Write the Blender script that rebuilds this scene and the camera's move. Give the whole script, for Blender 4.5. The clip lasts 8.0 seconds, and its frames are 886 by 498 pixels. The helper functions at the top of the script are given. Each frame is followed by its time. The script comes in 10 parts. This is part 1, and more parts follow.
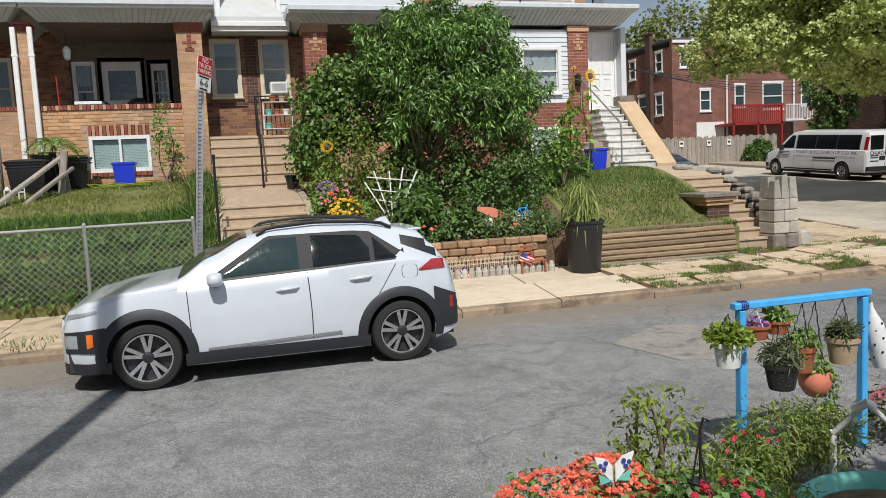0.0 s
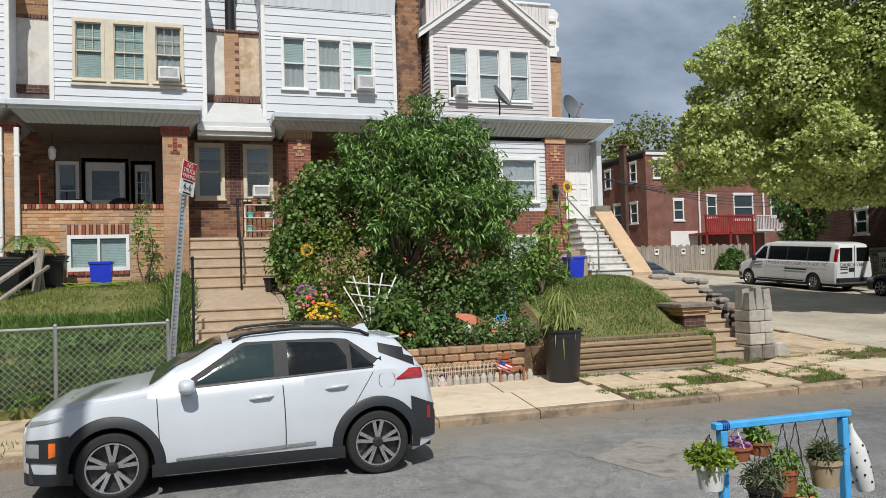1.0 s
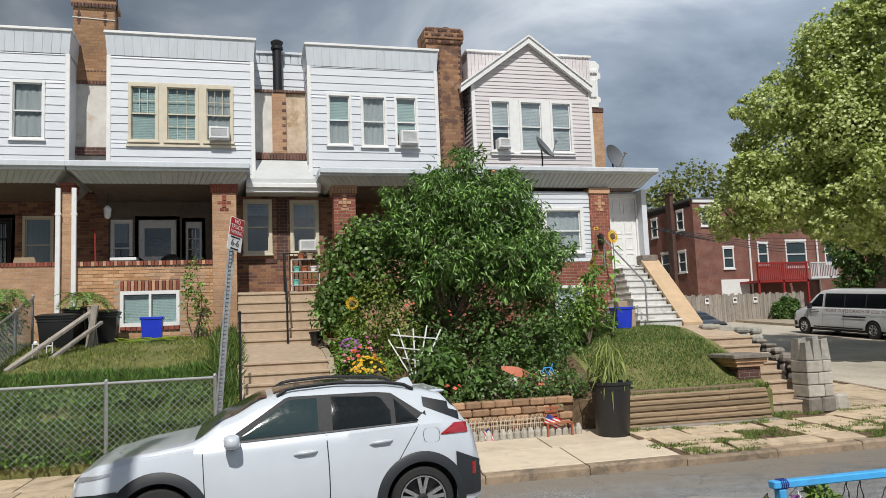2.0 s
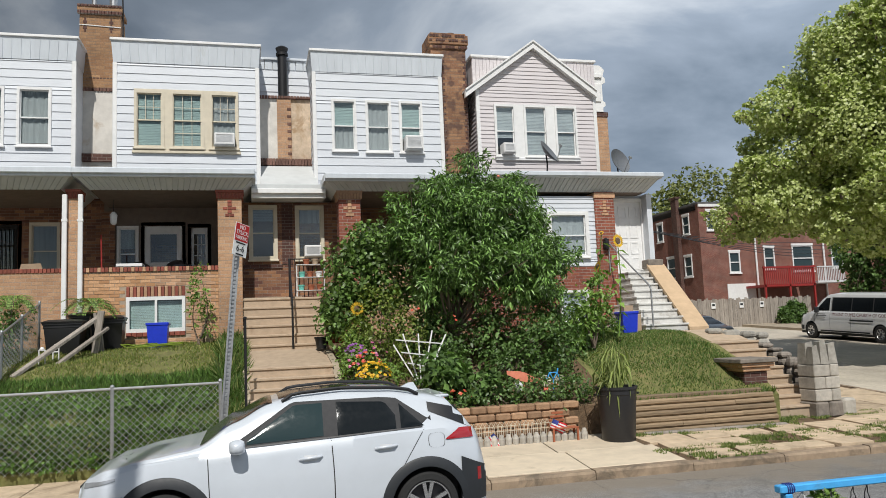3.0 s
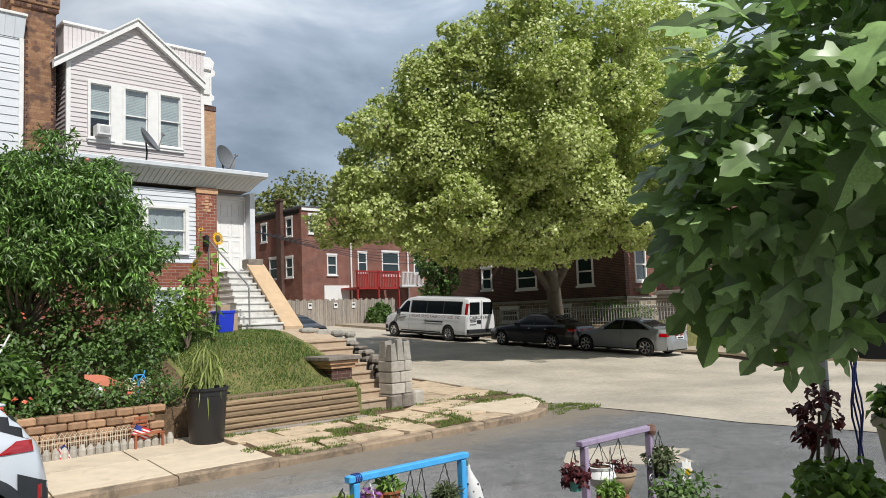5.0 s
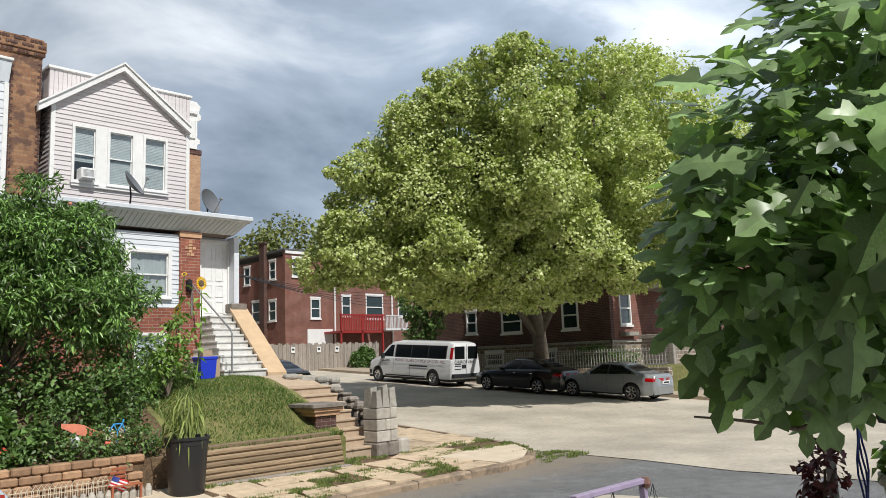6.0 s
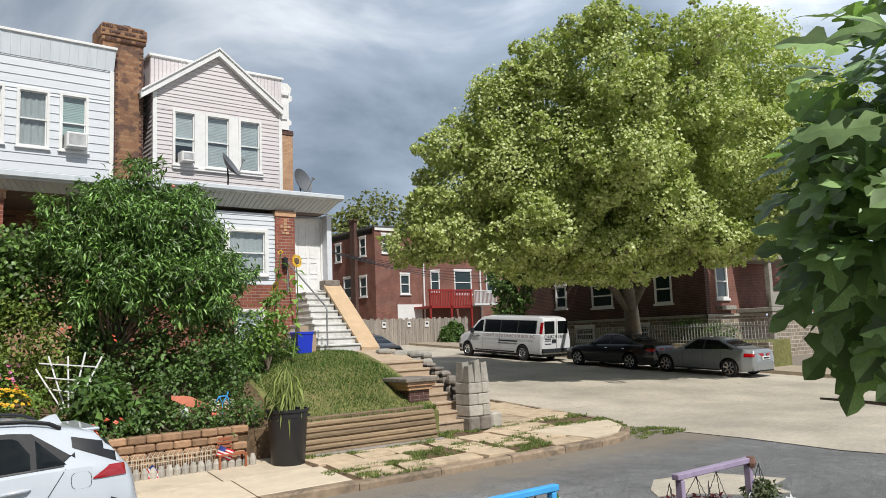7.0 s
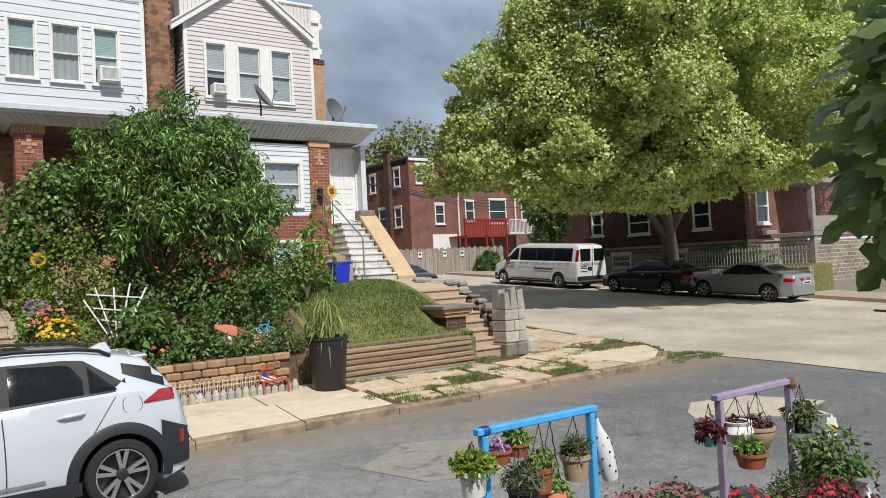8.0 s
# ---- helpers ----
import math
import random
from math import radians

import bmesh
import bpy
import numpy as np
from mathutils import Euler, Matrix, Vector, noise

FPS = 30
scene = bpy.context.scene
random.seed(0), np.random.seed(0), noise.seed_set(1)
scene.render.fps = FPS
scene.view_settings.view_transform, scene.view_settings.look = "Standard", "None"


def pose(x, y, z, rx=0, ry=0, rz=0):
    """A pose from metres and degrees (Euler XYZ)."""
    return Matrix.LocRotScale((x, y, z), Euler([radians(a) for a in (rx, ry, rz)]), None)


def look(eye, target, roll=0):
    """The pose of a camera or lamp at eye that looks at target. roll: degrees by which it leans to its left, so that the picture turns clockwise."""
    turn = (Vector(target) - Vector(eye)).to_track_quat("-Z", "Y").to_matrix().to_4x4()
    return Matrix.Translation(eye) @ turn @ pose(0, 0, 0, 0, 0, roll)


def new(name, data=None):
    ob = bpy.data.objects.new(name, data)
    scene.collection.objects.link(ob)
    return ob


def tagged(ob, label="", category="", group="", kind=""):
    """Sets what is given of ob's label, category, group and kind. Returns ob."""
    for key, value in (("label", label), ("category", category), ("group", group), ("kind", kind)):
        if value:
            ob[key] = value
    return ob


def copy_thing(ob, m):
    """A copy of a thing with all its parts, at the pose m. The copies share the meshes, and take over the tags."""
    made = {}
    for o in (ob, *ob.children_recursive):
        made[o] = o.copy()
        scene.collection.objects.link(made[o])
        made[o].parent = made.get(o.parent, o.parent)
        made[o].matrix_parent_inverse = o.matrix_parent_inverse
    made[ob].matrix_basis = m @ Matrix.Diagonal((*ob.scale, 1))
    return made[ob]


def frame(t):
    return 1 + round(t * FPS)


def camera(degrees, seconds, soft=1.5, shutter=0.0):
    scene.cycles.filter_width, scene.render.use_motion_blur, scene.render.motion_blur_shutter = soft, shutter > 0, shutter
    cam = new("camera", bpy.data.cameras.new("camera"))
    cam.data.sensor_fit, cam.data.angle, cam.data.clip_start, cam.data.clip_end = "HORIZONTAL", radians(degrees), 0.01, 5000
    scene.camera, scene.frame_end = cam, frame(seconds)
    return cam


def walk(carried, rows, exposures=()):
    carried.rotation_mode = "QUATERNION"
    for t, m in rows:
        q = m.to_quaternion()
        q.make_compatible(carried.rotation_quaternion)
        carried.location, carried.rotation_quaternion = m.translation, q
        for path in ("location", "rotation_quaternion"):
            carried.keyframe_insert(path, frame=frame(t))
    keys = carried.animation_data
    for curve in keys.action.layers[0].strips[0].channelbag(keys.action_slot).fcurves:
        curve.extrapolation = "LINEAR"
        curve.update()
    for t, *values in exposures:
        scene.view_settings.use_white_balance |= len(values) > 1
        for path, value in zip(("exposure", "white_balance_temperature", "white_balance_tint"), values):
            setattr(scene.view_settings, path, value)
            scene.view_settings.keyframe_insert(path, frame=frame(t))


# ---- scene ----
cam = camera(60.2, 8.0, soft=0.55)
PATH = [
    (0, (-0.062, -0.127, 2.033), (0.484, 1.786, 1.83), -2.8),
    (0.5, (-0.067, -0.145, 2.075), (0.55, 1.754, 1.957), -1.8),
    (1, (-0.073, -0.121, 2.11), (0.541, 1.782, 2.17), -1.7),
    (1.5, (-0.056, -0.106, 2.117), (0.477, 1.813, 2.298), -2.0),
    (3, (-0.031, -0.111, 2.111), (0.457, 1.817, 2.324), -2.4),
    (3.5, (-0.028, -0.13, 2.102), (0.468, 1.794, 2.332), -2.8),
    (4, (-0.03, -0.164, 2.085), (0.587, 1.728, 2.28), -2.8),
    (4.2, (-0.007, -0.177, 2.085), (0.759, 1.663, 2.255), -2.6),
    (4.5, (0.04, -0.178, 2.091), (1.091, 1.517, 2.237), -2.2),
    (5, (0.073, -0.1, 2.117), (1.44, 1.349, 2.287), -2.1),
    (5.2, (0.072, -0.071, 2.124), (1.476, 1.341, 2.311), -1.6),
    (6.3, (0.089, 0.005, 2.187), (1.459, 1.428, 2.5), -1.8),
    (6.5, (0.086, 0.014, 2.19), (1.412, 1.481, 2.49), -1.9),
    (7, (0.061, 0.046, 2.187), (1.286, 1.611, 2.41), -2.2),
    (7.5, (0.053, 0.072, 2.169), (1.214, 1.693, 2.319), -2.4),
    (8, (0.079, 0.091, 2.15), (1.232, 1.724, 2.195), -2.9),
]
walk(cam, [(t, look(eye, target, roll)) for t, eye, target, roll in PATH], [(0, 0.0), (1.5, -0.09), (3, -0.12), (3.8, -0.12), (4.6, 0.0), (5, 0.08), (6.5, 0.08), (7.2, 0.03), (8, 0.03)])


# ---- world, sun and exposure ----
SUN_AZ = (0.22, 0.975)          # the way the shadows fall on the ground
SUN_EL = radians(51)

world = bpy.data.worlds.new("sky")
scene.world = world
world.use_nodes = True
wn, wl = world.node_tree.nodes, world.node_tree.links
wn.clear()
sky = wn.new("ShaderNodeTexSky")
sky.sky_type = 'NISHITA'
sky.sun_disc = False
sky.sun_elevation = SUN_EL
sky.sun_rotation = math.atan2(-SUN_AZ[0], -SUN_AZ[1])
sky.air_density, sky.dust_density = 1.2, 1.5
bg_sky = wn.new("ShaderNodeBackground")
bg_sky.inputs[1].default_value = 0.085
wl.new(sky.outputs[0], bg_sky.inputs[0])
tc = wn.new("ShaderNodeTexCoord")
mp = wn.new("ShaderNodeMapping")
mp.inputs["Scale"].default_value = (1.0, 1.0, 2.6)
wl.new(tc.outputs["Generated"], mp.inputs[0])
cl = wn.new("ShaderNodeTexNoise")
cl.inputs["Scale"].default_value, cl.inputs["Detail"].default_value, cl.inputs["Roughness"].default_value = 2.6, 8, 0.52
cl.inputs["Distortion"].default_value = 0.4
wl.new(mp.outputs[0], cl.inputs["Vector"])
cr = wn.new("ShaderNodeValToRGB")
cr.color_ramp.elements[0].position, cr.color_ramp.elements[0].color = 0.34, (0.20, 0.26, 0.34, 1)
cr.color_ramp.elements[1].position, cr.color_ramp.elements[1].color = 0.66, (0.78, 0.84, 0.91, 1)
mid = cr.color_ramp.elements.new(0.50)
mid.color = (0.37, 0.445, 0.55, 1)
wl.new(cl.outputs["Fac"], cr.inputs[0])
bg_cloud = wn.new("ShaderNodeBackground")
sp = wn.new("ShaderNodeSeparateXYZ")
wl.new(tc.outputs["Generated"], sp.inputs[0])
gain = wn.new("ShaderNodeMath")
gain.operation = 'MULTIPLY_ADD'
gain.inputs[1].default_value, gain.inputs[2].default_value = 0.86, 0.665
wl.new(sp.outputs[0], gain.inputs[0])
wl.new(gain.outputs[0], bg_cloud.inputs[1])
wl.new(cr.outputs[0], bg_cloud.inputs[0])
cover = wn.new("ShaderNodeTexNoise")
cover.inputs["Scale"].default_value, cover.inputs["Detail"].default_value = 1.7, 5
mp2 = wn.new("ShaderNodeMapping")
mp2.inputs["Location"].default_value = (3.1, 1.7, 0.4)
wl.new(tc.outputs["Generated"], mp2.inputs[0])
wl.new(mp2.outputs[0], cover.inputs["Vector"])
cv = wn.new("ShaderNodeMapRange")
cv.inputs["From Min"].default_value, cv.inputs["From Max"].default_value = 0.34, 0.44
wl.new(cover.outputs["Fac"], cv.inputs["Value"])
mixs = wn.new("ShaderNodeMixShader")
wl.new(cv.outputs[0], mixs.inputs[0])
wl.new(bg_sky.outputs[0], mixs.inputs[1])
wl.new(bg_cloud.outputs[0], mixs.inputs[2])
wo = wn.new("ShaderNodeOutputWorld")
wl.new(mixs.outputs[0], wo.inputs[0])

sun_data = bpy.data.lights.new("sun", "SUN")
sun_data.energy, sun_data.angle, sun_data.color = 4.2, radians(0.6), (0.985, 0.955, 0.90)
sun = new("sun", sun_data)
sun.matrix_world = look((SUN_AZ[0] * -30, SUN_AZ[1] * -30, 30 * math.tan(SUN_EL)), (0, 0, 0))
scene.view_settings.exposure = 0.0

# ---- tools ----
rnd = random.Random(7)


class Shape:
    """Vertices and faces of one mesh."""

    def __init__(self):
        self.v, self.f, self.m, self.cur = [], [], [], 0

    def add(self, verts, faces):
        n = len(self.v)
        self.v.extend(tuple(p) for p in verts)
        for q in faces:
            self.f.append([n + i for i in q])
            self.m.append(self.cur)
        return self

    def box(self, x0, x1, y0, y1, z0, z1, b=0.0, m=None):
        if b <= 0:
            vs = [(x, y, z) for z in (z0, z1) for y in (y0, y1) for x in (x0, x1)]
            fs = [(0, 2, 3, 1), (4, 5, 7, 6), (0, 1, 5, 4), (2, 6, 7, 3), (0, 4, 6, 2), (1, 3, 7, 5)]
        else:
            vs, idx = [], {}
            for sx in (0, 1):
                for sy in (0, 1):
                    for sz in (0, 1):
                        x, y, z = (x0, x1)[sx], (y0, y1)[sy], (z0, z1)[sz]
                        dx, dy, dz = (b, -b)[sx], (b, -b)[sy], (b, -b)[sz]
                        for ax, p in enumerate(((x, y + dy, z + dz), (x + dx, y, z + dz), (x + dx, y + dy, z))):
                            idx[sx, sy, sz, ax] = len(vs)
                            vs.append(p)
            g = lambda *k: idx[k]  # noqa: E731
            fs = []
            for s in (0, 1):
                a = [g(s, 0, 0, 0), g(s, 1, 0, 0), g(s, 1, 1, 0), g(s, 0, 1, 0)]
                c = [g(0, s, 0, 1), g(1, s, 0, 1), g(1, s, 1, 1), g(0, s, 1, 1)]
                e = [g(0, 0, s, 2), g(1, 0, s, 2), g(1, 1, s, 2), g(0, 1, s, 2)]
                fs += [a if s else a[::-1], c[::-1] if s else c, e if s else e[::-1]]
            for s in (0, 1):
                for t in (0, 1):
                    fs.append((g(s, t, 0, 0), g(s, t, 0, 1), g(s, t, 1, 1), g(s, t, 1, 0)))
                    fs.append((g(s, 0, t, 0), g(s, 0, t, 2), g(s, 1, t, 2), g(s, 1, t, 0)))
                    fs.append((g(0, s, t, 1), g(0, s, t, 2), g(1, s, t, 2), g(1, s, t, 1)))
            for sx in (0, 1):
                for sy in (0, 1):
                    for sz in (0, 1):
                        fs.append(tuple(g(sx, sy, sz, a) for a in range(3)))
        if m is not None:
            vs = [m @ Vector(p) for p in vs]
        return self.add(vs, fs)

    def plate(self, x0, x1, y0, y1, z0, z1, holes, swap=False):
        """One connected upright slab with openings; swap: it runs along y, and y0..y1 is its thickness in x."""
        xs = sorted({x0, x1, *(min(max(h[k], x0), x1) for h in holes for k in (0, 1))})
        zs = sorted({z0, z1, *(min(max(h[k], z0), z1) for h in holes for k in (2, 3))})
        full = lambda i, k: 0 <= i < len(xs) - 1 and 0 <= k < len(zs) - 1 and not any(h[0] < (xs[i] + xs[i + 1]) / 2 < h[1] and h[2] < (zs[k] + zs[k + 1]) / 2 < h[3] for h in holes)  # noqa: E731
        vs, fs, at = [], [], {}

        def v(i, k, s):
            if (i, k, s) not in at:
                at[i, k, s] = len(vs)
                y = (y0, y1)[s]
                vs.append((y, xs[i], zs[k]) if swap else (xs[i], y, zs[k]))
            return at[i, k, s]
        for i in range(len(xs) - 1):
            for k in range(len(zs) - 1):
                if not full(i, k):
                    continue
                fs.append((v(i, k, 0), v(i + 1, k, 0), v(i + 1, k + 1, 0), v(i, k + 1, 0)))
                fs.append((v(i, k, 1), v(i, k + 1, 1), v(i + 1, k + 1, 1), v(i + 1, k, 1)))
                for di, dk, a, b in ((-1, 0, (i, k), (i, k + 1)), (1, 0, (i + 1, k), (i + 1, k + 1)), (0, -1, (i, k), (i + 1, k)), (0, 1, (i, k + 1), (i + 1, k + 1))):
                    if not full(i + di, k + dk):
                        fs.append((v(*a, 0), v(*b, 0), v(*b, 1), v(*a, 1)))
        return self.add(vs, fs)

    def tube(self, pts, r, n=8, caps=True):
        pts = [Vector(p) for p in pts]
        rs = [r] * len(pts) if isinstance(r, (int, float)) else list(r)
        rings, side = [], None
        for i, p in enumerate(pts):
            d = (pts[min(i + 1, len(pts) - 1)] - pts[max(i - 1, 0)]).normalized()
            if side is None:
                side = d.orthogonal().normalized()
            side = (side - d * side.dot(d)).normalized()
            up = d.cross(side)
            rings.append([p + (side * math.cos(2 * math.pi * k / n) + up * math.sin(2 * math.pi * k / n)) * rs[i] for k in range(n)])
        fs = [(i * n + k, i * n + (k + 1) % n, (i + 1) * n + (k + 1) % n, (i + 1) * n + k) for i in range(len(pts) - 1) for k in range(n)]
        if caps:
            fs += [tuple(range(n))[::-1], tuple(range((len(pts) - 1) * n, len(pts) * n))]
        return self.add([q for ring in rings for q in ring], fs)

    def lathe(self, prof, c=(0, 0, 0), n=20, m=None, sq=0.0, caps=True):
        """prof: pairs of radius and height."""
        vs = []
        for r, z in prof:
            for k in range(n):
                a = 2 * math.pi * (k + 0.5) / n
                ca, sa = math.cos(a), math.sin(a)
                s = 1 / max(abs(ca), abs(sa)) if sq else 1
                s = 1 + (s - 1) * sq
                p = Vector((r * ca * s, r * sa * s, z))
                vs.append((m @ p if m is not None else p) + Vector(c))
        k = len(prof)
        fs = [(i * n + j, i * n + (j + 1) % n, (i + 1) * n + (j + 1) % n, (i + 1) * n + j) for i in range(k - 1) for j in range(n)]
        if caps:
            fs += [tuple(range(n))[::-1], tuple(range((k - 1) * n, k * n))]
        return self.add(vs, fs)

    def prism(self, pts, vec):
        n, vec = len(pts), Vector(vec)
        a = [Vector(p) for p in pts]
        return self.add(a + [p + vec for p in a], [tuple(range(n))[::-1], tuple(range(n, 2 * n))] + [(i, (i + 1) % n, n + (i + 1) % n, n + i) for i in range(n)])

    def sheet(self, rows):
        """A grid from rows of points."""
        w = len(rows[0])
        return self.add([p for r in rows for p in r], [(i * w + j, i * w + j + 1, (i + 1) * w + j + 1, (i + 1) * w + j) for i in range(len(rows) - 1) for j in range(w - 1)])

    def joined(self, other, m):
        return self.add([m @ Vector(p) for p in other.v], other.f)

    def mesh(self, name, mats, smooth=False):
        me = bpy.data.meshes.new(name)
        me.from_pydata([tuple(p) for p in self.v], [], self.f)
        for mt in mats if isinstance(mats, (list, tuple)) else [mats]:
            me.materials.append(mt)
        if any(self.m):
            me.polygons.foreach_set("material_index", self.m)
        bm = bmesh.new()
        bm.from_mesh(me)
        if len(bm.faces) < 60000:
            bmesh.ops.recalc_face_normals(bm, faces=bm.faces)
        bm.to_mesh(me)
        bm.free()
        if smooth:
            me.polygons.foreach_set("use_smooth", [True] * len(me.polygons))
            me.set_sharp_from_angle(angle=radians(smooth if smooth is not True else 40))
        me.update()
        return me


def thing(name, at, label, category, group="", kind=""):
    ob = new(name)
    ob.empty_display_size = 0.1
    ob.location = at
    return tagged(ob, label, category, group, kind)


def part(name, shape, material, parent=None, label="", smooth=False):
    me = shape if isinstance(shape, bpy.types.Mesh) else shape.mesh(name, material, smooth)
    ob = new(name, me)
    if parent is not None:
        ob.parent = parent
        if parent.type == 'EMPTY':
            ob.matrix_parent_inverse = Matrix.Translation(-parent.location)
    if label:
        ob["label"] = label
    return ob


def alone(name, shape, material, label, category, group="", kind="", smooth=False):
    return tagged(part(name, shape, material, None, "", smooth), label, category, group, kind)


def split(x0, x1, z0, z1, holes):
    """The rectangles left of x0..x1, z0..z1 when the holes (x0, x1, z0, z1) are taken out."""
    zs = sorted({z0, z1, *(min(max(h[k], z0), z1) for h in holes for k in (2, 3))})
    out = []
    for a, b in zip(zs, zs[1:]):
        cuts = sorted((h[0], h[1]) for h in holes if h[2] < (a + b) / 2 < h[3])
        x = x0
        for c, d in cuts:
            if c > x + 1e-4:
                out.append((x, min(c, x1), a, b))
            x = max(x, d)
        if x < x1 - 1e-4:
            out.append((x, x1, a, b))
    return out


def lerp(a, b, t):
    return a + (b - a) * t


def curve(table, x):
    """Smooth value of a table of (x, value) pairs."""
    if x <= table[0][0]:
        return table[0][1]
    for (a, va), (b, vb) in zip(table, table[1:]):
        if x <= b:
            t = (x - a) / (b - a)
            return va + (vb - va) * (t * t * (3 - 2 * t) * 0.5 + t * 0.5)
    return table[-1][1]


# ---- materials ----
def nodes_of(name):
    m = bpy.data.materials.new(name)
    m.use_nodes = True
    n, l = m.node_tree.nodes, m.node_tree.links
    return m, n, l, n["Principled BSDF"]


def ramp(n, l, fac, stops):
    r = n.new("ShaderNodeValToRGB")
    e = r.color_ramp.elements
    while len(e) < len(stops):
        e.new(0.5)
    for q, (p, c) in zip(e, stops):
        q.position, q.color = p, (*c, 1)
    l.new(fac, r.inputs[0])
    return r.outputs[0]


def tex(n, l, vec, scale, detail=5, rough=0.6, dist=0.0):
    t = n.new("ShaderNodeTexNoise")
    t.inputs["Scale"].default_value, t.inputs["Detail"].default_value = scale, detail
    t.inputs["Roughness"].default_value, t.inputs["Distortion"].default_value = rough, dist
    l.new(vec, t.inputs["Vector"])
    return t.outputs["Fac"]


def mixc(n, l, fac, a, b, mode='MIX'):
    x = n.new("ShaderNodeMix")
    x.data_type, x.blend_type = 'RGBA', mode
    for sock, val in ((x.inputs[0], fac), (x.inputs[6], a), (x.inputs[7], b)):
        if isinstance(val, (int, float)):
            sock.default_value = val
        elif isinstance(val, tuple):
            sock.default_value = (*val, 1)
        else:
            l.new(val, sock)
    return x.outputs[2]


def shade(c, k):
    return tuple(min(1.0, v * k) for v in c)


def surf(name, c, rough=0.7, vary=0.25, scale=8.0, bump=0.15, fine=60.0, metal=0.0, dirt=None, dirt_at=0.58, stretch=(1, 1, 1), rand=0.0, coat=0.0, spec=0.5):
    """A surface with grain, larger stains and fine relief."""
    m, n, l, bs = nodes_of(name)
    t = n.new("ShaderNodeTexCoord")
    mp_ = n.new("ShaderNodeMapping")
    mp_.inputs["Scale"].default_value = stretch
    l.new(t.outputs["Object"], mp_.inputs[0])
    vec = mp_.outputs[0]
    col = ramp(n, l, tex(n, l, vec, scale, 6), [(0.3, shade(c, 1 - vary)), (0.7, shade(c, 1 + vary))])
    big = ramp(n, l, tex(n, l, vec, scale * 0.13, 4), [(0.3, (1 - vary * 0.6,) * 3), (0.7, (1 + vary * 0.3,) * 3)])
    col = mixc(n, l, 1.0, col, big, 'MULTIPLY')
    if dirt:
        f = ramp(n, l, tex(n, l, vec, scale * 0.35, 7, 0.65, 0.6), [(dirt_at, (0, 0, 0)), (dirt_at + 0.14, (1, 1, 1))])
        col = mixc(n, l, f, col, dirt)
    if rand:
        oi = n.new("ShaderNodeObjectInfo")
        rr = ramp(n, l, oi.outputs["Random"], [(0.0, (1 - rand,) * 3), (1.0, (1 + rand,) * 3)])
        col = mixc(n, l, 1.0, col, rr, 'MULTIPLY')
    l.new(col, bs.inputs["Base Color"])
    fn = tex(n, l, vec, fine, 4, 0.7)
    rr = n.new("ShaderNodeMapRange")
    rr.inputs["To Min"].default_value, rr.inputs["To Max"].default_value = max(0.02, rough - 0.12), min(1, rough + 0.12)
    l.new(tex(n, l, vec, scale * 1.7), rr.inputs["Value"])
    l.new(rr.outputs[0], bs.inputs["Roughness"])
    bs.inputs["Metallic"].default_value = metal
    bs.inputs["Specular IOR Level"].default_value = spec
    bs.inputs["Coat Weight"].default_value = coat
    bs.inputs["Coat Roughness"].default_value = 0.04
    if bump:
        b = n.new("ShaderNodeBump")
        b.inputs["Strength"].default_value, b.inputs["Distance"].default_value = bump, 0.02
        l.new(fn, b.inputs["Height"])
        l.new(b.outputs[0], bs.inputs["Normal"])
    return m


def brickwork(name, c1, c2, mortar, size=(0.205, 0.068), gap=0.01, rough=0.85, alt=None):
    """Laid brick on upright walls."""
    m, n, l, bs = nodes_of(name)
    t = n.new("ShaderNodeTexCoord")
    s = n.new("ShaderNodeSeparateXYZ")
    l.new(t.outputs["Object"], s.inputs[0])
    a = n.new("ShaderNodeMath")
    l.new(s.outputs[0], a.inputs[0])
    l.new(s.outputs[1], a.inputs[1])
    c = n.new("ShaderNodeCombineXYZ")
    l.new(a.outputs[0], c.inputs[0])
    l.new(s.outputs[2], c.inputs[1])
    b = n.new("ShaderNodeTexBrick")
    b.inputs["Scale"].default_value = 1.0
    b.inputs["Brick Width"].default_value, b.inputs["Row Height"].default_value = size[0] + gap, size[1] + gap
    b.inputs["Mortar Size"].default_value, b.inputs["Mortar Smooth"].default_value = gap * 0.5, 0.3
    b.inputs["Color1"].default_value, b.inputs["Color2"].default_value = (*c1, 1), (*c2, 1)
    b.inputs["Mortar"].default_value = (*mortar, 1)
    l.new(c.outputs[0], b.inputs["Vector"])
    col = mixc(n, l, 1.0, b.outputs["Color"], ramp(n, l, tex(n, l, t.outputs["Object"], 1.1, 5), [(0.3, (0.72,) * 3), (0.7, (1.15,) * 3)]), 'MULTIPLY')
    col = mixc(n, l, 1.0, col, ramp(n, l, tex(n, l, t.outputs["Object"], 30, 4), [(0.3, (0.8,) * 3), (0.7, (1.15,) * 3)]), 'MULTIPLY')
    if alt:
        col = mixc(n, l, ramp(n, l, tex(n, l, c.outputs[0], 3.0, 2), [(0.5, (0, 0, 0)), (0.6, (0.7,) * 3)]), col, alt)
    l.new(col, bs.inputs["Base Color"])
    bs.inputs["Roughness"].default_value = rough
    bp = n.new("ShaderNodeBump")
    bp.inputs["Strength"].default_value, bp.inputs["Distance"].default_value = 0.6, 0.008
    bp.invert = True
    l.new(b.outputs["Fac"], bp.inputs["Height"])
    l.new(bp.outputs[0], bs.inputs["Normal"])
    return m


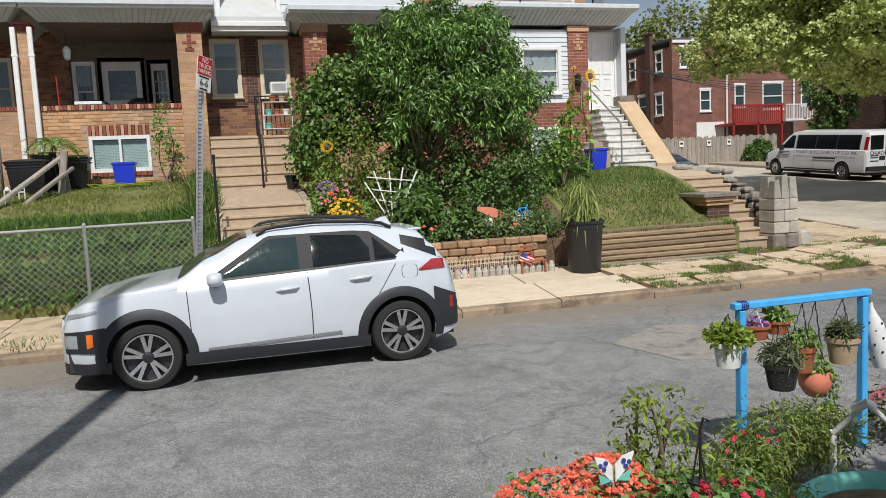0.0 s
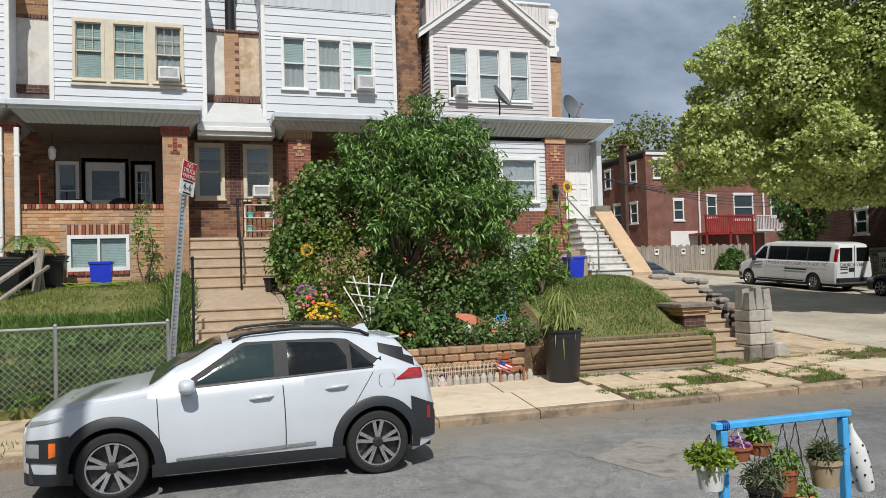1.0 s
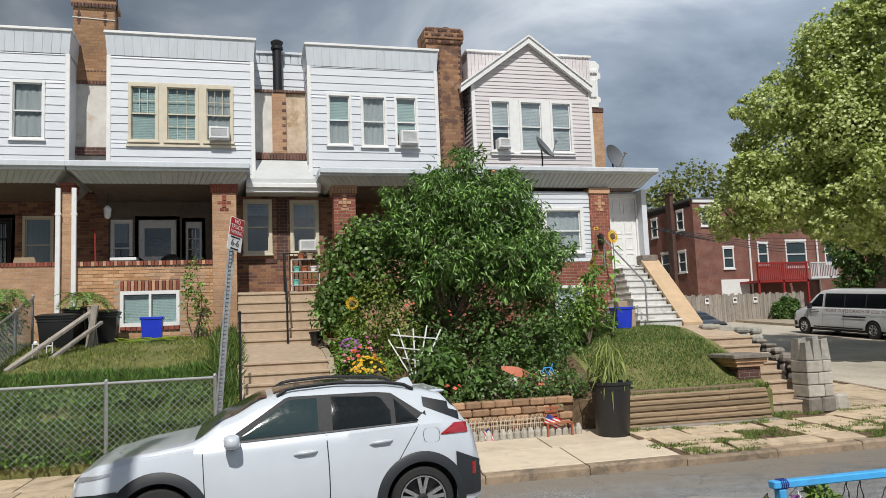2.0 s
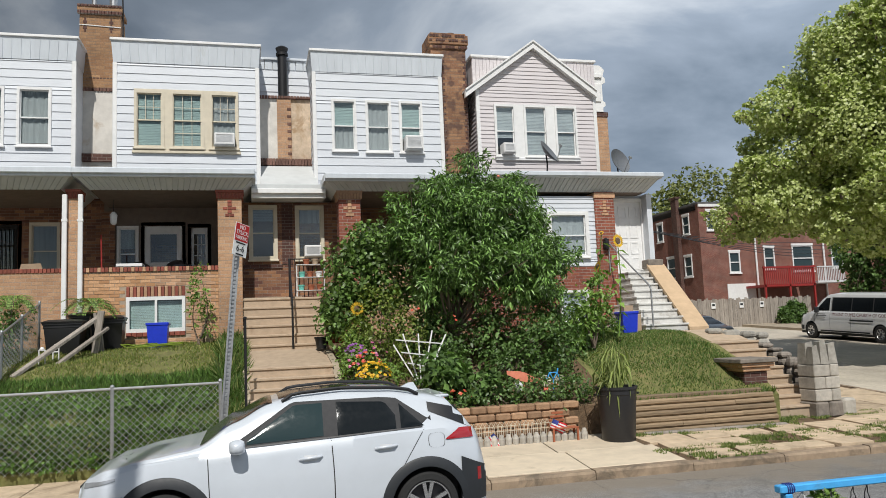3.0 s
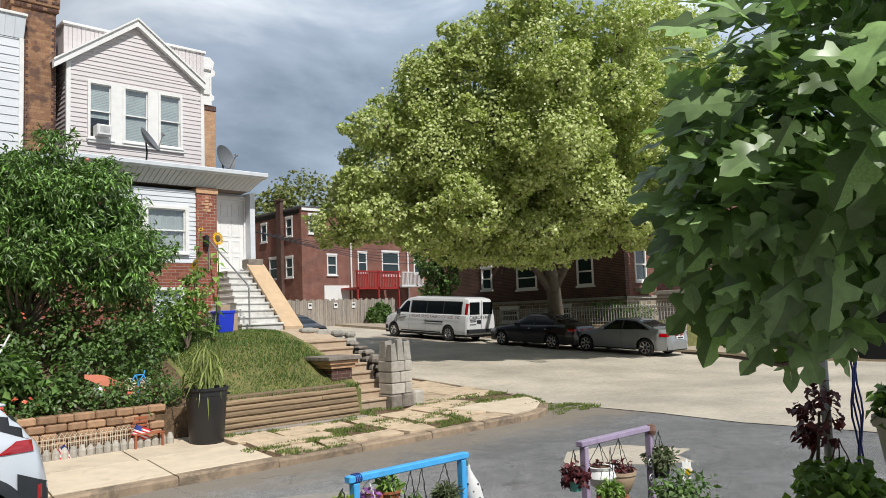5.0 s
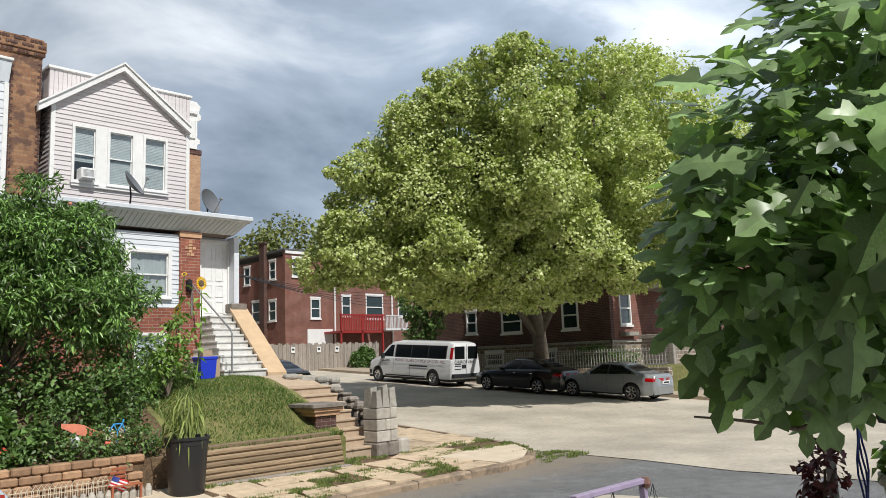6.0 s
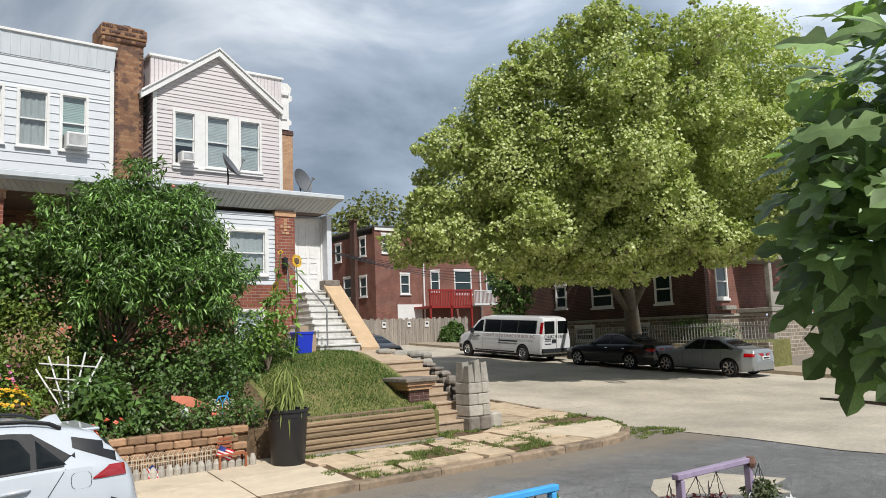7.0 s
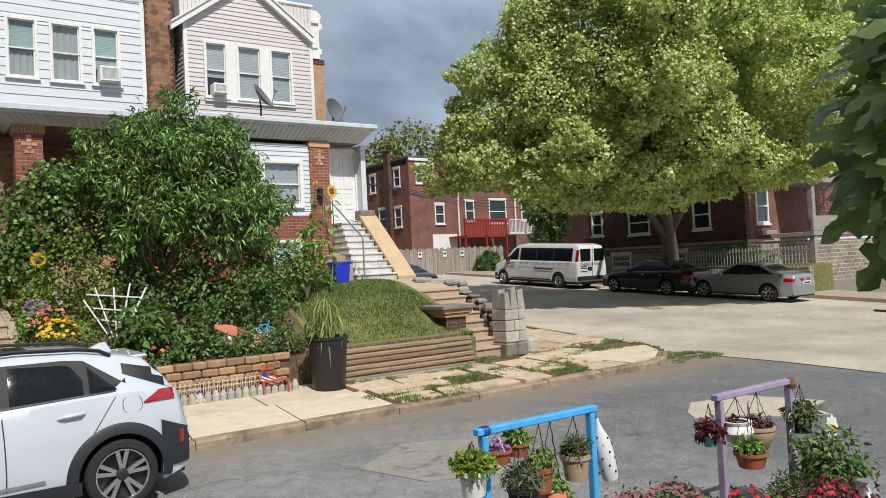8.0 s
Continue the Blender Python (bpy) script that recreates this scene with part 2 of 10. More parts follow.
def leafy(name, c, dark=0.55, light=1.5, gloss=0.45, through_=0.35, tip=None):
    """Leaves: varied from leaf to leaf, shining a little and letting light through."""
    m, n, l, bs = nodes_of(name)
    g = n.new("ShaderNodeNewGeometry")
    o = n.new("ShaderNodeObjectInfo")
    ad = n.new("ShaderNodeMath")
    ad.operation = 'ADD'
    l.new(g.outputs["Random Per Island"], ad.inputs[0])
    l.new(o.outputs["Random"], ad.inputs[1])
    fr = n.new("ShaderNodeMath")
    fr.operation = 'FRACT'
    l.new(ad.outputs[0], fr.inputs[0])
    stops = [(0.0, shade(c, dark)), (0.6, c), (1.0, tip or shade(c, light))]
    col = ramp(n, l, fr.outputs[0], stops)
    t = n.new("ShaderNodeTexCoord")
    col = mixc(n, l, 1.0, col, ramp(n, l, tex(n, l, t.outputs["Object"], 25, 4), [(0.3, (0.8,) * 3), (0.7, (1.2,) * 3)]), 'MULTIPLY')
    l.new(col, bs.inputs["Base Color"])
    bs.inputs["Roughness"].default_value = gloss
    tr = n.new("ShaderNodeBsdfTranslucent")
    l.new(mixc(n, l, 1.0, col, (1.0, 1.15, 0.45), 'MULTIPLY'), tr.inputs[0])
    mx = n.new("ShaderNodeMixShader")
    mx.inputs[0].default_value = through_
    l.new(bs.outputs[0], mx.inputs[1])
    l.new(tr.outputs[0], mx.inputs[2])
    l.new(mx.outputs[0], n["Material Output"].inputs[0])
    return m


def glazing(name, tint=(0.86, 0.92, 0.93), clear=0.95):
    """A thin pane: gloss by Fresnel over a tinted view through."""
    m, n, l, bs = nodes_of(name)
    n.remove(bs)
    gl, tp, fz, mx = n.new("ShaderNodeBsdfGlossy"), n.new("ShaderNodeBsdfTransparent"), n.new("ShaderNodeFresnel"), n.new("ShaderNodeMixShader")
    gl.inputs["Roughness"].default_value = 0.03
    tp.inputs[0].default_value = (*shade(tint, clear), 1)
    fz.inputs[0].default_value = 1.9
    l.new(fz.outputs[0], mx.inputs[0])
    l.new(tp.outputs[0], mx.inputs[1])
    l.new(gl.outputs[0], mx.inputs[2])
    l.new(mx.outputs[0], n["Material Output"].inputs[0])
    return m


def plain(name, c, rough=0.5, metal=0.0, coat=0.0, vary=0.08):
    return surf(name, c, rough, vary, 14.0, 0.03, 90.0, metal, coat=coat)


M = {}
M["siding_white"] = surf("siding_white", (0.645, 0.675, 0.715), 0.5, 0.06, 3, 0.05, 40, dirt=(0.5, 0.5, 0.48), dirt_at=0.66, stretch=(0.4, 1, 3))
M["siding_pink"] = surf("siding_pink", (0.62, 0.58, 0.585), 0.5, 0.05, 3, 0.05, 40, dirt=(0.5, 0.46, 0.44), dirt_at=0.68, stretch=(0.4, 1, 3))
M["metal_white"] = surf("metal_white", (0.60, 0.64, 0.68), 0.4, 0.07, 2.5, 0.04, 30, dirt=(0.46, 0.45, 0.42), dirt_at=0.64, stretch=(2.5, 1, 0.5))
M["soffit"] = surf("soffit", (0.54, 0.555, 0.55), 0.6, 0.08, 3, 0.05, 40, dirt=(0.40, 0.38, 0.35), dirt_at=0.62)
M["cream"] = surf("cream", (0.62, 0.56, 0.44), 0.6, 0.08, 5, 0.06, 50, dirt=(0.42, 0.37, 0.28), dirt_at=0.66)
M["white_paint"] = surf("white_paint", (0.78, 0.78, 0.77), 0.5, 0.06, 6, 0.05, 50, dirt=(0.55, 0.53, 0.5), dirt_at=0.7)
M["stucco"] = surf("stucco", (0.66, 0.63, 0.58), 0.9, 0.12, 4, 0.35, 55, dirt=(0.48, 0.38, 0.28), dirt_at=0.56)
M["stucco_tan"] = surf("stucco_tan", (0.58, 0.46, 0.34), 0.9, 0.2, 6, 0.35, 55, dirt=(0.40, 0.27, 0.16), dirt_at=0.52)
M["brick_tan"] = brickwork("brick_tan", (0.45, 0.255, 0.145), (0.55, 0.34, 0.20), (0.42, 0.34, 0.27))
M["brick_red"] = brickwork("brick_red", (0.24, 0.07, 0.045), (0.34, 0.11, 0.065), (0.40, 0.34, 0.29))
M["brick_brown"] = brickwork("brick_brown", (0.13, 0.055, 0.04), (0.34, 0.17, 0.085), (0.27, 0.21, 0.17))
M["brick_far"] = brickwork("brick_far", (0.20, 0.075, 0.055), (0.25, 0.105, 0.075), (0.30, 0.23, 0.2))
# dark brick; on the corner house's side wall it carries the tree's shade
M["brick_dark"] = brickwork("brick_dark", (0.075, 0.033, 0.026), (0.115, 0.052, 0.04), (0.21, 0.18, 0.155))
M["chimney"] = brickwork("chimney", (0.25, 0.12, 0.065), (0.36, 0.20, 0.105), (0.22, 0.16, 0.12), alt=(0.08, 0.045, 0.04))
M["chimney_tan"] = brickwork("chimney_tan", (0.29, 0.155, 0.078), (0.38, 0.22, 0.112), (0.26, 0.19, 0.135))
M["brick_piece_dark"] = surf("brick_piece_dark", (0.16, 0.085, 0.065), 0.85, 0.18, 20, 0.3, 80, rand=0.3)
M["brick_piece"] = surf("brick_piece", (0.50, 0.30, 0.18), 0.85, 0.16, 20, 0.3, 80, rand=0.24)
M["brick_piece_red"] = surf("brick_piece_red", (0.26, 0.075, 0.05), 0.85, 0.18, 20, 0.3, 80, rand=0.28)
M["mortar"] = surf("mortar", (0.40, 0.32, 0.24), 0.95, 0.12, 12, 0.3, 70)
M["concrete"] = surf("concrete", (0.40, 0.33, 0.245), 0.9, 0.13, 5, 0.25, 90, dirt=(0.30, 0.24, 0.17), dirt_at=0.6, rand=0.09)
M["step_tan"] = surf("step_tan", (0.45, 0.345, 0.245), 0.85, 0.12, 6, 0.2, 80, dirt=(0.30, 0.20, 0.13), dirt_at=0.6, rand=0.06)
M["marble"] = surf("marble", (0.62, 0.61, 0.58), 0.6, 0.12, 6, 0.15, 60, dirt=(0.36, 0.33, 0.29), dirt_at=0.56, rand=0.06)
M["fieldstone"] = surf("fieldstone", (0.27, 0.235, 0.20), 0.95, 0.3, 9, 0.6, 45, rand=0.3)
M["pale_stone"] = surf("pale_stone", (0.36, 0.34, 0.30), 0.95, 0.22, 9, 0.6, 45, rand=0.15)
M["block_grey"] = surf("block_grey", (0.43, 0.40, 0.35), 0.92, 0.2, 8, 0.4, 70, rand=0.16)
M["block_tan"] = surf("block_tan", (0.36, 0.22, 0.13), 0.92, 0.22, 10, 0.5, 60, rand=0.3)
M["timber"] = surf("timber", (0.27, 0.195, 0.12), 0.9, 0.3, 14, 0.4, 60, stretch=(0.25, 4, 4), rand=0.28, dirt=(0.13, 0.09, 0.05), dirt_at=0.6)
M["weathered"] = surf("weathered", (0.33, 0.29, 0.25), 0.9, 0.28, 9, 0.4, 60, stretch=(3, 3, 0.4), rand=0.14)
M["soil"] = surf("soil", (0.16, 0.105, 0.06), 1.0, 0.35, 12, 0.8, 40)
M["turf"] = surf("turf", (0.17, 0.17, 0.055), 1.0, 0.35, 6, 0.8, 40, dirt=(0.26, 0.18, 0.09), dirt_at=0.60)
M["black_plastic"] = plain("black_plastic", (0.018, 0.018, 0.02), 0.42)
M["blue_plastic"] = plain("blue_plastic", (0.012, 0.04, 0.55), 0.4)
M["black_iron"] = plain("black_iron", (0.02, 0.02, 0.022), 0.5, 0.3)
M["galvanised"] = surf("galvanised", (0.42, 0.43, 0.44), 0.45, 0.15, 12, 0.08, 60, metal=0.75)
M["dark"] = plain("dark", (0.02, 0.018, 0.016), 0.8)
# dark brown that stands for unlit rooms behind the openings
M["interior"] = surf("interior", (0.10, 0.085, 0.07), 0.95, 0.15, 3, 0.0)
M["glass"] = glazing("glass")
M["curtain"] = surf("curtain", (0.47, 0.47, 0.47), 0.9, 0.1, 5, 0.2, 30, stretch=(6, 6, 0.3))
M["blind_green"] = surf("blind_green", (0.46, 0.56, 0.54), 0.7, 0.08, 5, 0.05)
M["blind_grey"] = surf("blind_grey", (0.60, 0.61, 0.62), 0.8, 0.1, 5, 0.05)
M["red_paint"] = plain("red_paint", (0.30, 0.022, 0.018), 0.5, vary=0.15)
M["roof_tar"] = surf("roof_tar", (0.10, 0.10, 0.10), 0.95, 0.2, 3, 0.3)
M["terracotta"] = plain("terracotta", (0.36, 0.11, 0.05), 0.7, vary=0.18)
M["peach"] = plain("peach", (0.72, 0.24, 0.15), 0.55, vary=0.1)
M["beige"] = plain("beige", (0.42, 0.31, 0.21), 0.6, vary=0.1)
M["white_plastic"] = plain("white_plastic", (0.75, 0.75, 0.74), 0.45)
M["sky_blue"] = surf("sky_blue", (0.07, 0.40, 0.82), 0.45, 0.12, 9, 0.12, 60, dirt=(0.10, 0.20, 0.32), dirt_at=0.66)
M["lilac"] = surf("lilac", (0.36, 0.29, 0.42), 0.5, 0.14, 9, 0.12, 60, dirt=(0.2, 0.17, 0.2), dirt_at=0.62)
M["teal"] = plain("teal", (0.16, 0.50, 0.42), 0.4)
M["bark"] = surf("bark", (0.17, 0.13, 0.095), 0.95, 0.3, 9, 0.7, 40, stretch=(1, 1, 0.4))
M["bark_pale"] = surf("bark_pale", (0.14, 0.12, 0.09), 0.9, 0.3, 5, 0.4, 40, dirt=(0.12, 0.10, 0.07), dirt_at=0.52)
M["leaf_peach"] = leafy("leaf_peach", (0.125, 0.22, 0.055), 0.40, 2.4, 0.34, 0.2)
M["leaf_shrub"] = leafy("leaf_shrub", (0.115, 0.20, 0.055), 0.5, 1.7, 0.45, 0.28)
M["leaf_vine"] = leafy("leaf_vine", (0.20, 0.32, 0.07), 0.5, 1.5, 0.5, 0.3)
M["leaf_climb"] = leafy("leaf_climb", (0.125, 0.21, 0.05), 0.45, 1.9, 0.45, 0.25)
M["leaf_syc"] = leafy("leaf_syc", (0.54, 0.61, 0.24), 0.70, 1.3, 0.42, 0.30, tip=(0.70, 0.75, 0.41))
M["leaf_far"] = leafy("leaf_far", (0.20, 0.225, 0.07), 0.6, 1.4, 0.6, 0.25)
M["leaf_fig"] = leafy("leaf_fig", (0.25, 0.37, 0.155), 0.42, 1.8, 0.36, 0.34)
M["leaf_lime"] = leafy("leaf_lime", (0.22, 0.30, 0.035), 0.6, 1.4, 0.45, 0.3)
M["leaf_sage"] = leafy("leaf_sage", (0.13, 0.16, 0.08), 0.6, 1.4, 0.6, 0.25)
M["grass"] = leafy("grass", (0.20, 0.27, 0.055), 0.5, 1.4, 0.6, 0.3, tip=(0.42, 0.36, 0.14))
M["grass_wild"] = leafy("grass_wild", (0.12, 0.215, 0.04), 0.45, 1.6, 0.6, 0.3, tip=(0.30, 0.29, 0.11))
M["weed_dark"] = leafy("weed_dark", (0.12, 0.215, 0.045), 0.45, 1.7, 0.6, 0.3)
M["weed"] = leafy("weed", (0.17, 0.245, 0.06), 0.5, 1.4, 0.6, 0.3, tip=(0.36, 0.36, 0.13))
M["leaf_olive"] = leafy("leaf_olive", (0.20, 0.26, 0.055), 0.5, 1.5, 0.45, 0.3)
M["straw"] = leafy("straw", (0.30, 0.36, 0.11), 0.6, 1.3, 0.6, 0.3)
M["petal_red"] = leafy("petal_red", (0.74, 0.10, 0.055), 0.75, 1.3, 0.6, 0.2, tip=(0.85, 0.30, 0.17))
M["petal_crimson"] = leafy("petal_crimson", (0.50, 0.012, 0.04), 0.7, 1.3, 0.6, 0.2)
M["petal_pink"] = leafy("petal_pink", (0.36, 0.10, 0.12), 0.6, 1.3, 0.6, 0.2)
M["petal_magenta"] = leafy("petal_magenta", (0.60, 0.12, 0.30), 0.7, 1.3, 0.6, 0.2, tip=(0.75, 0.40, 0.55))
M["petal_yellow"] = leafy("petal_yellow", (0.75, 0.45, 0.02), 0.8, 1.2, 0.6, 0.2)
M["petal_purple"] = leafy("petal_purple", (0.28, 0.10, 0.34), 0.7, 1.3, 0.6, 0.2)
M["burgundy"] = leafy("burgundy", (0.12, 0.025, 0.03), 0.6, 1.5, 0.5, 0.2)

# ---- ground, roads, pavement ----
def ground_z(x, y):
    t = min(max(y - 11.4, 0), 48)
    return 0.058 * (t - 0.8 + 0.8 * math.exp(-t / 0.8)) if t > 0 else 0.0


def pave_z(x, y):
    return 0.125 + 0.04 * (min(y, 12.3) - 9.8) + 0.05 * max(0, y - 12.3)


def asphalt_material():
    m, n, l, bs = nodes_of("asphalt")
    t = n.new("ShaderNodeTexCoord")
    v = t.outputs["Object"]
    col = ramp(n, l, tex(n, l, v, 95, 4, 1.0), [(0.36, (0.05, 0.051, 0.053)), (0.50, (0.17, 0.17, 0.169)), (0.64, (0.60, 0.59, 0.57))])
    col = mixc(n, l, 1.0, col, ramp(n, l, tex(n, l, v, 0.7, 6), [(0.3, (0.78,) * 3), (0.7, (1.2,) * 3)]), 'MULTIPLY')
    col = mixc(n, l, 1.0, col, ramp(n, l, tex(n, l, v, 4.0, 5, 0.7, 0.5), [(0.35, (0.80,) * 3), (0.6, (1.1,) * 3)]), 'MULTIPLY')
    s = n.new("ShaderNodeSeparateXYZ")
    l.new(v, s.inputs[0])
    lane = n.new("ShaderNodeMath")
    lane.operation = 'MULTIPLY_ADD'
    l.new(tex(n, l, v, 0.6, 6, 0.6), lane.inputs[0])
    lane.inputs[1].default_value = 3.0
    l.new(s.outputs[0], lane.inputs[2])
    newer = n.new("ShaderNodeMapRange")
    newer.inputs["From Min"].default_value, newer.inputs["From Max"].default_value = 7.0, 9.5
    newer.inputs["To Max"].default_value = 0.6
    l.new(lane.outputs[0], newer.inputs["Value"])
    col = mixc(n, l, newer.outputs[0], col, mixc(n, l, 1.0, col, (0.5, 0.51, 0.53), 'MULTIPLY'))
    wob = n.new("ShaderNodeMath")
    wob.operation = 'MULTIPLY_ADD'
    l.new(tex(n, l, v, 1.3, 6, 0.65), wob.inputs[0])
    wob.inputs[1].default_value = 2.6
    l.new(s.outputs[1], wob.inputs[2])
    silt = ramp(n, l, wob.outputs[0], [(0.0, (0, 0, 0)), (1.0, (1, 1, 1))])
    mr = n.new("ShaderNodeMapRange")
    mr.inputs["From Min"].default_value, mr.inputs["From Max"].default_value = 9.55, 10.7
    mr.inputs["To Max"].default_value = 0.8
    l.new(wob.outputs[0], mr.inputs["Value"])
    col = mixc(n, l, mr.outputs[0], col, (0.235, 0.195, 0.15))
    spots = ramp(n, l, tex(n, l, v, 1.6, 3, 0.5), [(0.70, (0, 0, 0)), (0.76, (0.6,) * 3)])
    col = mixc(n, l, spots, col, (0.045, 0.043, 0.04))
    vo = n.new("ShaderNodeTexVoronoi")
    vo.feature = 'DISTANCE_TO_EDGE'
    vo.inputs["Scale"].default_value = 0.42
    wv = n.new("ShaderNodeVectorMath")
    wv.operation = 'MULTIPLY_ADD'
    nz = n.new("ShaderNodeTexNoise")
    nz.inputs["Scale"].default_value = 1.4
    nz.inputs["Detail"].default_value = 6
    l.new(v, nz.inputs["Vector"])
    l.new(nz.outputs["Color"], wv.inputs[0])
    wv.inputs[1].default_value = (0.9, 0.9, 0)
    l.new(v, wv.inputs[2])
    l.new(wv.outputs[0], vo.inputs["Vector"])
    crack = ramp(n, l, vo.outputs["Distance"], [(0.0, (0.5,) * 3), (0.004, (0, 0, 0))])
    col = mixc(n, l, crack, col, (0.035, 0.034, 0.032))
    l.new(col, bs.inputs["Base Color"])
    bs.inputs["Roughness"].default_value = 0.9
    b = n.new("ShaderNodeBump")
    b.inputs["Strength"].default_value, b.inputs["Distance"].default_value = 0.5, 0.01
    l.new(tex(n, l, v, 70, 3, 0.8), b.inputs["Height"])
    l.new(b.outputs[0], bs.inputs["Normal"])
    return m


def concrete_road_material():
    m, n, l, bs = nodes_of("old_concrete")
    t = n.new("ShaderNodeTexCoord")
    v = t.outputs["Object"]
    col = ramp(n, l, tex(n, l, v, 9, 7, 0.7), [(0.3, (0.40, 0.355, 0.285)), (0.7, (0.56, 0.50, 0.41))])
    col = mixc(n, l, 1.0, col, ramp(n, l, tex(n, l, v, 0.35, 6, 0.6), [(0.35, (0.72,) * 3), (0.65, (1.1,) * 3)]), 'MULTIPLY')
    st = ramp(n, l, tex(n, l, v, 1.1, 7, 0.7, 1.2), [(0.62, (0, 0, 0)), (0.72, (0.55,) * 3)])
    col = mixc(n, l, st, col, (0.17, 0.15, 0.125))
    l.new(col, bs.inputs["Base Color"])
    bs.inputs["Roughness"].default_value = 0.9
    b = n.new("ShaderNodeBump")
    b.inputs["Strength"].default_value, b.inputs["Distance"].default_value = 0.3, 0.01
    l.new(tex(n, l, v, 60, 4, 0.7), b.inputs["Height"])
    l.new(b.outputs[0], bs.inputs["Normal"])
    return m


M["asphalt"], M["old_concrete"] = asphalt_material(), concrete_road_material()
xs = [-400, -60, -20, -8, 0, 6, 10, 13.6, 18, 22, 26, 32, 40, 60, 120, 500]
ys = [-300, -30, -6, 0, 3, 6, 9.8, 10.6, 11.4, 11.8, 12.2, 12.6, 13, 14, 15, 17, 20, 24, 28, 34, 40, 48, 59.4, 90, 200, 600]
sh = Shape()
sh.sheet([[(x, y, ground_z(x, y) - 0.004) for x in xs] for y in ys])
alone("ground", sh, M["asphalt"], "grey worn asphalt street with cracks and silt", "ground", kind="structure", smooth=True)

sh = Shape()
edge = [(-60, 13.5), (5.0, 13.45), (6.4, 13.35), (8.3, 13.72), (10.8, 13.9)]
rows = []
for y in [-40, -10, 0, 3, 5, 6.4, 7.4, 8.3, 9.5, 10.8, 11.4, 11.8, 12.2, 12.6, 13, 14, 15, 17, 20, 24, 28, 34, 40, 48, 60]:
    x0 = curve(edge, y) if y < 10.8 else 13.9
    rows.append([(lerp(x0, 28.3, k / 4), y, ground_z(0, y) + 0.008) for k in range(5)])
sh.sheet(rows)
alone("road", sh, M["old_concrete"], "pale patched concrete side street sloping uphill", "road", kind="structure", smooth=True)

# a pale star-edged patch and a square repair in the asphalt
sh = Shape()
star = [(8.7, 6.75), (9.3, 7.15), (10.25, 6.9), (10.45, 6.25), (10.55, 5.85), (10.0, 5.75), (9.75, 5.35), (9.25, 5.7), (8.9, 6.2), (8.45, 6.45)]
sh.prism([(x, y, -0.02) for x, y in star], (0, 0, 0.026))
alone("road_patch", sh, M["old_concrete"], "pale concrete patch set in the asphalt", "road patch", kind="structure")
sh = Shape()
sh.prism([(x, y, -0.02) for x, y in [(4.05, 7.5), (4.3, 6.55), (5.0, 6.25), (5.75, 6.9), (5.9, 7.6), (5.0, 8.15)]], (0, 0, 0.025))
M["patch_grey"] = surf("patch_grey", (0.29, 0.27, 0.24), 0.92, 0.18, 9, 0.4, 70, dirt=(0.13, 0.12, 0.11), dirt_at=0.55)
alone("road_patch", sh, M["patch_grey"], "square worn repair patch in the asphalt", "road patch", kind="structure")

# kerb line with its round corner
kerb = [(x, 9.8) for x in (-40, -30, -20, -12, -9, -7.5, -6, -4.5, -3, -1.5, 0, 1.5, 3, 4.5, 6, 7.5, 9, 10.3, 11.3)]
kerb += [(11.3 + 2.4 * math.sin(a), 12.2 - 2.4 * math.cos(a)) for a in [radians(15 * k) for k in range(1, 7)]]
kerb += [(13.85, 13.8), (14.0, 15.4), (14.1, 17), (14.2, 20), (14.4, 26), (14.6, 34), (14.8, 39.5)]
inner = [(min(x, 10.7), 12.42) if i < 19 else (10.7, 12.42) for i, (x, y) in enumerate(kerb[:25])] + [(10.75, y) for x, y in kerb[25:]]
pavement = thing("pavement", (0, 11, 0.1), "cracked tan concrete pavement with weeds in its joints", "pavement", kind="structure")
sh = Shape()
rows = []
for (kx, ky), (ix, iy) in zip(kerb, inner):
    rows.append([(lerp(kx, ix, s), lerp(ky, iy, s), pave_z(0, lerp(ky, iy, s)) - 0.03) for s in (0.02, 0.33, 0.66, 1.0)])
sh.sheet(rows)
part("bed", sh, M["soil"], pavement)
M["kerb"] = surf("kerb", (0.30, 0.225, 0.155), 0.92, 0.25, 6, 0.4, 60, dirt=(0.14, 0.11, 0.08), dirt_at=0.5, rand=0.12)
for i in range(len(kerb) - 1):
    (ax, ay), (bx_, by) = kerb[i], kerb[i + 1]
    d = Vector((bx_ - ax, by - ay, 0)).normalized()
    nrm = Vector((-d.y, d.x, 0)) * 0.17
    a, b = Vector((ax, ay, 0)) + d * 0.006, Vector((bx_, by, 0)) - d * 0.006
    j = rnd.uniform(-0.012, 0.012)
    bot = [p + Vector((0, 0, ground_z(p.x, p.y) - 0.06)) for p in (a, b, b + nrm, a + nrm)]
    lift = lambda p, k: Vector((p.x, p.y, pave_z(p.x, p.y) - 0.008 + j - k))  # noqa: E731
    ch = nrm * 0.14
    top = [lift(a + ch, 0), lift(b + ch, 0), lift(b + nrm, 0), lift(a + nrm, 0)]
    low = [lift(a, 0.03), lift(b, 0.03)]
    sh = Shape()
    sh.add(bot + top + low, [(0, 1, 9, 8), (8, 9, 5, 4), (4, 5, 6, 7), (1, 2, 6, 5, 9), (3, 0, 8, 4, 7), (2, 3, 7, 6), (3, 2, 1, 0)])
    part("kerb_stone", sh, M["kerb"], pavement)


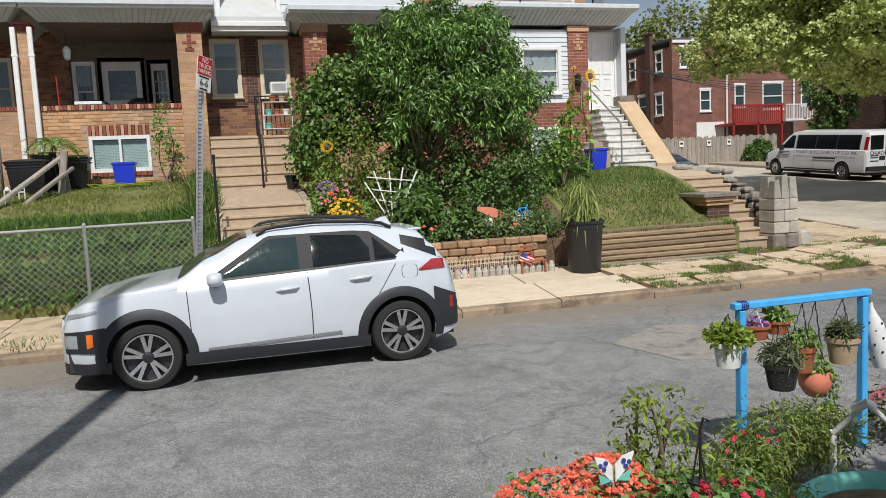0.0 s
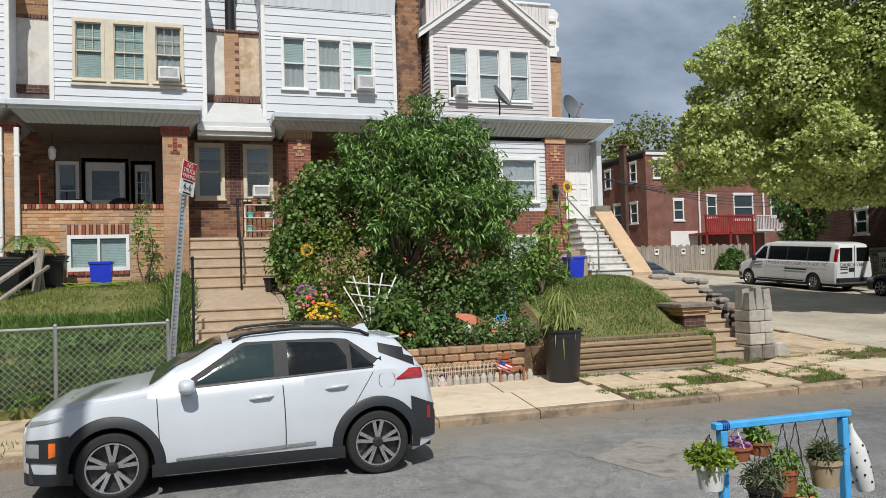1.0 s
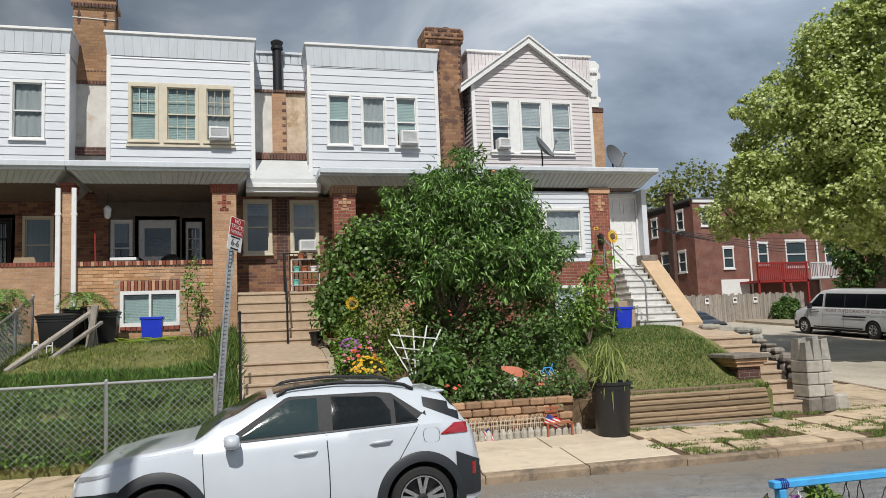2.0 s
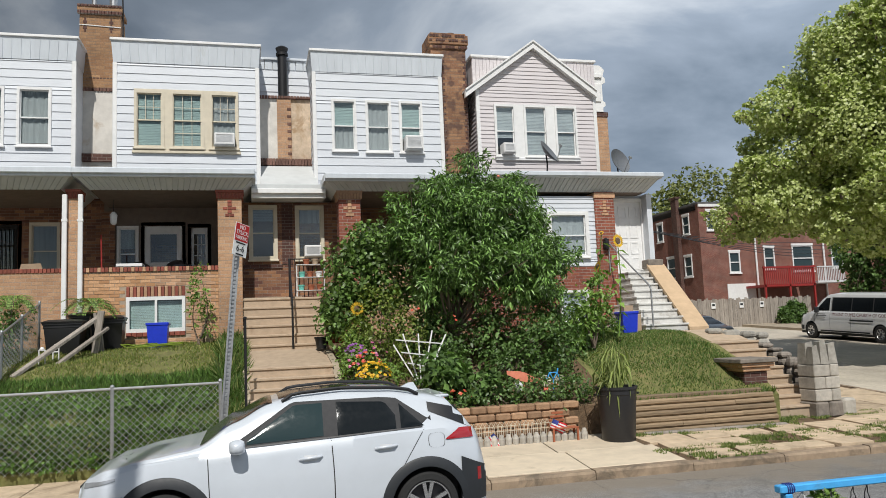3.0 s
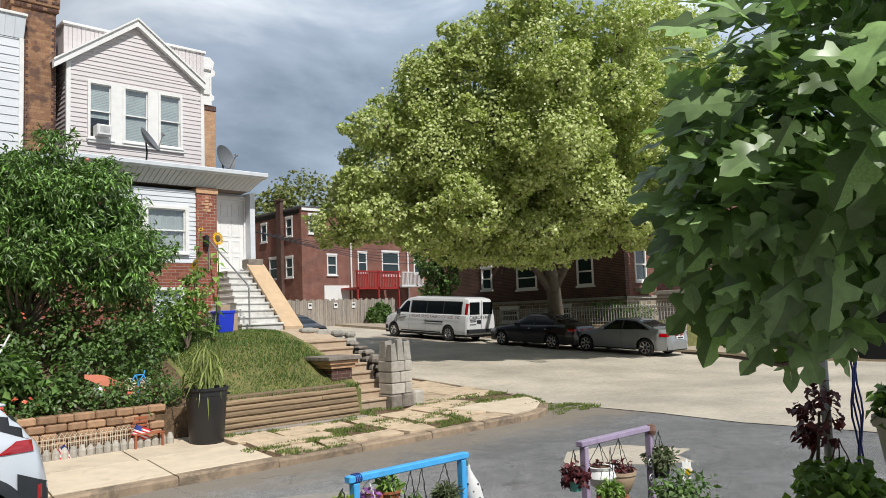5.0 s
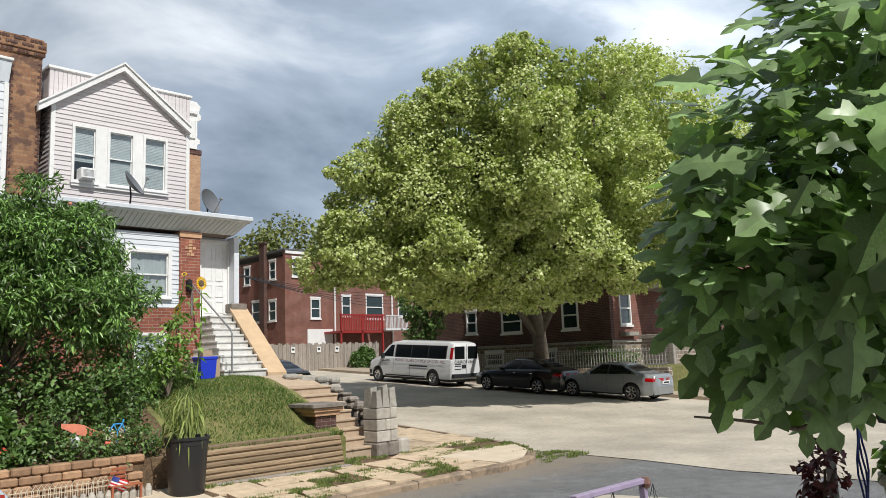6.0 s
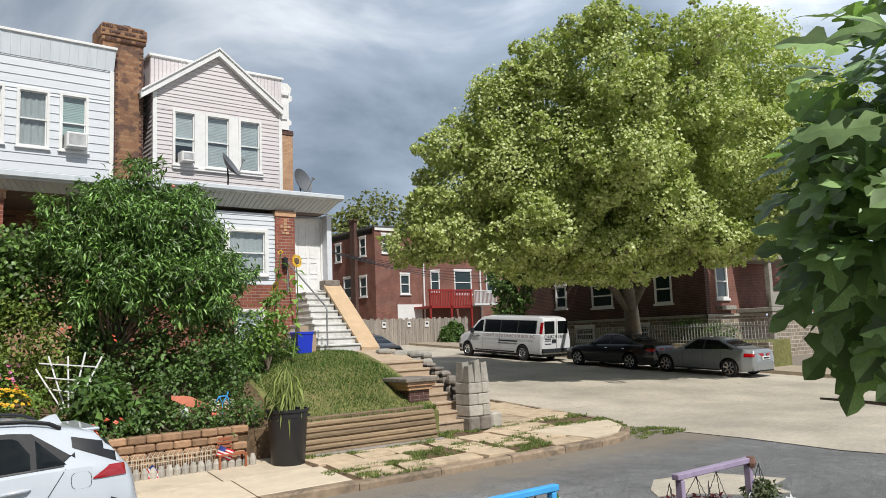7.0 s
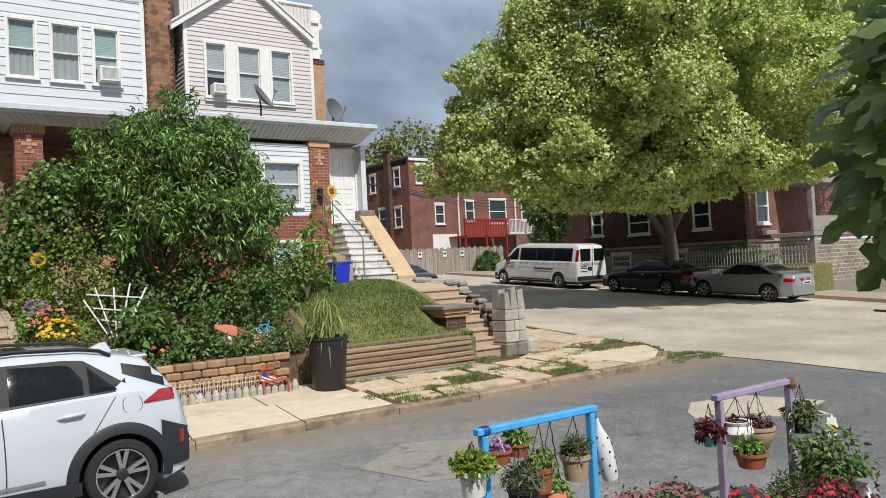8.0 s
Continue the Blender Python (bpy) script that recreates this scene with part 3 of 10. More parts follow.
def slab(pts, mat, lift=0.0, gap=0.012):
    c = Vector((sum(p[0] for p in pts) / len(pts), sum(p[1] for p in pts) / len(pts)))
    pts = [Vector(p) + (c - Vector(p)).normalized() * gap for p in pts]
    sh = Shape()
    tilt = rnd.uniform(-0.006, 0.006)
    top = [(p.x, p.y, pave_z(p.x, p.y) + lift + tilt * (p.x - c.x)) for p in pts]
    n = len(pts)
    inn = [(lerp(p[0], c.x, 0.02), lerp(p[1], c.y, 0.02), p[2] + 0.006) for p in top]
    sh.add([(p.x, p.y, pave_z(p.x, p.y) - 0.06) for p in pts] + top + inn,
           [(i, (i + 1) % n, n + (i + 1) % n, n + i) for i in range(n)] + [(n + i, n + (i + 1) % n, 2 * n + (i + 1) % n, 2 * n + i) for i in range(n)] + [tuple(range(2 * n, 3 * n))])
    part("slab", sh, mat, pavement)


M["slab_pale"] = surf("slab_pale", (0.62, 0.52, 0.39), 0.9, 0.1, 4, 0.2, 90, dirt=(0.38, 0.31, 0.22), dirt_at=0.62, rand=0.06)
M["slab_tan"] = surf("slab_tan", (0.54, 0.42, 0.29), 0.92, 0.16, 5, 0.3, 80, dirt=(0.29, 0.215, 0.14), dirt_at=0.54, rand=0.14)
x = -12.0
while x < 5.7:
    w = 1.5
    for y0, y1 in ((9.97, 11.15), (11.15, 12.4)):
        slab([(x, y0), (x + w, y0), (x + w + 0.12, y1), (x + 0.12, y1)], M["slab_pale"] if x > -1 else M["slab_tan"])
    x += w
# the broken stretch, slabs askew with weeds between them
px = [6.15, 7.0, 7.75, 8.6, 9.4, 10.3, 11.25]
for i in range(len(px) - 1):
    for k, (y0, y1) in enumerate(((10.0, 10.55), (10.55, 11.25), (11.25, 11.95))):
        if (i, k) in ((2, 1), (4, 0)):
            continue
        j = lambda: rnd.uniform(-0.09, 0.09)  # noqa: E731
        slab([(px[i] + j(), y0 + j() * 0.4), (px[i + 1] - 0.05 + j(), y0 + j() * 0.4), (px[i + 1] + 0.02 + j(), y1 - 0.04 + j() * 0.5), (px[i] + 0.03 + j(), y1 - 0.04 + j() * 0.5)], M["slab_tan"], rnd.uniform(-0.015, 0.012), 0.03)
slab([(11.3, 9.99), (12.2, 10.14), (13.0, 10.68), (13.45, 11.5), (12.1, 11.55), (10.9, 11.35)], M["slab_pale"], 0.01, 0.03)
slab([(10.2, 11.98), (10.85, 11.45), (12.1, 11.65), (12.0, 12.35), (10.8, 12.35)], M["slab_tan"], 0.0, 0.03)
for y0, y1 in ((12.4, 13.7), (13.7, 15.2), (15.2, 16.7), (16.7, 18.3), (18.3, 19.9), (19.9, 21.6)):
    slab([(10.9, y0), (12.3, y0), (12.35, y1), (10.9, y1)], M["slab_tan"], 0, 0.03)
    slab([(12.3, y0), (13.5, y0 - 0.1), (13.75, y1), (12.35, y1)], M["slab_tan"], 0, 0.03)


# ---- yards ----
LAWN = [(11.95, 0.36), (12.6, 0.72), (13.3, 1.1), (14.2, 1.5), (15.2, 1.8), (16.5, 1.98), (17.9, 2.08)]
GARDEN = [(12.35, 0.72), (13.2, 1.0), (14.5, 1.45), (16, 1.8), (17.9, 2.0)]
RIGHT = [(12.2, 0.70), (12.7, 1.0), (13.3, 1.32), (14.2, 1.66), (15.2, 1.88), (17.9, 2.0)]


def yard_z(x, y):
    tb = LAWN if x < 0 else GARDEN if x < 5.9 else RIGHT
    return curve(tb, y) + 0.035 * noise.noise((x * 1.1, y * 1.1, 0))


def yard(name, x0, x1, y0, mat, label):
    sh = Shape()
    nx, ny = int((x1 - x0) / 0.25), int((17.85 - y0) / 0.2)
    sh.sheet([[(lerp(x0, x1, i / nx), lerp(y0, 17.85, k / ny), yard_z(lerp(x0, x1, i / nx), lerp(y0, 17.85, k / ny))) for i in range(nx + 1)] for k in range(ny + 1)])
    s0 = Shape()
    front = [(lerp(x0, x1, i / nx), y0, yard_z(lerp(x0, x1, i / nx), y0)) for i in range(nx + 1)]
    sh.sheet([front, [(p[0], p[1], 0.05) for p in front]])
    return alone(name, sh, mat, label, "lawn", kind="structure", smooth=60)


yard("lawn", -12.0, -0.12, 11.95, M["turf"], "patchy mown grass slope with bare earth")
yard("garden_bed", 1.42, 6.0, 12.35, M["soil"], "dark earth garden bed on a slope")
yard("lawn", 6.0, 9.35, 12.25, M["turf"], "sloping green lawn with a worn patch")

# ---- row houses ----
YB, YM, YP = 19.0, 20.2, 17.8      # bay fronts, main wall, porch fronts


def window(parent, x0, x1, z0, z1, y, frame_mat, cover="blind_grey", cover_to=0.55, bars=0, lower=None, fr=0.03, name="window"):
    """A double-hung sash window in an opening, with frame, sashes, panes and what hangs behind it."""
    sh = Shape()
    sh.plate(x0 - 0.045, x1 + 0.045, y - 0.045, y + 0.1, z0 - 0.03, z1 + 0.05, [(x0 + fr * 0.5, x1 - fr * 0.5, z0 + fr * 0.5, z1 - fr * 0.5)])
    sh.box(x0 - 0.07, x1 + 0.07, y - 0.085, y + 0.02, z0 - 0.075, z0 - 0.03, 0.008)
    w = part(name, sh, frame_mat, parent)
    zm = (z0 + z1) / 2
    for k, (a, b) in enumerate(((zm - 0.02, z1 - fr * 0.5), (z0 + fr * 0.5, zm + 0.02))):
        yy = y + (0.0 if k else -0.022) + 0.03
        sh = Shape()
        q = 0.024
        sh.plate(x0 + fr * 0.5, x1 - fr * 0.5, yy, yy + 0.03, a, b, [(x0 + fr * 0.5 + q, x1 - fr * 0.5 - q, a + q, b - q)])
        if bars and (k == 0 or bars > 1):
            for i in (1, 2):
                xx = lerp(x0 + fr, x1 - fr, i / 3)
                sh.box(xx - 0.006, xx + 0.006, yy + 0.004, yy + 0.02, a + q, b - q)
            zz = (a + b) / 2
            sh.box(x0 + fr, x1 - fr, yy + 0.005, yy + 0.019, zz - 0.006, zz + 0.006)
        part("sash", sh, frame_mat, w)
        sh = Shape()
        sh.box(x0 + fr * 0.5 + q - 0.005, x1 - fr * 0.5 - q + 0.005, yy + 0.011, yy + 0.015, a + q - 0.005, b - q + 0.005)
        pane = part("pane", sh, M["glass"], w)
        pane.visible_shadow = False
    if cover:
        sh = Shape()
        n = 14
        top, bot = z1 - 0.02, lerp(z1, z0, cover_to)
        if cover.startswith("blind"):
            zz = top
            while zz > bot:
                sh.box(x0 + 0.03, x1 - 0.03, y + 0.066, y + 0.074, zz - 0.038, zz - 0.003)
                zz -= 0.04
        else:
            sh.sheet([[(lerp(x0, x1, i / n), y + 0.085 + 0.012 * math.sin(i * 1.9), z) for i in range(n + 1)] for z in (top, bot)])
        part("blind" if cover.startswith("blind") else "curtain", sh, M[cover], w)
    if lower:
        sh = Shape()
        n = 12
        sh.sheet([[(lerp(x0, x1, i / n), y + 0.10 + 0.014 * math.sin(i * 2.3), z) for i in range(n + 1)] for z in (zm + 0.05, z0)])
        part("curtain", sh, M[lower], w)
    return w


def air_conditioner(x0, x1, z0, z1, y, label="white window air conditioner in the sash"):
    t = thing("air_conditioner", ((x0 + x1) / 2, y, z0), label, "air conditioner", "window air conditioners")
    sh = Shape()
    sh.box(x0, x1, y - 0.26, y + 0.06, z0, z1, 0.015)
    part("casing", sh, M["white_plastic"], t)
    sh = Shape()
    for r in split(x0 + 0.02, x1 - 0.02, z0 + 0.03, z1 - 0.02, [(x0 + 0.05, x1 - 0.05, z0 + 0.06, z1 - 0.05)]):
        sh.box(r[0], r[1], y - 0.275, y - 0.262, r[2], r[3])
    part("surround", sh, M["white_plastic"], t)
    sh = Shape()
    k = z0 + 0.06
    while k < z1 - 0.06:
        sh.box(x0 + 0.045, x1 - 0.045, y - 0.27, y - 0.258, k, k + 0.012)
        k += 0.024
    part("grille", sh, M["blind_grey"], t, "grey slatted grille")
    return t


def siding(parent, x0, x1, z0, z1, y, step, holes, mat, side=None):
    """Lapped boards; each stretch of board is a piece of its own."""
    z = z0
    while z < z1 - 0.01:
        t = min(z + step, z1)
        for a, b, c, d in split(x0, x1, z, t, holes):
            if d - c < 0.02:
                continue
            sh = Shape()
            sh.prism([(a, y - 0.024, c + 0.001), (a, y - 0.022, c + 0.012), (a, y - 0.006, d + 0.006), (a, y + 0.004, d + 0.006), (a, y + 0.004, c + 0.001)], (b - a, 0, 0))
            part("siding_board", sh, mat, parent)
        if side is not None:
            sh = Shape()
            sx, ya, yb = side
            sh.prism([(sx - 0.024, ya, z), (sx - 0.006, ya, t + 0.006), (sx + 0.004, ya, t + 0.006), (sx + 0.004, ya, z)], (0, yb - ya, 0))
            part("siding_board", sh, mat, parent)
        z = t


def shell(h, x0, x1, ztop):
    """Main walls, floors and flat roof, hollow."""
    sh = Shape()
    sh.box(x0, x1, 30.0, 30.3, 0.0, ztop)
    part("back_wall", sh, M["brick_brown"], h)
    for xa, xb in ((x0, x0 + 0.15), (x1 - 0.15, x1)):
        sh = Shape()
        sh.box(xa, xb, YM + 0.3, 30.0, 0.0, ztop)
        part("party_wall", sh, M["brick_brown"], h)
    sh = Shape()
    sh.box(x0, x1, YM, 30.3, ztop, ztop + 0.12)
    part("roof", sh, M["roof_tar"], h, "flat tarred roof")
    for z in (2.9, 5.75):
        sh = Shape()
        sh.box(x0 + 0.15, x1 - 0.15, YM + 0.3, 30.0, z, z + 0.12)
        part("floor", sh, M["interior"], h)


def bay(h, x0, x1, z0, ztop, holes, mat, step, band=True, flare=0.2):
    """The upper bay: framed walls with openings, boards over them and a flared metal band at the top."""
    zb = ztop - 0.52 if band else ztop
    sh = Shape()
    sh.plate(x0, x1, YB, YB + 0.15, z0, ztop, holes)
    sh.box(x0, x0 + 0.1, YB + 0.15, YM, z0, ztop)
    sh.box(x1 - 0.1, x1, YB + 0.15, YM, z0, ztop)
    sh.box(x0 + 0.1, x1 - 0.1, YB + 0.15, YM + 0.3, z0, z0 + 0.1)
    sh.box(x0 + 0.1, x1 - 0.1, YB + 0.15, YM + 0.3, ztop - 0.1, ztop - 0.004)
    part("bay_wall", sh, mat, h)
    siding(h, x0 + 0.07, x1 - 0.07, z0, zb, YB, step, holes, mat, (x0, YB + 0.01, YM))
    for xa, xb in ((x0 - 0.03, x0 + 0.07), (x1 - 0.07, x1 + 0.03)):
        sh = Shape()
        sh.box(xa, xb, YB - 0.035, YB + 0.06, z0, zb, 0.006)
        part("corner_board", sh, M["white_paint"], h)
    if band:
        sh = Shape()
        n = int((x1 - x0) / 0.19)
        f = flare * 0.3
        low, high = [(x0 - 0.02, YM, zb)], [(x0 - f, YM, ztop)]
        for i in range(n):
            a, b = lerp(x0 - 0.02, x1 + 0.02, i / n), lerp(x0 - 0.02, x1 + 0.02, (i + 1) / n)
            ta, tb = lerp(x0 - f, x1 + f, i / n), lerp(x0 - f, x1 + f, (i + 1) / n)
            for dx, dy in ((0, 0), (-0.016, 0), (-0.012, -0.014), (-0.004, -0.014)):
                low.append(((b if dx else a) + dx, YB - 0.03 + dy, zb))
                high.append(((tb if dx else ta) + dx, YB - 0.07 + dy, ztop))
        low += [(x1 + 0.02, YB - 0.03, zb), (x1 + 0.02, YM, zb)]
        high += [(x1 + f, YB - 0.07, ztop), (x1 + f, YM, ztop)]
        sh.sheet([low, high])
        part("parapet_band", sh, M["metal_white"], h, "ribbed white metal band")
        sh = Shape()
        sh.box(x0 - f - 0.03, x1 + f + 0.03, YB - 0.11, YM + 0.3, ztop, ztop + 0.07, 0.012)
        part("coping", sh, M["white_paint"], h)


def porch_roof(h, x0, x1, top=5.94, fascia=0.18, drop=0.25, left=0.25, right=0.25, y0=17.5, depth=0.28):
    """A flat porch roof whose ribbed soffit slants in to the wall below."""
    z = top - fascia
    sh = Shape()
    sh.box(x0, x1, y0, YM + 0.02, z + 0.02, top - 0.03, 0.01)
    part("porch_roof", sh, M["roof_tar"], h)
    sh = Shape()
    sh.box(x0 - 0.03, x1 + 0.03, y0 - 0.07, y0, z - 0.02, top - 0.02, 0.012)
    sh.box(x0 - 0.05, x1 + 0.05, y0 - 0.13, y0 - 0.07, max(z, top - 0.14), top, 0.02)
    for xa, xb in ((x0 - 0.06, x0), (x1, x1 + 0.06)):
        sh.box(xa, xb, y0, YM, z - 0.02, top - 0.02, 0.01)
    part("gutter", sh, M["metal_white"], h, "white metal gutter and fascia")
    sh = Shape()
    n = max(6, int((x1 - x0) / 0.13))
    near, back = [(x0, YM, z)], [(x0 + left, YM, z - drop)]
    for i in range(n):
        a, b = lerp(x0, x1, i / n), lerp(x0, x1, (i + 1) / n)
        ia, ib = lerp(x0 + left, x1 - right, i / n), lerp(x0 + left, x1 - right, (i + 1) / n)
        for dx, dz in ((0.0, 0.0), (-0.02, 0.0), (-0.016, 0.022), (-0.004, 0.022)):
            near.append(((b if dx else a) + dx, y0, z + dz))
            back.append(((ib if dx else ia) + dx, y0 + depth, z - drop + dz))
    near += [(x1, y0, z), (x1, YM, z)]
    back += [(x1 - right, y0 + depth, z - drop), (x1 - right, YM, z - drop)]
    sh.sheet([near, back])
    part("soffit", sh, M["soffit"], h, "ribbed aluminium soffit")
    # ceiling takes the dark wall tone, shade under the roof set as colour
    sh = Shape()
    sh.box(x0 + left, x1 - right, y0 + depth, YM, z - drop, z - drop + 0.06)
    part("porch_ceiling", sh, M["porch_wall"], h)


def pillar(h, x0, x1, z0, z1, y0, y1, mat, cross=None, cap=None):
    sh = Shape()
    sh.box(x0, x1, y0, y1, z0, z1, 0.008)
    p = part("pillar", sh, mat, h)
    if cap:
        sh = Shape()
        n = 9
        w = (x1 - x0 + 0.08) / n
        for i in range(n):
            sh.box(x0 - 0.04 + i * w + 0.004, x0 - 0.04 + (i + 1) * w - 0.004, y0 - 0.03, y1 + 0.03, z1 - 0.20, z1 - 0.06, 0.005)
        sh.box(x0 - 0.05, x1 + 0.05, y0 - 0.045, y1 + 0.04, z1 - 0.06, z1, 0.006)
        part("brick_cap", sh, cap, p)
    if cross:
        c, zc = (x0 + x1) / 2, z1 - 0.42
        for dx, dz, w in ((0, 0.16, 0.1), (0, 0.08, 0.1), (-0.1, 0.0, 0.1), (0, 0.0, 0.1), (0.1, 0.0, 0.1), (0, -0.08, 0.1), (0.05, -0.16, 0.1), (-0.05, -0.16, 0.1)):
            sh = Shape()
            sh.box(c + dx - w * 0.46, c + dx + w * 0.46, y0 - 0.014, y0 + 0.05, zc + dz - 0.033, zc + dz + 0.033, 0.004)
            part("brick", sh, cross, p)
    return p


def soldier(h, x0, x1, z0, z1, y, mats, step=0.075, out=0.02):
    """A course of bricks on end."""
    n = int((x1 - x0) / step)
    for i in range(n):
        a, b = lerp(x0, x1, i / n), lerp(x0, x1, (i + 1) / n)
        sh = Shape()
        sh.box(a + 0.005, b - 0.005, y - out, y + 0.09, z0, z1, 0.004)
        part("brick", sh, mats[i % len(mats)], h)


def front_bricks(h, x0, x1, z0, z1, y, holes, single):
    """Tan face bricks before a mortar backing: those of one stretch as pieces, the others joined."""
    sh = Shape()
    sh.plate(x0, x1, y + 0.012, y + 0.25, z0, z1, holes)
    wall = part("porch_wall", sh, M["mortar"], h, "tan brick porch wall")
    bw, bh, g = 0.2, 0.066, 0.011
    one = Shape()
    one.box(-bw / 2, bw / 2, 0, 0.06, -bh / 2, bh / 2, 0.005)
    me = one.mesh("brick", M["brick_piece"])
    rest, k, row, z = Shape(), 0, 0, z0
    while z + bh <= z1 + 0.01:
        x = x0 - (bw + g) / 2 * (row % 2)
        while x < x1:
            a, b = max(x, x0), min(x + bw, x1)
            if b - a > 0.03 and not any(q[0] - 0.0 < b and q[1] > a and q[2] < z + bh and q[3] > z for q in holes):
                off = rnd.uniform(0, 0.006)
                if b - a > bw - 0.001 and single[0] < a < single[1] and k < 290:
                    ob = part("brick", me, None, wall)
                    ob.location = ((a + b) / 2, y + off, z + bh / 2)
                    k += 1
                else:
                    rest.box(a, b, y + off, y + 0.06, z, z + bh)
            x += bw + g
        z += bh + g
        row += 1
    tagged(part("brick_face", rest, M["brick_face"], wall), kind="stuff")


def face_material():
    m, n, l, bs = nodes_of("brick_face")
    g = n.new("ShaderNodeNewGeometry")
    col = ramp(n, l, g.outputs["Random Per Island"], [(0.0, (0.42, 0.22, 0.105)), (0.5, (0.53, 0.30, 0.155)), (1.0, (0.64, 0.38, 0.21))])
    t = n.new("ShaderNodeTexCoord")
    col = mixc(n, l, 1.0, col, ramp(n, l, tex(n, l, t.outputs["Object"], 25, 5), [(0.3, (0.8,) * 3), (0.7, (1.15,) * 3)]), 'MULTIPLY')
    col = mixc(n, l, 1.0, col, ramp(n, l, tex(n, l, t.outputs["Object"], 0.9, 4), [(0.3, (0.85,) * 3), (0.7, (1.1,) * 3)]), 'MULTIPLY')
    l.new(col, bs.inputs["Base Color"])
    bs.inputs["Roughness"].default_value = 0.85
    return m


M["brick_face"] = face_material()


def wall_y(h, name, x0, x1, y0, y1, z0, z1, holes, mat, label=""):
    sh = Shape()
    sh.plate(x0, x1, y0, y1, z0, z1, holes)
    return part(name, sh, mat, h, label)


def downpipe(h, x, y, z0, z1):
    sh = Shape()
    sh.box(x - 0.05, x + 0.05, y - 0.08, y, z0, z1, 0.012)
    for z in (z0 + 0.5, z1 - 0.6):
        sh.box(x - 0.06, x + 0.06, y - 0.085, y + 0.01, z, z + 0.05)
    part("downpipe", sh, M["white_paint"], h)


def panel_door(h, x0, x1, z0, z1, y, mat, lite=None, name="door"):
    sh = Shape()
    for r in split(x0 - 0.09, x1 + 0.09, z0, z1 + 0.1, [(x0, x1, z0, z1)]):
        sh.box(r[0], r[1], y - 0.05, y + 0.08, r[2], r[3], 0.006)
    d = part(name, sh, M["white_paint"], h)
    holes = [(lerp(x0, x1, lite[0]), lerp(x0, x1, lite[1]), lerp(z0, z1, lite[2]), lerp(z0, z1, lite[3]))] if lite else []
    sh = Shape()
    for r in split(x0, x1, z0, z1, holes):
        sh.box(r[0], r[1], y, y + 0.045, r[2], r[3])
    w, hh = x1 - x0, z1 - z0
    for i in (0, 1):
        for a, b in ((0.05, 0.22), (0.27, 0.44), (0.49, 0.72), (0.77, 0.94)):
            if lite and b > lite[2]:
                continue
            xa = x0 + w * (0.13 + 0.42 * i)
            for q in split(xa, xa + w * 0.32, z0 + hh * a, z0 + hh * b, [(xa + 0.03, xa + w * 0.32 - 0.03, z0 + hh * a + 0.03, z0 + hh * b - 0.03)]):
                sh.box(q[0], q[1], y - 0.012, y + 0.002, q[2], q[3])
    part("leaf_panel", sh, mat, d)
    if lite:
        q = holes[0]
        sh = Shape()
        sh.box(q[0], q[1], y + 0.02, y + 0.026, q[2], q[3])
        part("pane", sh, M["glass"], d).visible_shadow = False
    sh = Shape()
    sh.lathe([(0.012, 0), (0.012, 0.03), (0.03, 0.04), (0.028, 0.065), (0.0, 0.07)], (x0 + 0.07, y, z0 + 0.95), 10, Matrix.Rotation(radians(90), 3, 'X'))
    part("door_knob", sh, M["galvanised"], d)
    return d


def satellite_dish(at, aim, r=0.34, label="grey satellite dish on a mast"):
    t = thing("satellite_dish", at, label, "satellite dish", "satellite dishes")
    base = Vector(at)
    head = base + Vector((0, 0, 0.55))
    sh = Shape()
    sh.box(base.x - 0.1, base.x + 0.1, base.y - 0.1, base.y + 0.1, base.z, base.z + 0.02)
    sh.tube([base, base + Vector((0.02, 0, 0.3)), head], 0.022, 8)
    part("mast", sh, M["black_iron"], t)
    m = Vector(aim).to_track_quat("Z", "Y").to_matrix()
    sh = Shape()
    prof = [(r * k / 6, 0.35 * r * (k / 6) ** 2) for k in range(1, 7)]
    sh.lathe([(0.01, 0)] + prof + [(r, prof[-1][1] + 0.012)] + [(q, z + 0.012) for q, z in prof[::-1]], head, 26, m)
    part("dish", sh, M["dish"], t, smooth=True)
    sh = Shape()
    tip = head + m @ Vector((0, -0.08, r * 1.25))
    sh.tube([head + m @ Vector((0, -r, 0.1)), tip], 0.013, 6)
    sh.tube([tip - m @ Vector((0.04, 0, 0)), tip + m @ Vector((0.04, 0, 0))], 0.035, 8)
    part("feed_arm", sh, M["galvanised"], t)
    return t


M["dish"] = plain("dish", (0.13, 0.14, 0.155), 0.5)
G = "attached row houses"
# back wall and ceiling tone, kept dark to carry the porch's shade
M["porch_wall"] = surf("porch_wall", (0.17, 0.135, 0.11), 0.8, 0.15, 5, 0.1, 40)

# --- first house, only its end in view
h1 = thing("row_house", (-5.9, 19, 0), "white-sided brick row house with a deep shaded porch", "row house", G)
shell(h1, -8.25, -3.56, 9.05)
w1 = [(-7.04, -6.46, 6.79, 8.12), (-6.20, -5.55, 6.79, 8.12), (-5.20, -4.55, 6.79, 8.12)]
bay(h1, -7.5, -4.01, 5.8, 9.36, w1, M["siding_white"], 0.2)
for a, b, c, d in w1:
    window(h1, a, b, c, d, YB, M["white_paint"], "curtain", 0.95)
porch_roof(h1, -8.3, -3.77)
pillar(h1, -3.88, -3.66, 2.0, 5.52, YP, YP + 0.42, M["brick_tan"], None, M["brick_piece_red"])
wall_y(h1, "porch_wall", -8.2, -3.88, YP, YP + 0.25, 0.3, 3.70, [], M["brick_tan"], "tan brick porch wall")
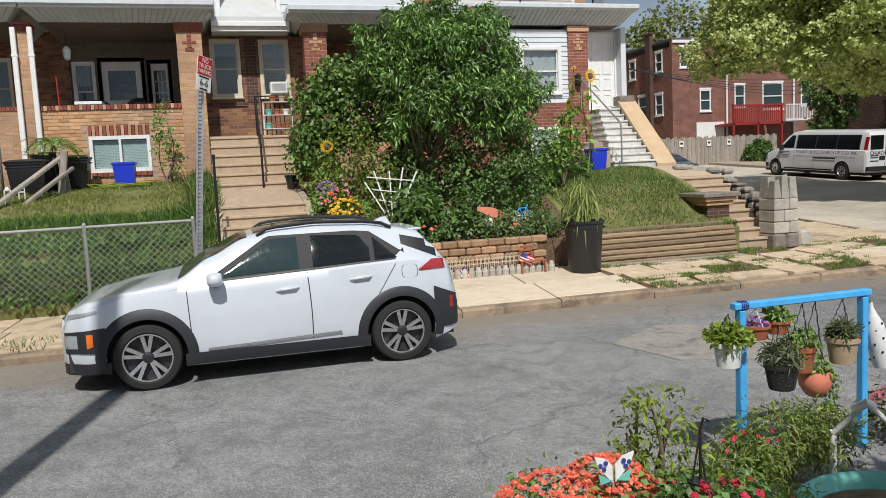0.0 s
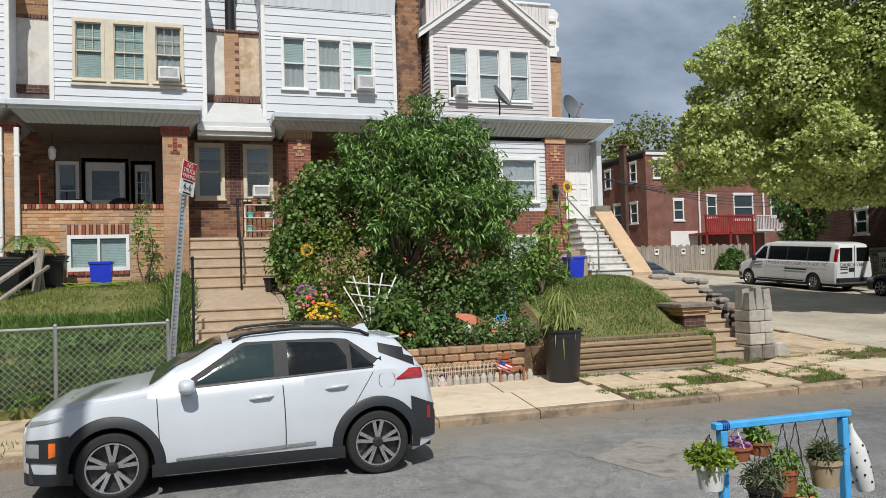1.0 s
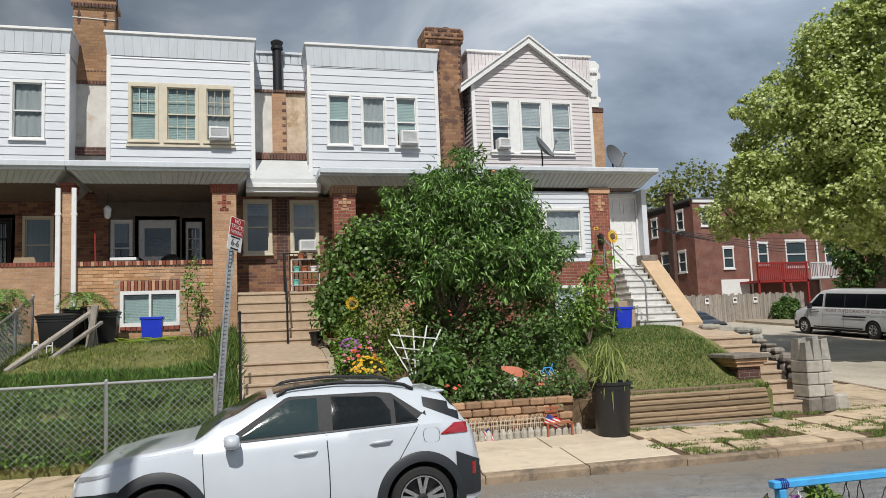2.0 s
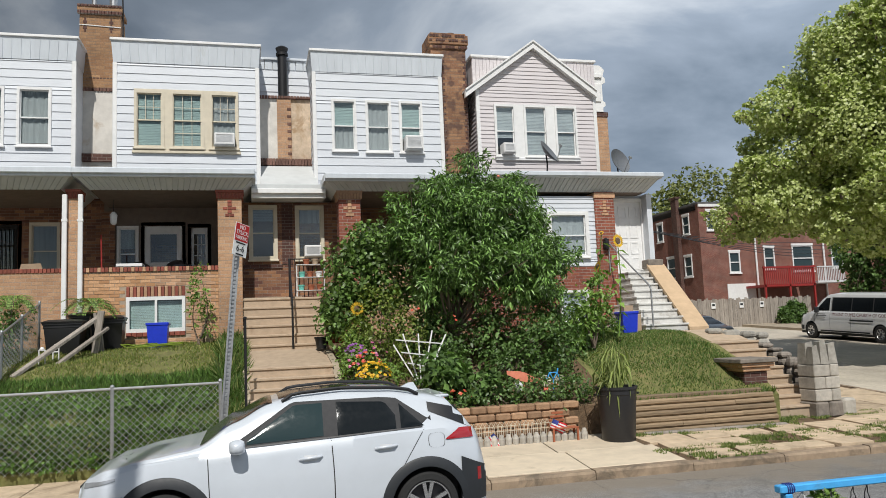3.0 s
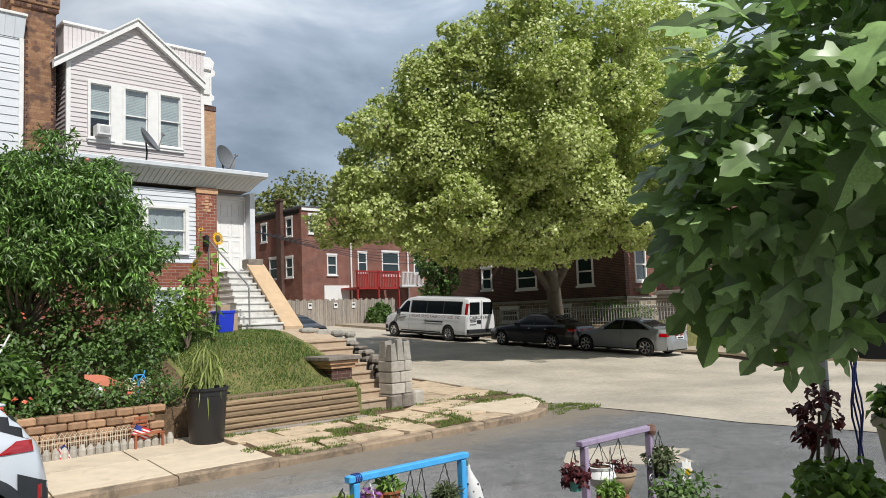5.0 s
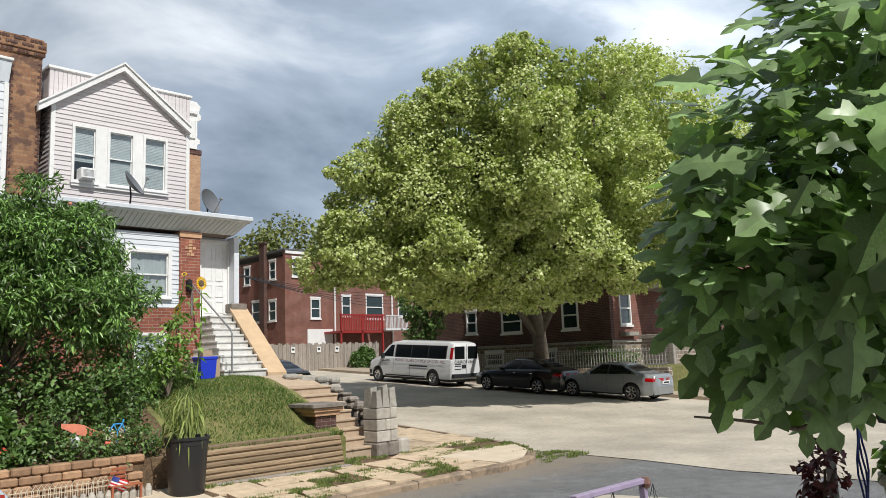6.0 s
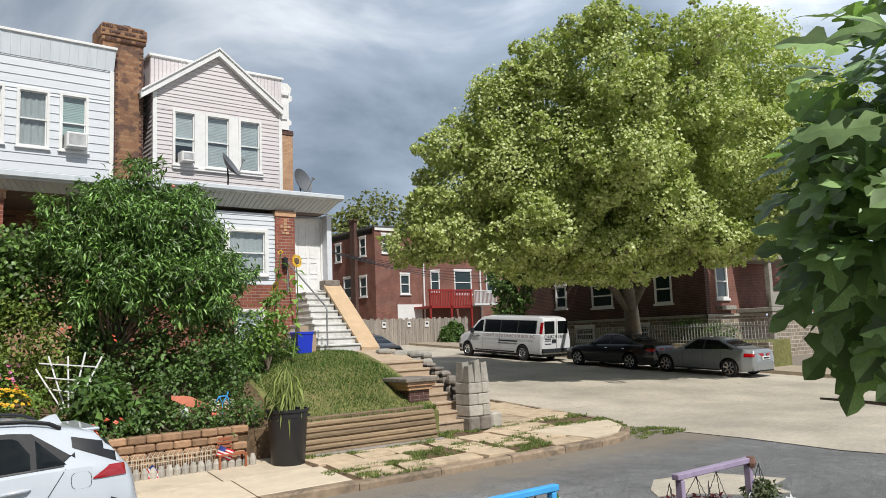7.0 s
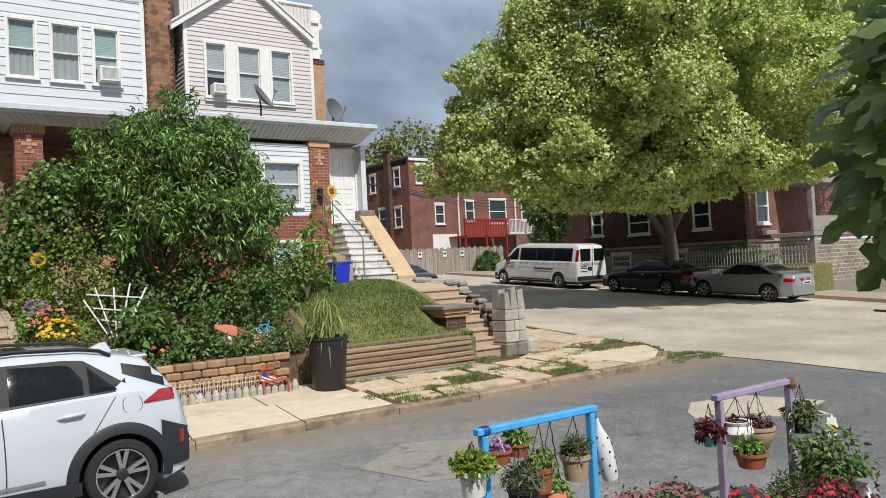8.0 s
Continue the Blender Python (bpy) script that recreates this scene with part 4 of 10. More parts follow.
soldier(h1, -6.5, -3.9, 3.70, 3.79, YP, [M["brick_piece_red"]])
wall_y(h1, "front_wall", -8.25, -3.56, YM, YM + 0.3, 0, 9.05, [(-6.5, -5.5, 3.0, 5.1), (-5.2, -4.6, 3.8, 5.1)], M["brick_brown"])
d = panel_door(h1, -6.5, -5.5, 3.0, 5.1, YM + 0.05, M["dark"], (0.1, 0.9, 0.4, 0.95))
sh = Shape()
for k in range(11):
    xx = lerp(-6.45, -5.55, k / 10)
    sh.tube([(xx, YM - 0.03, 3.05), (xx, YM - 0.03, 5.05)], 0.012, 6)
for z in (3.1, 3.75, 4.6, 5.0):
    sh.tube([(-6.48, YM - 0.03, z), (-5.52, YM - 0.03, z)], 0.016, 6)
part("security_grille", sh, M["black_iron"], d, "black iron security grille")
window(h1, -5.2, -4.6, 3.8, 5.1, YM, M["cream"], "curtain", 1.0)
sh = Shape()
sh.box(-8.2, -3.56, YP + 0.25, YM, 2.85, 3.0)
part("porch_floor", sh, M["concrete"], h1)
downpipe(h1, -3.93, YP - 0.02, 1.9, 5.4)

# --- second house
h2 = thing("row_house", (-1.25, 19, 0), "white-sided row house with a tan brick porch", "row house", G)
shell(h2, -3.56, 1.08, 9.05)
w2 = [(-2.65, -2.06, 6.80, 8.13), (-1.83, -1.14, 6.80, 8.13), (-0.92, -0.32, 6.80, 8.13)]
bay(h2, -3.15, 0.21, 5.8, 9.38, [(-2.69, -0.29, 6.72, 8.20)], M["siding_white"], 0.2)
sh = Shape()
sh.plate(-2.70, -0.28, YB - 0.035, YB + 0.1, 6.70, 8.22, w2)
sh.box(-2.74, -0.23, YB - 0.07, YB + 0.02, 6.63, 6.70, 0.01)
part("window_surround", sh, M["cream"], h2, "cream painted window surround")
for i, (a, b, c, d) in enumerate(w2):
    window(h2, a, b, c, d, YB - 0.01, M["cream"], "blind_green" if i < 2 else "curtain", (0.98, 0.98, 0.98)[i], 2 if i == 1 else 1)
air_conditioner(-0.85, -0.37, 6.81, 7.12, YB)
porch_roof(h2, -3.69, 0.04)
pillar(h2, -0.75, -0.22, 1.9, 5.52, YP, YP + 0.45, M["brick_tan"], M["brick_piece_red"], M["brick_piece_red"])
bw = (-2.69, -1.46, 2.38, 3.11)
bc = (bw[0] + bw[1]) / 2
front_bricks(h2, -3.66, -0.75, 1.75, 3.69, YP, [(bw[0], bw[1], bw[2] - 0.12, bw[3] + 0.24)], (-2.2, -0.7))
soldier(h2, -3.66, -0.75, 3.69, 3.79, YP, [M["brick_piece_red"], M["brick_piece_red"], M["brick_piece"]], out=0.03)
soldier(h2, bw[0], bw[1], bw[3] + 0.02, bw[3] + 0.24, YP, [M["brick_piece_red"], M["brick_piece"]], 0.07)
soldier(h2, bw[0], bw[1], bw[2] - 0.12, bw[2] - 0.03, YP, [M["brick_piece_red"]], 0.105, 0.03)
bwin = Shape()
bwin.plate(bw[0], bw[1], YP - 0.02, YP + 0.1, bw[2] - 0.03, bw[3] + 0.02, [(bw[0] + 0.07, bc - 0.025, bw[2] + 0.05, bw[3] - 0.06), (bc + 0.025, bw[1] - 0.07, bw[2] + 0.05, bw[3] - 0.06)])
bwin = part("window", bwin, M["white_paint"], h2, "white sliding cellar window with green blinds")
for a, b in ((bw[0] + 0.06, bc - 0.015), (bc + 0.015, bw[1] - 0.06)):
    sh = Shape()
    sh.box(a, b, YP + 0.03, YP + 0.035, bw[2] + 0.04, bw[3] - 0.05)
    part("pane", sh, M["glass"], bwin).visible_shadow = False
    sh = Shape()
    k = bw[2] + 0.04
    while k < bw[3] - 0.08:
        sh.box(a, b, YP + 0.07, YP + 0.08, k, k + 0.03)
        k += 0.034
    part("blind", sh, M["blind_green"], bwin)
# sheet added close behind the cellar window, dark like an unlit room
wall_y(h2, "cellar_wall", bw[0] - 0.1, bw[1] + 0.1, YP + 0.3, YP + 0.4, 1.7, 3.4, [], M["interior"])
hb = [(-3.22, -2.80, 3.7, 5.0), (-2.62, -1.72, 3.0, 5.05), (-1.5, -1.1, 3.0, 5.0)]
# wall under the porch roof, its shade in the material colour
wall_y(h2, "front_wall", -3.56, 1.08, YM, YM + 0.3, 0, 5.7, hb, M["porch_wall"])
wall_y(h2, "upper_wall", -3.56, 1.08, YM, YM + 0.3, 5.7, 9.5, [(-3.0, 0.1, 5.9, 9.0)], M["stucco"])
window(h2, *hb[0], YM, M["white_paint"], "curtain", 0.4)
panel_door(h2, *hb[1], YM + 0.05, M["white_paint"], (0.15, 0.85, 0.55, 0.9))
w = panel_door(h2, *hb[2], YM + 0.05, M["white_paint"], (0.15, 0.85, 0.1, 0.92))
sh = Shape()
for k in (1, 2):
    xx = lerp(-1.43, -1.17, k / 3)
    sh.box(xx - 0.01, xx + 0.01, YM + 0.055, YM + 0.075, 3.25, 4.8)
for k in range(1, 6):
    zz = lerp(3.2, 4.84, k / 6)
    sh.box(-1.43, -1.17, YM + 0.055, YM + 0.075, zz - 0.01, zz + 0.01)
part("glazing_bar", sh, M["white_paint"], w)
sh = Shape()
sh.box(-3.6, -3.3, YM - 0.12, YM, 3.0, 5.4)
part("brick_pier", sh, M["brick_brown"], h2)
sh = Shape()
sh.box(-3.56, -0.2, YP + 0.25, YM, 2.85, 3.0)
sh.box(-0.2, 1.08, 17.42, YB + 0.3, 2.85, 3.02)
part("porch_floor", sh, M["concrete"], h2)
downpipe(h2, -3.61, YP - 0.03, 1.9, 5.4)
# recess between the second and third house
rw = (-0.03, 0.57, 4.05, 5.32)
wall_y(h2, "recess_wall", -0.22, 0.98, YB, YB + 0.3, 1.9, 5.44, [rw], M["brick_brown"], "brown brick recess wall")
sh = Shape()
sh.box(0.62 + 0.1, 0.98, YB - 0.014, YB, 3.9, 5.42)
sh.box(-0.2, 0.62 + 0.1, YB - 0.03, YB, 3.80, 3.90, 0.005)
part("dark_brick_edge", sh, M["brick_dark"], h2)
window(h2, *rw, YB, M["cream"], "blind_grey", 0.25, fr=0.07)

# chimneys and gaps
sh = Shape()
sh.box(-4.10, -3.14, YM - 0.35, YM + 0.35, 8.48, 10.37, 0.01)
ch = part("chimney", sh, M["chimney_tan"], h2, "tall tan brick chimney with dark brick bands")
sh = Shape()
sh.box(-4.15, -3.10, YM - 0.40, YM + 0.40, 10.46, 10.58, 0.01)
part("chimney_head", sh, M["chimney_tan"], ch)
for k in range(13):
    for z, h_ in ((10.372, 0.085), (10.56, 0.06)):
        sh = Shape()
        sh.box(-4.14 + 0.08 * k, -4.14 + 0.08 * k + 0.071, YM - 0.425, YM - 0.34, z, z + h_, 0.004)
        part("brick", sh, M["brick_dark"], ch)
for xx in (-3.97, -3.36):
    for k in range(5):
        sh = Shape()
        sh.box(xx - (0.05 if k % 2 else 0.02), xx + (0.05 if k % 2 else 0.02), YM - 0.358, YM - 0.3, 10.22 - 0.075 * k, 10.285 - 0.075 * k, 0.003)
        part("brick", sh, M["brick_dark"], ch)
for k in range(7):
    sh = Shape()
    sh.box(-3.86 + 0.08 * k, -3.86 + 0.08 * k + 0.06, YM - 0.357, YM - 0.3, 8.72, 8.75, 0.003)
    part("brick", sh, M["brick_dark"], ch)
sh = Shape()
sh.tube([(-4.11, YM - 0.362, 10.10), (-3.13, YM - 0.362, 10.06)], 0.012, 6)
part("cable", sh, M["white_plastic"], ch, "white cable across the chimney")
for dx, r_ in ((-3.82, 0.06), (-3.36, 0.10)):
    sh = Shape()
    sh.lathe([(r_, 10.57), (r_, 11.2), (r_ + 0.04, 11.22)], (dx, YM, 0), 12)
    part("flue_pipe", sh, M["galvanised"], ch)
    sh = Shape()
    sh.lathe([(r_ + 0.12, 11.21), (r_ + 0.1, 11.27), (0.02, 11.37)], (dx, YM, 0), 12)
    part("flue_cap", sh, M["black_iron"], ch)
sh = Shape()
sh.tube([(-3.09, YM - 0.3, 9.3), (-3.09, YM - 0.3, 10.5), (-3.12, YM - 0.3, 11.6)], 0.02, 6)
part("mast", sh, M["black_iron"], ch)
for k in range(12):
    sh = Shape()
    sh.box(-4.10 + 0.08 * k, -4.10 + 0.08 * k + 0.07, YM - 0.365, YM - 0.3, 8.40, 8.48, 0.004)
    part("brick", sh, M["brick_piece_dark"], h2)
sh = Shape()
sh.box(-4.10, -3.14, YM - 0.33, YM, 5.9, 8.40)
part("stucco_panel", sh, M["stucco"], h2)
sh = Shape()
sh.box(-4.1, -3.1, YM - 0.42, YM - 0.33, 6.60, 6.80, 0.004)
part("brick_sill", sh, M["brick_dark"], h2)
sh = Shape()
sh.box(0.22, 0.69, YM - 0.30, YM, 5.9, 8.36)
part("stucco_panel", sh, M["stucco"], h2)
sh = Shape()
sh.box(1.05, 1.60, YM - 0.29, YM, 5.9, 8.36)
part("stucco_panel", sh, M["stucco_tan"], h2, "rough peeling tan stucco")
sh = Shape()
sh.box(0.69, 1.05, YM - 0.34, YM, 6.7, 8.36)
part("flue_strip", sh, M["brick_tan"], h2)
for k in range(7):
    sh = Shape()
    sh.box(0.95, 1.05, YM - 0.352, YM - 0.3, 6.85 + 0.2 * k, 6.92 + 0.2 * k, 0.004)
    part("brick", sh, M["brick_piece_dark"], h2)
for k in range(4):
    z = 8.44 + 0.2 * k
    sh = Shape()
    sh.prism([(0.2, YM - 0.05, z), (0.2, YM - 0.03, z + 0.2), (0.2, YM, z + 0.2), (0.2, YM, z)], (1.42, 0, 0))
    part("siding_board", sh, M["siding_white"], h2)
sh = Shape()
for k in range(7):
    sh.box(0.2 + 0.203 * k, 0.2 + 0.203 * k + 0.19, YM - 0.05, YM - 0.004, 9.24, 9.5, 0.008)
part("ribbed_band", sh, M["metal_white"], h2)
sh = Shape()
sh.box(0.18, 1.66, YM - 0.10, YM + 0.3, 9.5, 9.57, 0.01)
part("coping", sh, M["metal_white"], h2)
for k in range(17):
    sh = Shape()
    sh.box(0.22 + k * 0.082, 0.22 + k * 0.082 + 0.073, YM - 0.37, YM - 0.004, 8.365, 8.435, 0.004)
    part("brick", sh, M["brick_piece_dark"], h2)
for k in range(17):
    sh = Shape()
    sh.box(0.22 + k * 0.082, 0.22 + k * 0.082 + 0.073, YM - 0.42, YM - 0.28, 6.56, 6.74, 0.004)
    part("brick", sh, M["brick_piece_dark"], h2)
sh = Shape()
sh.tube([(0.85, YM - 0.25, 8.4), (0.85, YM - 0.25, 9.58)], 0.12, 14)
sh.lathe([(0.16, 9.56), (0.16, 9.62), (0.13, 9.64), (0.17, 9.76), (0.1, 9.81)], (0.85, YM - 0.25, 0), 14)
part("vent_pipe", sh, M["black_iron"], h2, "black metal vent pipe", smooth=True)
# link roof
sh = Shape()
sh.box(0.0, 1.75, 18.35, YM, 5.45, 5.78, 0.01)
part("link_roof", sh, M["soffit"], h2)
sh = Shape()
sh.box(0.0, 1.75, 18.25, 18.35, 5.42, 5.60, 0.01)
sh.box(0.0, 1.75, 18.18, 18.25, 5.52, 5.64, 0.015)
part("gutter", sh, M["white_paint"], h2)
# peeling saddle between the bays
sh = Shape()
sh.prism([(0.22, 18.4, 5.76), (0.22, 19.8, 6.54), (0.22, 20.15, 6.54), (0.22, 20.15, 5.76)], (1.38, 0, 0.0))
part("saddle", sh, M["soffit"], h2)

# --- third house
h3 = thing("row_house", (3.4, 19, 0), "white-sided row house behind a leafy front garden", "row house", G)
shell(h3, 1.08, 5.6, 9.05)
w3 = [(2.06, 2.61, 6.80, 8.08), (2.93, 3.52, 6.78, 8.07), (3.81, 4.35, 6.78, 8.08)]
bay(h3, 1.57, 4.93, 5.8, 9.35, w3, M["siding_white"], 0.2)
for i, (a, b, c, d) in enumerate(w3):
    window(h3, a, b, c, d, YB, M["white_paint"], "blind_green" if i != 1 else "curtain", (0.5, 0.55, 0.7)[i], 0, "curtain" if i < 2 else None)
air_conditioner(3.88, 4.33, 6.79, 7.16, YB)
porch_roof(h3, 1.70, 5.6, 5.86, 0.16, 0.20, right=0.0)
pillar(h3, 2.0, 2.52, 1.9, 5.52, YP, YP + 0.45, M["brick_red"], M["brick_piece"], M["brick_piece"])
wall_y(h3, "porch_wall", 2.52, 5.0, YP, YP + 0.25, 1.6, 3.76, [], M["brick_tan"])
wall_y(h3, "front_wall", 1.08, 5.6, YM, YM + 0.3, 0, 5.7, [(2.6, 3.4, 3.0, 5.0), (3.9, 4.9, 3.8, 5.0)], M["brick_brown"])
wall_y(h3, "upper_wall", 1.08, 5.6, YM, YM + 0.3, 5.7, 9.05, [(1.8, 4.7, 5.9, 9.0)], M["stucco_tan"])
panel_door(h3, 2.6, 3.4, 3.0, 5.0, YM + 0.05, M["white_paint"], (0.2, 0.8, 0.5, 0.9))
window(h3, 3.9, 4.9, 3.8, 5.0, YM, M["white_paint"], "curtain", 0.9)
rw = (1.09, 1.71, 4.03, 5.31)
wall_y(h3, "recess_wall", 0.98, 2.1, YB, YB + 0.3, 1.9, 5.44, [rw], M["brick_brown"])
window(h3, *rw, YB, M["cream"], "curtain", 0.3, fr=0.07)
air_conditioner(1.25, 1.66, 4.05, 4.34, YB)
sh = Shape()
sh.box(1.08, 5.6, 18.2, YM, 2.85, 3.0)
part("porch_floor", sh, M["concrete"], h3)
sh = Shape()
sh.box(4.73, 5.70, YB + 0.15, YB + 0.85, 5.5, 9.66, 0.01)
ch = part("chimney", sh, M["chimney"], h3, "weathered brown brick chimney")
sh = Shape()
sh.box(4.70, 5.73, YB + 0.11, YB + 0.89, 9.66, 9.78, 0.015)
sh.box(4.67, 5.77, YB + 0.08, YB + 0.92, 9.78, 10.05, 0.015)
sh.box(4.72, 5.72, YB + 0.12, YB + 0.88, 10.05, 10.11, 0.015)
part("corbel", sh, M["chimney"], ch)
for k in range(12):
    for z, y_ in ((9.68, 0.10), (9.86, 0.07), (9.98, 0.07)):
        if (k * 7 + int(z * 50)) % 4:
            sh = Shape()
            sh.box(4.69 + 0.089 * k, 4.69 + 0.089 * k + 0.08, YB + y_ - 0.005, YB + y_ + 0.05, z, z + 0.065, 0.004)
            part("brick", sh, M["brick_dark"], ch)
for k in range(40):
    z = 6.3 + 0.081 * k
    for xx, w_ in ((4.99, 0.10 if k % 2 else 0.05), (5.60 if k % 2 else 5.65, 0.10 if k % 2 else 0.05)):
        sh = Shape()
        sh.box(xx, xx + w_ - 0.002, YB + 0.142, YB + 0.2, z, z + 0.068, 0.003)
        part("brick", sh, M["brick_dark"], ch)
sh = Shape()
sh.lathe([(0.12, 10.1), (0.12, 10.15), (0.15, 10.16), (0.15, 10.2), (0.0, 10.22)], (5.35, YB + 0.45, 0), 12)
part("flue_pot", sh, M["black_iron"], ch)

# --- corner house with the gable
h4 = thing("row_house", (8.0, 19, 0), "pink-white gabled corner row house with enclosed porch", "row house", G)
shell(h4, 5.6, 10.2, 9.0)
w4 = [(6.41, 6.93, 6.72, 8.08), (7.25, 7.85, 6.72, 8.08), (8.15, 8.71, 6.72, 8.08)]
bay(h4, 5.91, 9.35, 5.80, 8.52, w4, M["siding_pink"], 0.115, band=False)
sh = Shape()
sh.plate(6.40, 8.73, YB - 0.04, YB + 0.08, 6.66, 8.14, w4)
sh.box(6.36, 8.80, YB - 0.08, YB, 6.58, 6.66, 0.01)
part("window_surround", sh, M["white_paint"], h4)
for i, (a, b, c, d) in enumerate(w4):
    window(h4, a, b, c, d, YB - 0.02, M["white_paint"], "blind_grey", (0.62, 0.98, 0.95)[i])
air_conditioner(6.52, 6.86, 6.74, 7.02, YB)
# gable
pk = (7.545, 9.88)
SL = 0.733
sh = Shape()
sh.prism([(5.91, YB, 8.50), (9.35, YB, 8.50), (9.35, YB, pk[1] - 0.06 - SL * (9.35 - pk[0])), (pk[0], YB, pk[1] - 0.06), (5.91, YB, pk[1] - 0.06 - SL * (pk[0] - 5.91))], (0, 0.15, 0))
part("gable_wall", sh, M["siding_pink"], h4)
z = 8.52
while z < 9.78:
    t = min(z + 0.115, 9.80)
    f = lambda q: max(0.0, (pk[1] - 0.06 - q) / SL)  # noqa: E731
    a, b = max(5.91, pk[0] - f(z)), min(9.35, pk[0] + f(z))
    a2, b2 = max(5.91, pk[0] - f(t)), min(9.35, pk[0] + f(t))
    sh = Shape()
    sh.add([(a, YB - 0.024, z), (b, YB - 0.024, z), (b2, YB - 0.006, t), (a2, YB - 0.006, t), (a, YB, z), (b, YB, z)], [(0, 1, 2, 3), (0, 4, 5, 1)])
    part("siding_board", sh, M["siding_pink"], h4)
    z = t
for xe in (5.56, 9.36):
    ez = pk[1] - SL * abs(pk[0] - xe)
    sh = Shape()
    for y0, y1, o0, o1 in ((YB - 0.16, YB - 0.02, -0.17, 0.0), (YB - 0.2, YM, 0.0, 0.05)):
        sh.prism([(xe, y0, ez + o0), (pk[0], y0, pk[1] + o0), (pk[0], y0, pk[1] + o1), (xe, y0, ez + o1)], (0, y1 - y0, 0))
    part("bargeboard", sh, M["white_paint"], h4, "white gable trim boards")
sh = Shape()
for a, b in ((5.92, 6.95), (8.3, 9.55)):
    n = int((b - a) / 0.1)
    for i in range(n):
        sh = Shape()
        sh.box(lerp(a, b, i / n) + 0.004, lerp(a, b, (i + 1) / n) - 0.004, YB + 0.32, YB + 0.36, 8.3, 9.54)
        part("parapet_board", sh, M["siding_pink"], h4)
sh = Shape()
sh.box(5.92, 5.96, YB + 0.36, YM, 8.3, 9.54)
part("parapet_side", sh, M["siding_pink"], h4)
for a, b in ((5.88, 7.05), (8.2, 9.6)):
    sh = Shape()
    sh.box(a, b, YB + 0.27, YM, 9.54, 9.61, 0.01)
    part("coping", sh, M["white_paint"], h4)
sh = Shape()
sh.box(9.35, 10.20, YM - 0.25, YM + 0.3, 5.7, 8.15, 0.01)
part("brick_corner", sh, M["brick_tan"], h4)
sh = Shape()
sh.box(9.35, 10.22, YM - 0.27, YM + 0.3, 8.15, 8.3, 0.01)
part("brick_collar", sh, M["brick_dark"], h4)
sh = Shape()
prof = [(9.5, 8.2), (9.84, 8.2), (9.84, 8.3), (9.92, 8.34), (9.92, 8.42), (9.84, 8.46), (9.84, 8.85), (9.95, 8.9), (9.95, 9.0), (9.88, 9.04), (9.94, 9.2), (9.8, 9.3), (9.5, 9.3)]
sh.prism([(x + 0.22, YM - 0.3, 8.3 + (z - 8.2) * 1.27) for x, z in prof], (0, 0.5, 0))
sh.box(9.78, 10.0, YM - 0.34, YM - 0.3, 8.58, 9.14, 0.02)
sh.box(9.73, 10.05, YM - 0.36, YM - 0.3, 9.3, 9.43, 0.02)
part("cornice_end", sh, M["white_paint"], h4, "peeling white painted cornice bracket")
porch_roof(h4, 5.6, 10.33, 5.96, 0.12, 0.34, left=0.0, right=0.3)
# enclosed porch front
pw = [(6.45, 7.0, 3.86, 4.92), (7.16, 8.29, 3.86, 4.92)]
wall_y(h4, "porch_front", 5.0, 8.55, YP, YP + 0.15, 3.55, 5.4, pw, M["siding_white"])
siding(h4, 5.0, 8.55, 3.6, 5.38, YP, 0.115, [(6.38, 8.38, 3.76, 5.0)], M["siding_white"])
sh = Shape()
sh.plate(6.37, 8.37, YP - 0.04, YP + 0.06, 3.78, 5.0, [(6.45, 7.0, 3.86, 4.92), (7.33, 8.28, 3.86, 4.92)])
part("window_surround", sh, M["white_paint"], h4)
window(h4, 6.45, 7.0, 3.86, 4.92, YP - 0.01, M["white_paint"], "curtain", 0.98)
window(h4, 7.33, 8.28, 3.86, 4.92, YP - 0.01, M["white_paint"], "curtain", 0.98)
wall_y(h4, "porch_base", 5.0, 8.55, YP - 0.02, YP + 0.2, 1.6, 3.58, [(7.5, 8.2, 2.25, 2.95)], M["brick_red"], "red brick porch base")
window(h4, 7.5, 8.2, 2.25, 2.95, YP - 0.02, M["white_paint"], "blind_grey", 0.9)
pillar(h4, 8.55, 9.09, 1.7, 5.5, YP - 0.06, YP + 0.4, M["brick_red"], M["brick_piece"], None)
sh = Shape()
sh.box(8.53, 9.12, YP - 0.09, YP + 0.42, 5.34, 5.48, 0.008)
part("brick_cap", sh, M["brick_piece"], h4)
dz = 3.42
panel_door(h4, 9.38, 10.12, dz, 5.33, 18.3, M["white_paint"])
wall_y(h4, "entry_wall", 9.05, 10.3, 18.34, 18.5, 2.0, 5.5, [(9.38, 10.12, dz, 5.33)], M["siding_white"])
sh = Shape()
sh.box(10.16, 10.30, 17.98, 18.34, 3.4, 5.5)
part("corner_post", sh, M["siding_white"], h4)
sh = Shape()
sh.box(10.2, 10.3, 18.5, YM + 0.3, 0, 5.7)
sh.box(9.3, 10.0, YM, YM + 0.3, 5.7, 8.0)
sh.box(5.6, 9.3, YM, YM + 0.3, 8.42, 9.0)
sh.box(5.44, 6.0, YM - 0.1, YM + 0.3, 5.7, 8.42)
part("side_wall", sh, M["siding_white"], h4)
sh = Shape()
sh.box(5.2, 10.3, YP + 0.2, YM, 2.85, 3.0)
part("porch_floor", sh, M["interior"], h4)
sh = Shape()
sh.box(8.7, 8.82, YP - 0.2, YP - 0.06, 4.22, 4.27, 0.01)
sh.lathe([(0.05, 4.0), (0.075, 4.05), (0.075, 4.2), (0.03, 4.3)], (8.76, YP - 0.14, 0), 8)
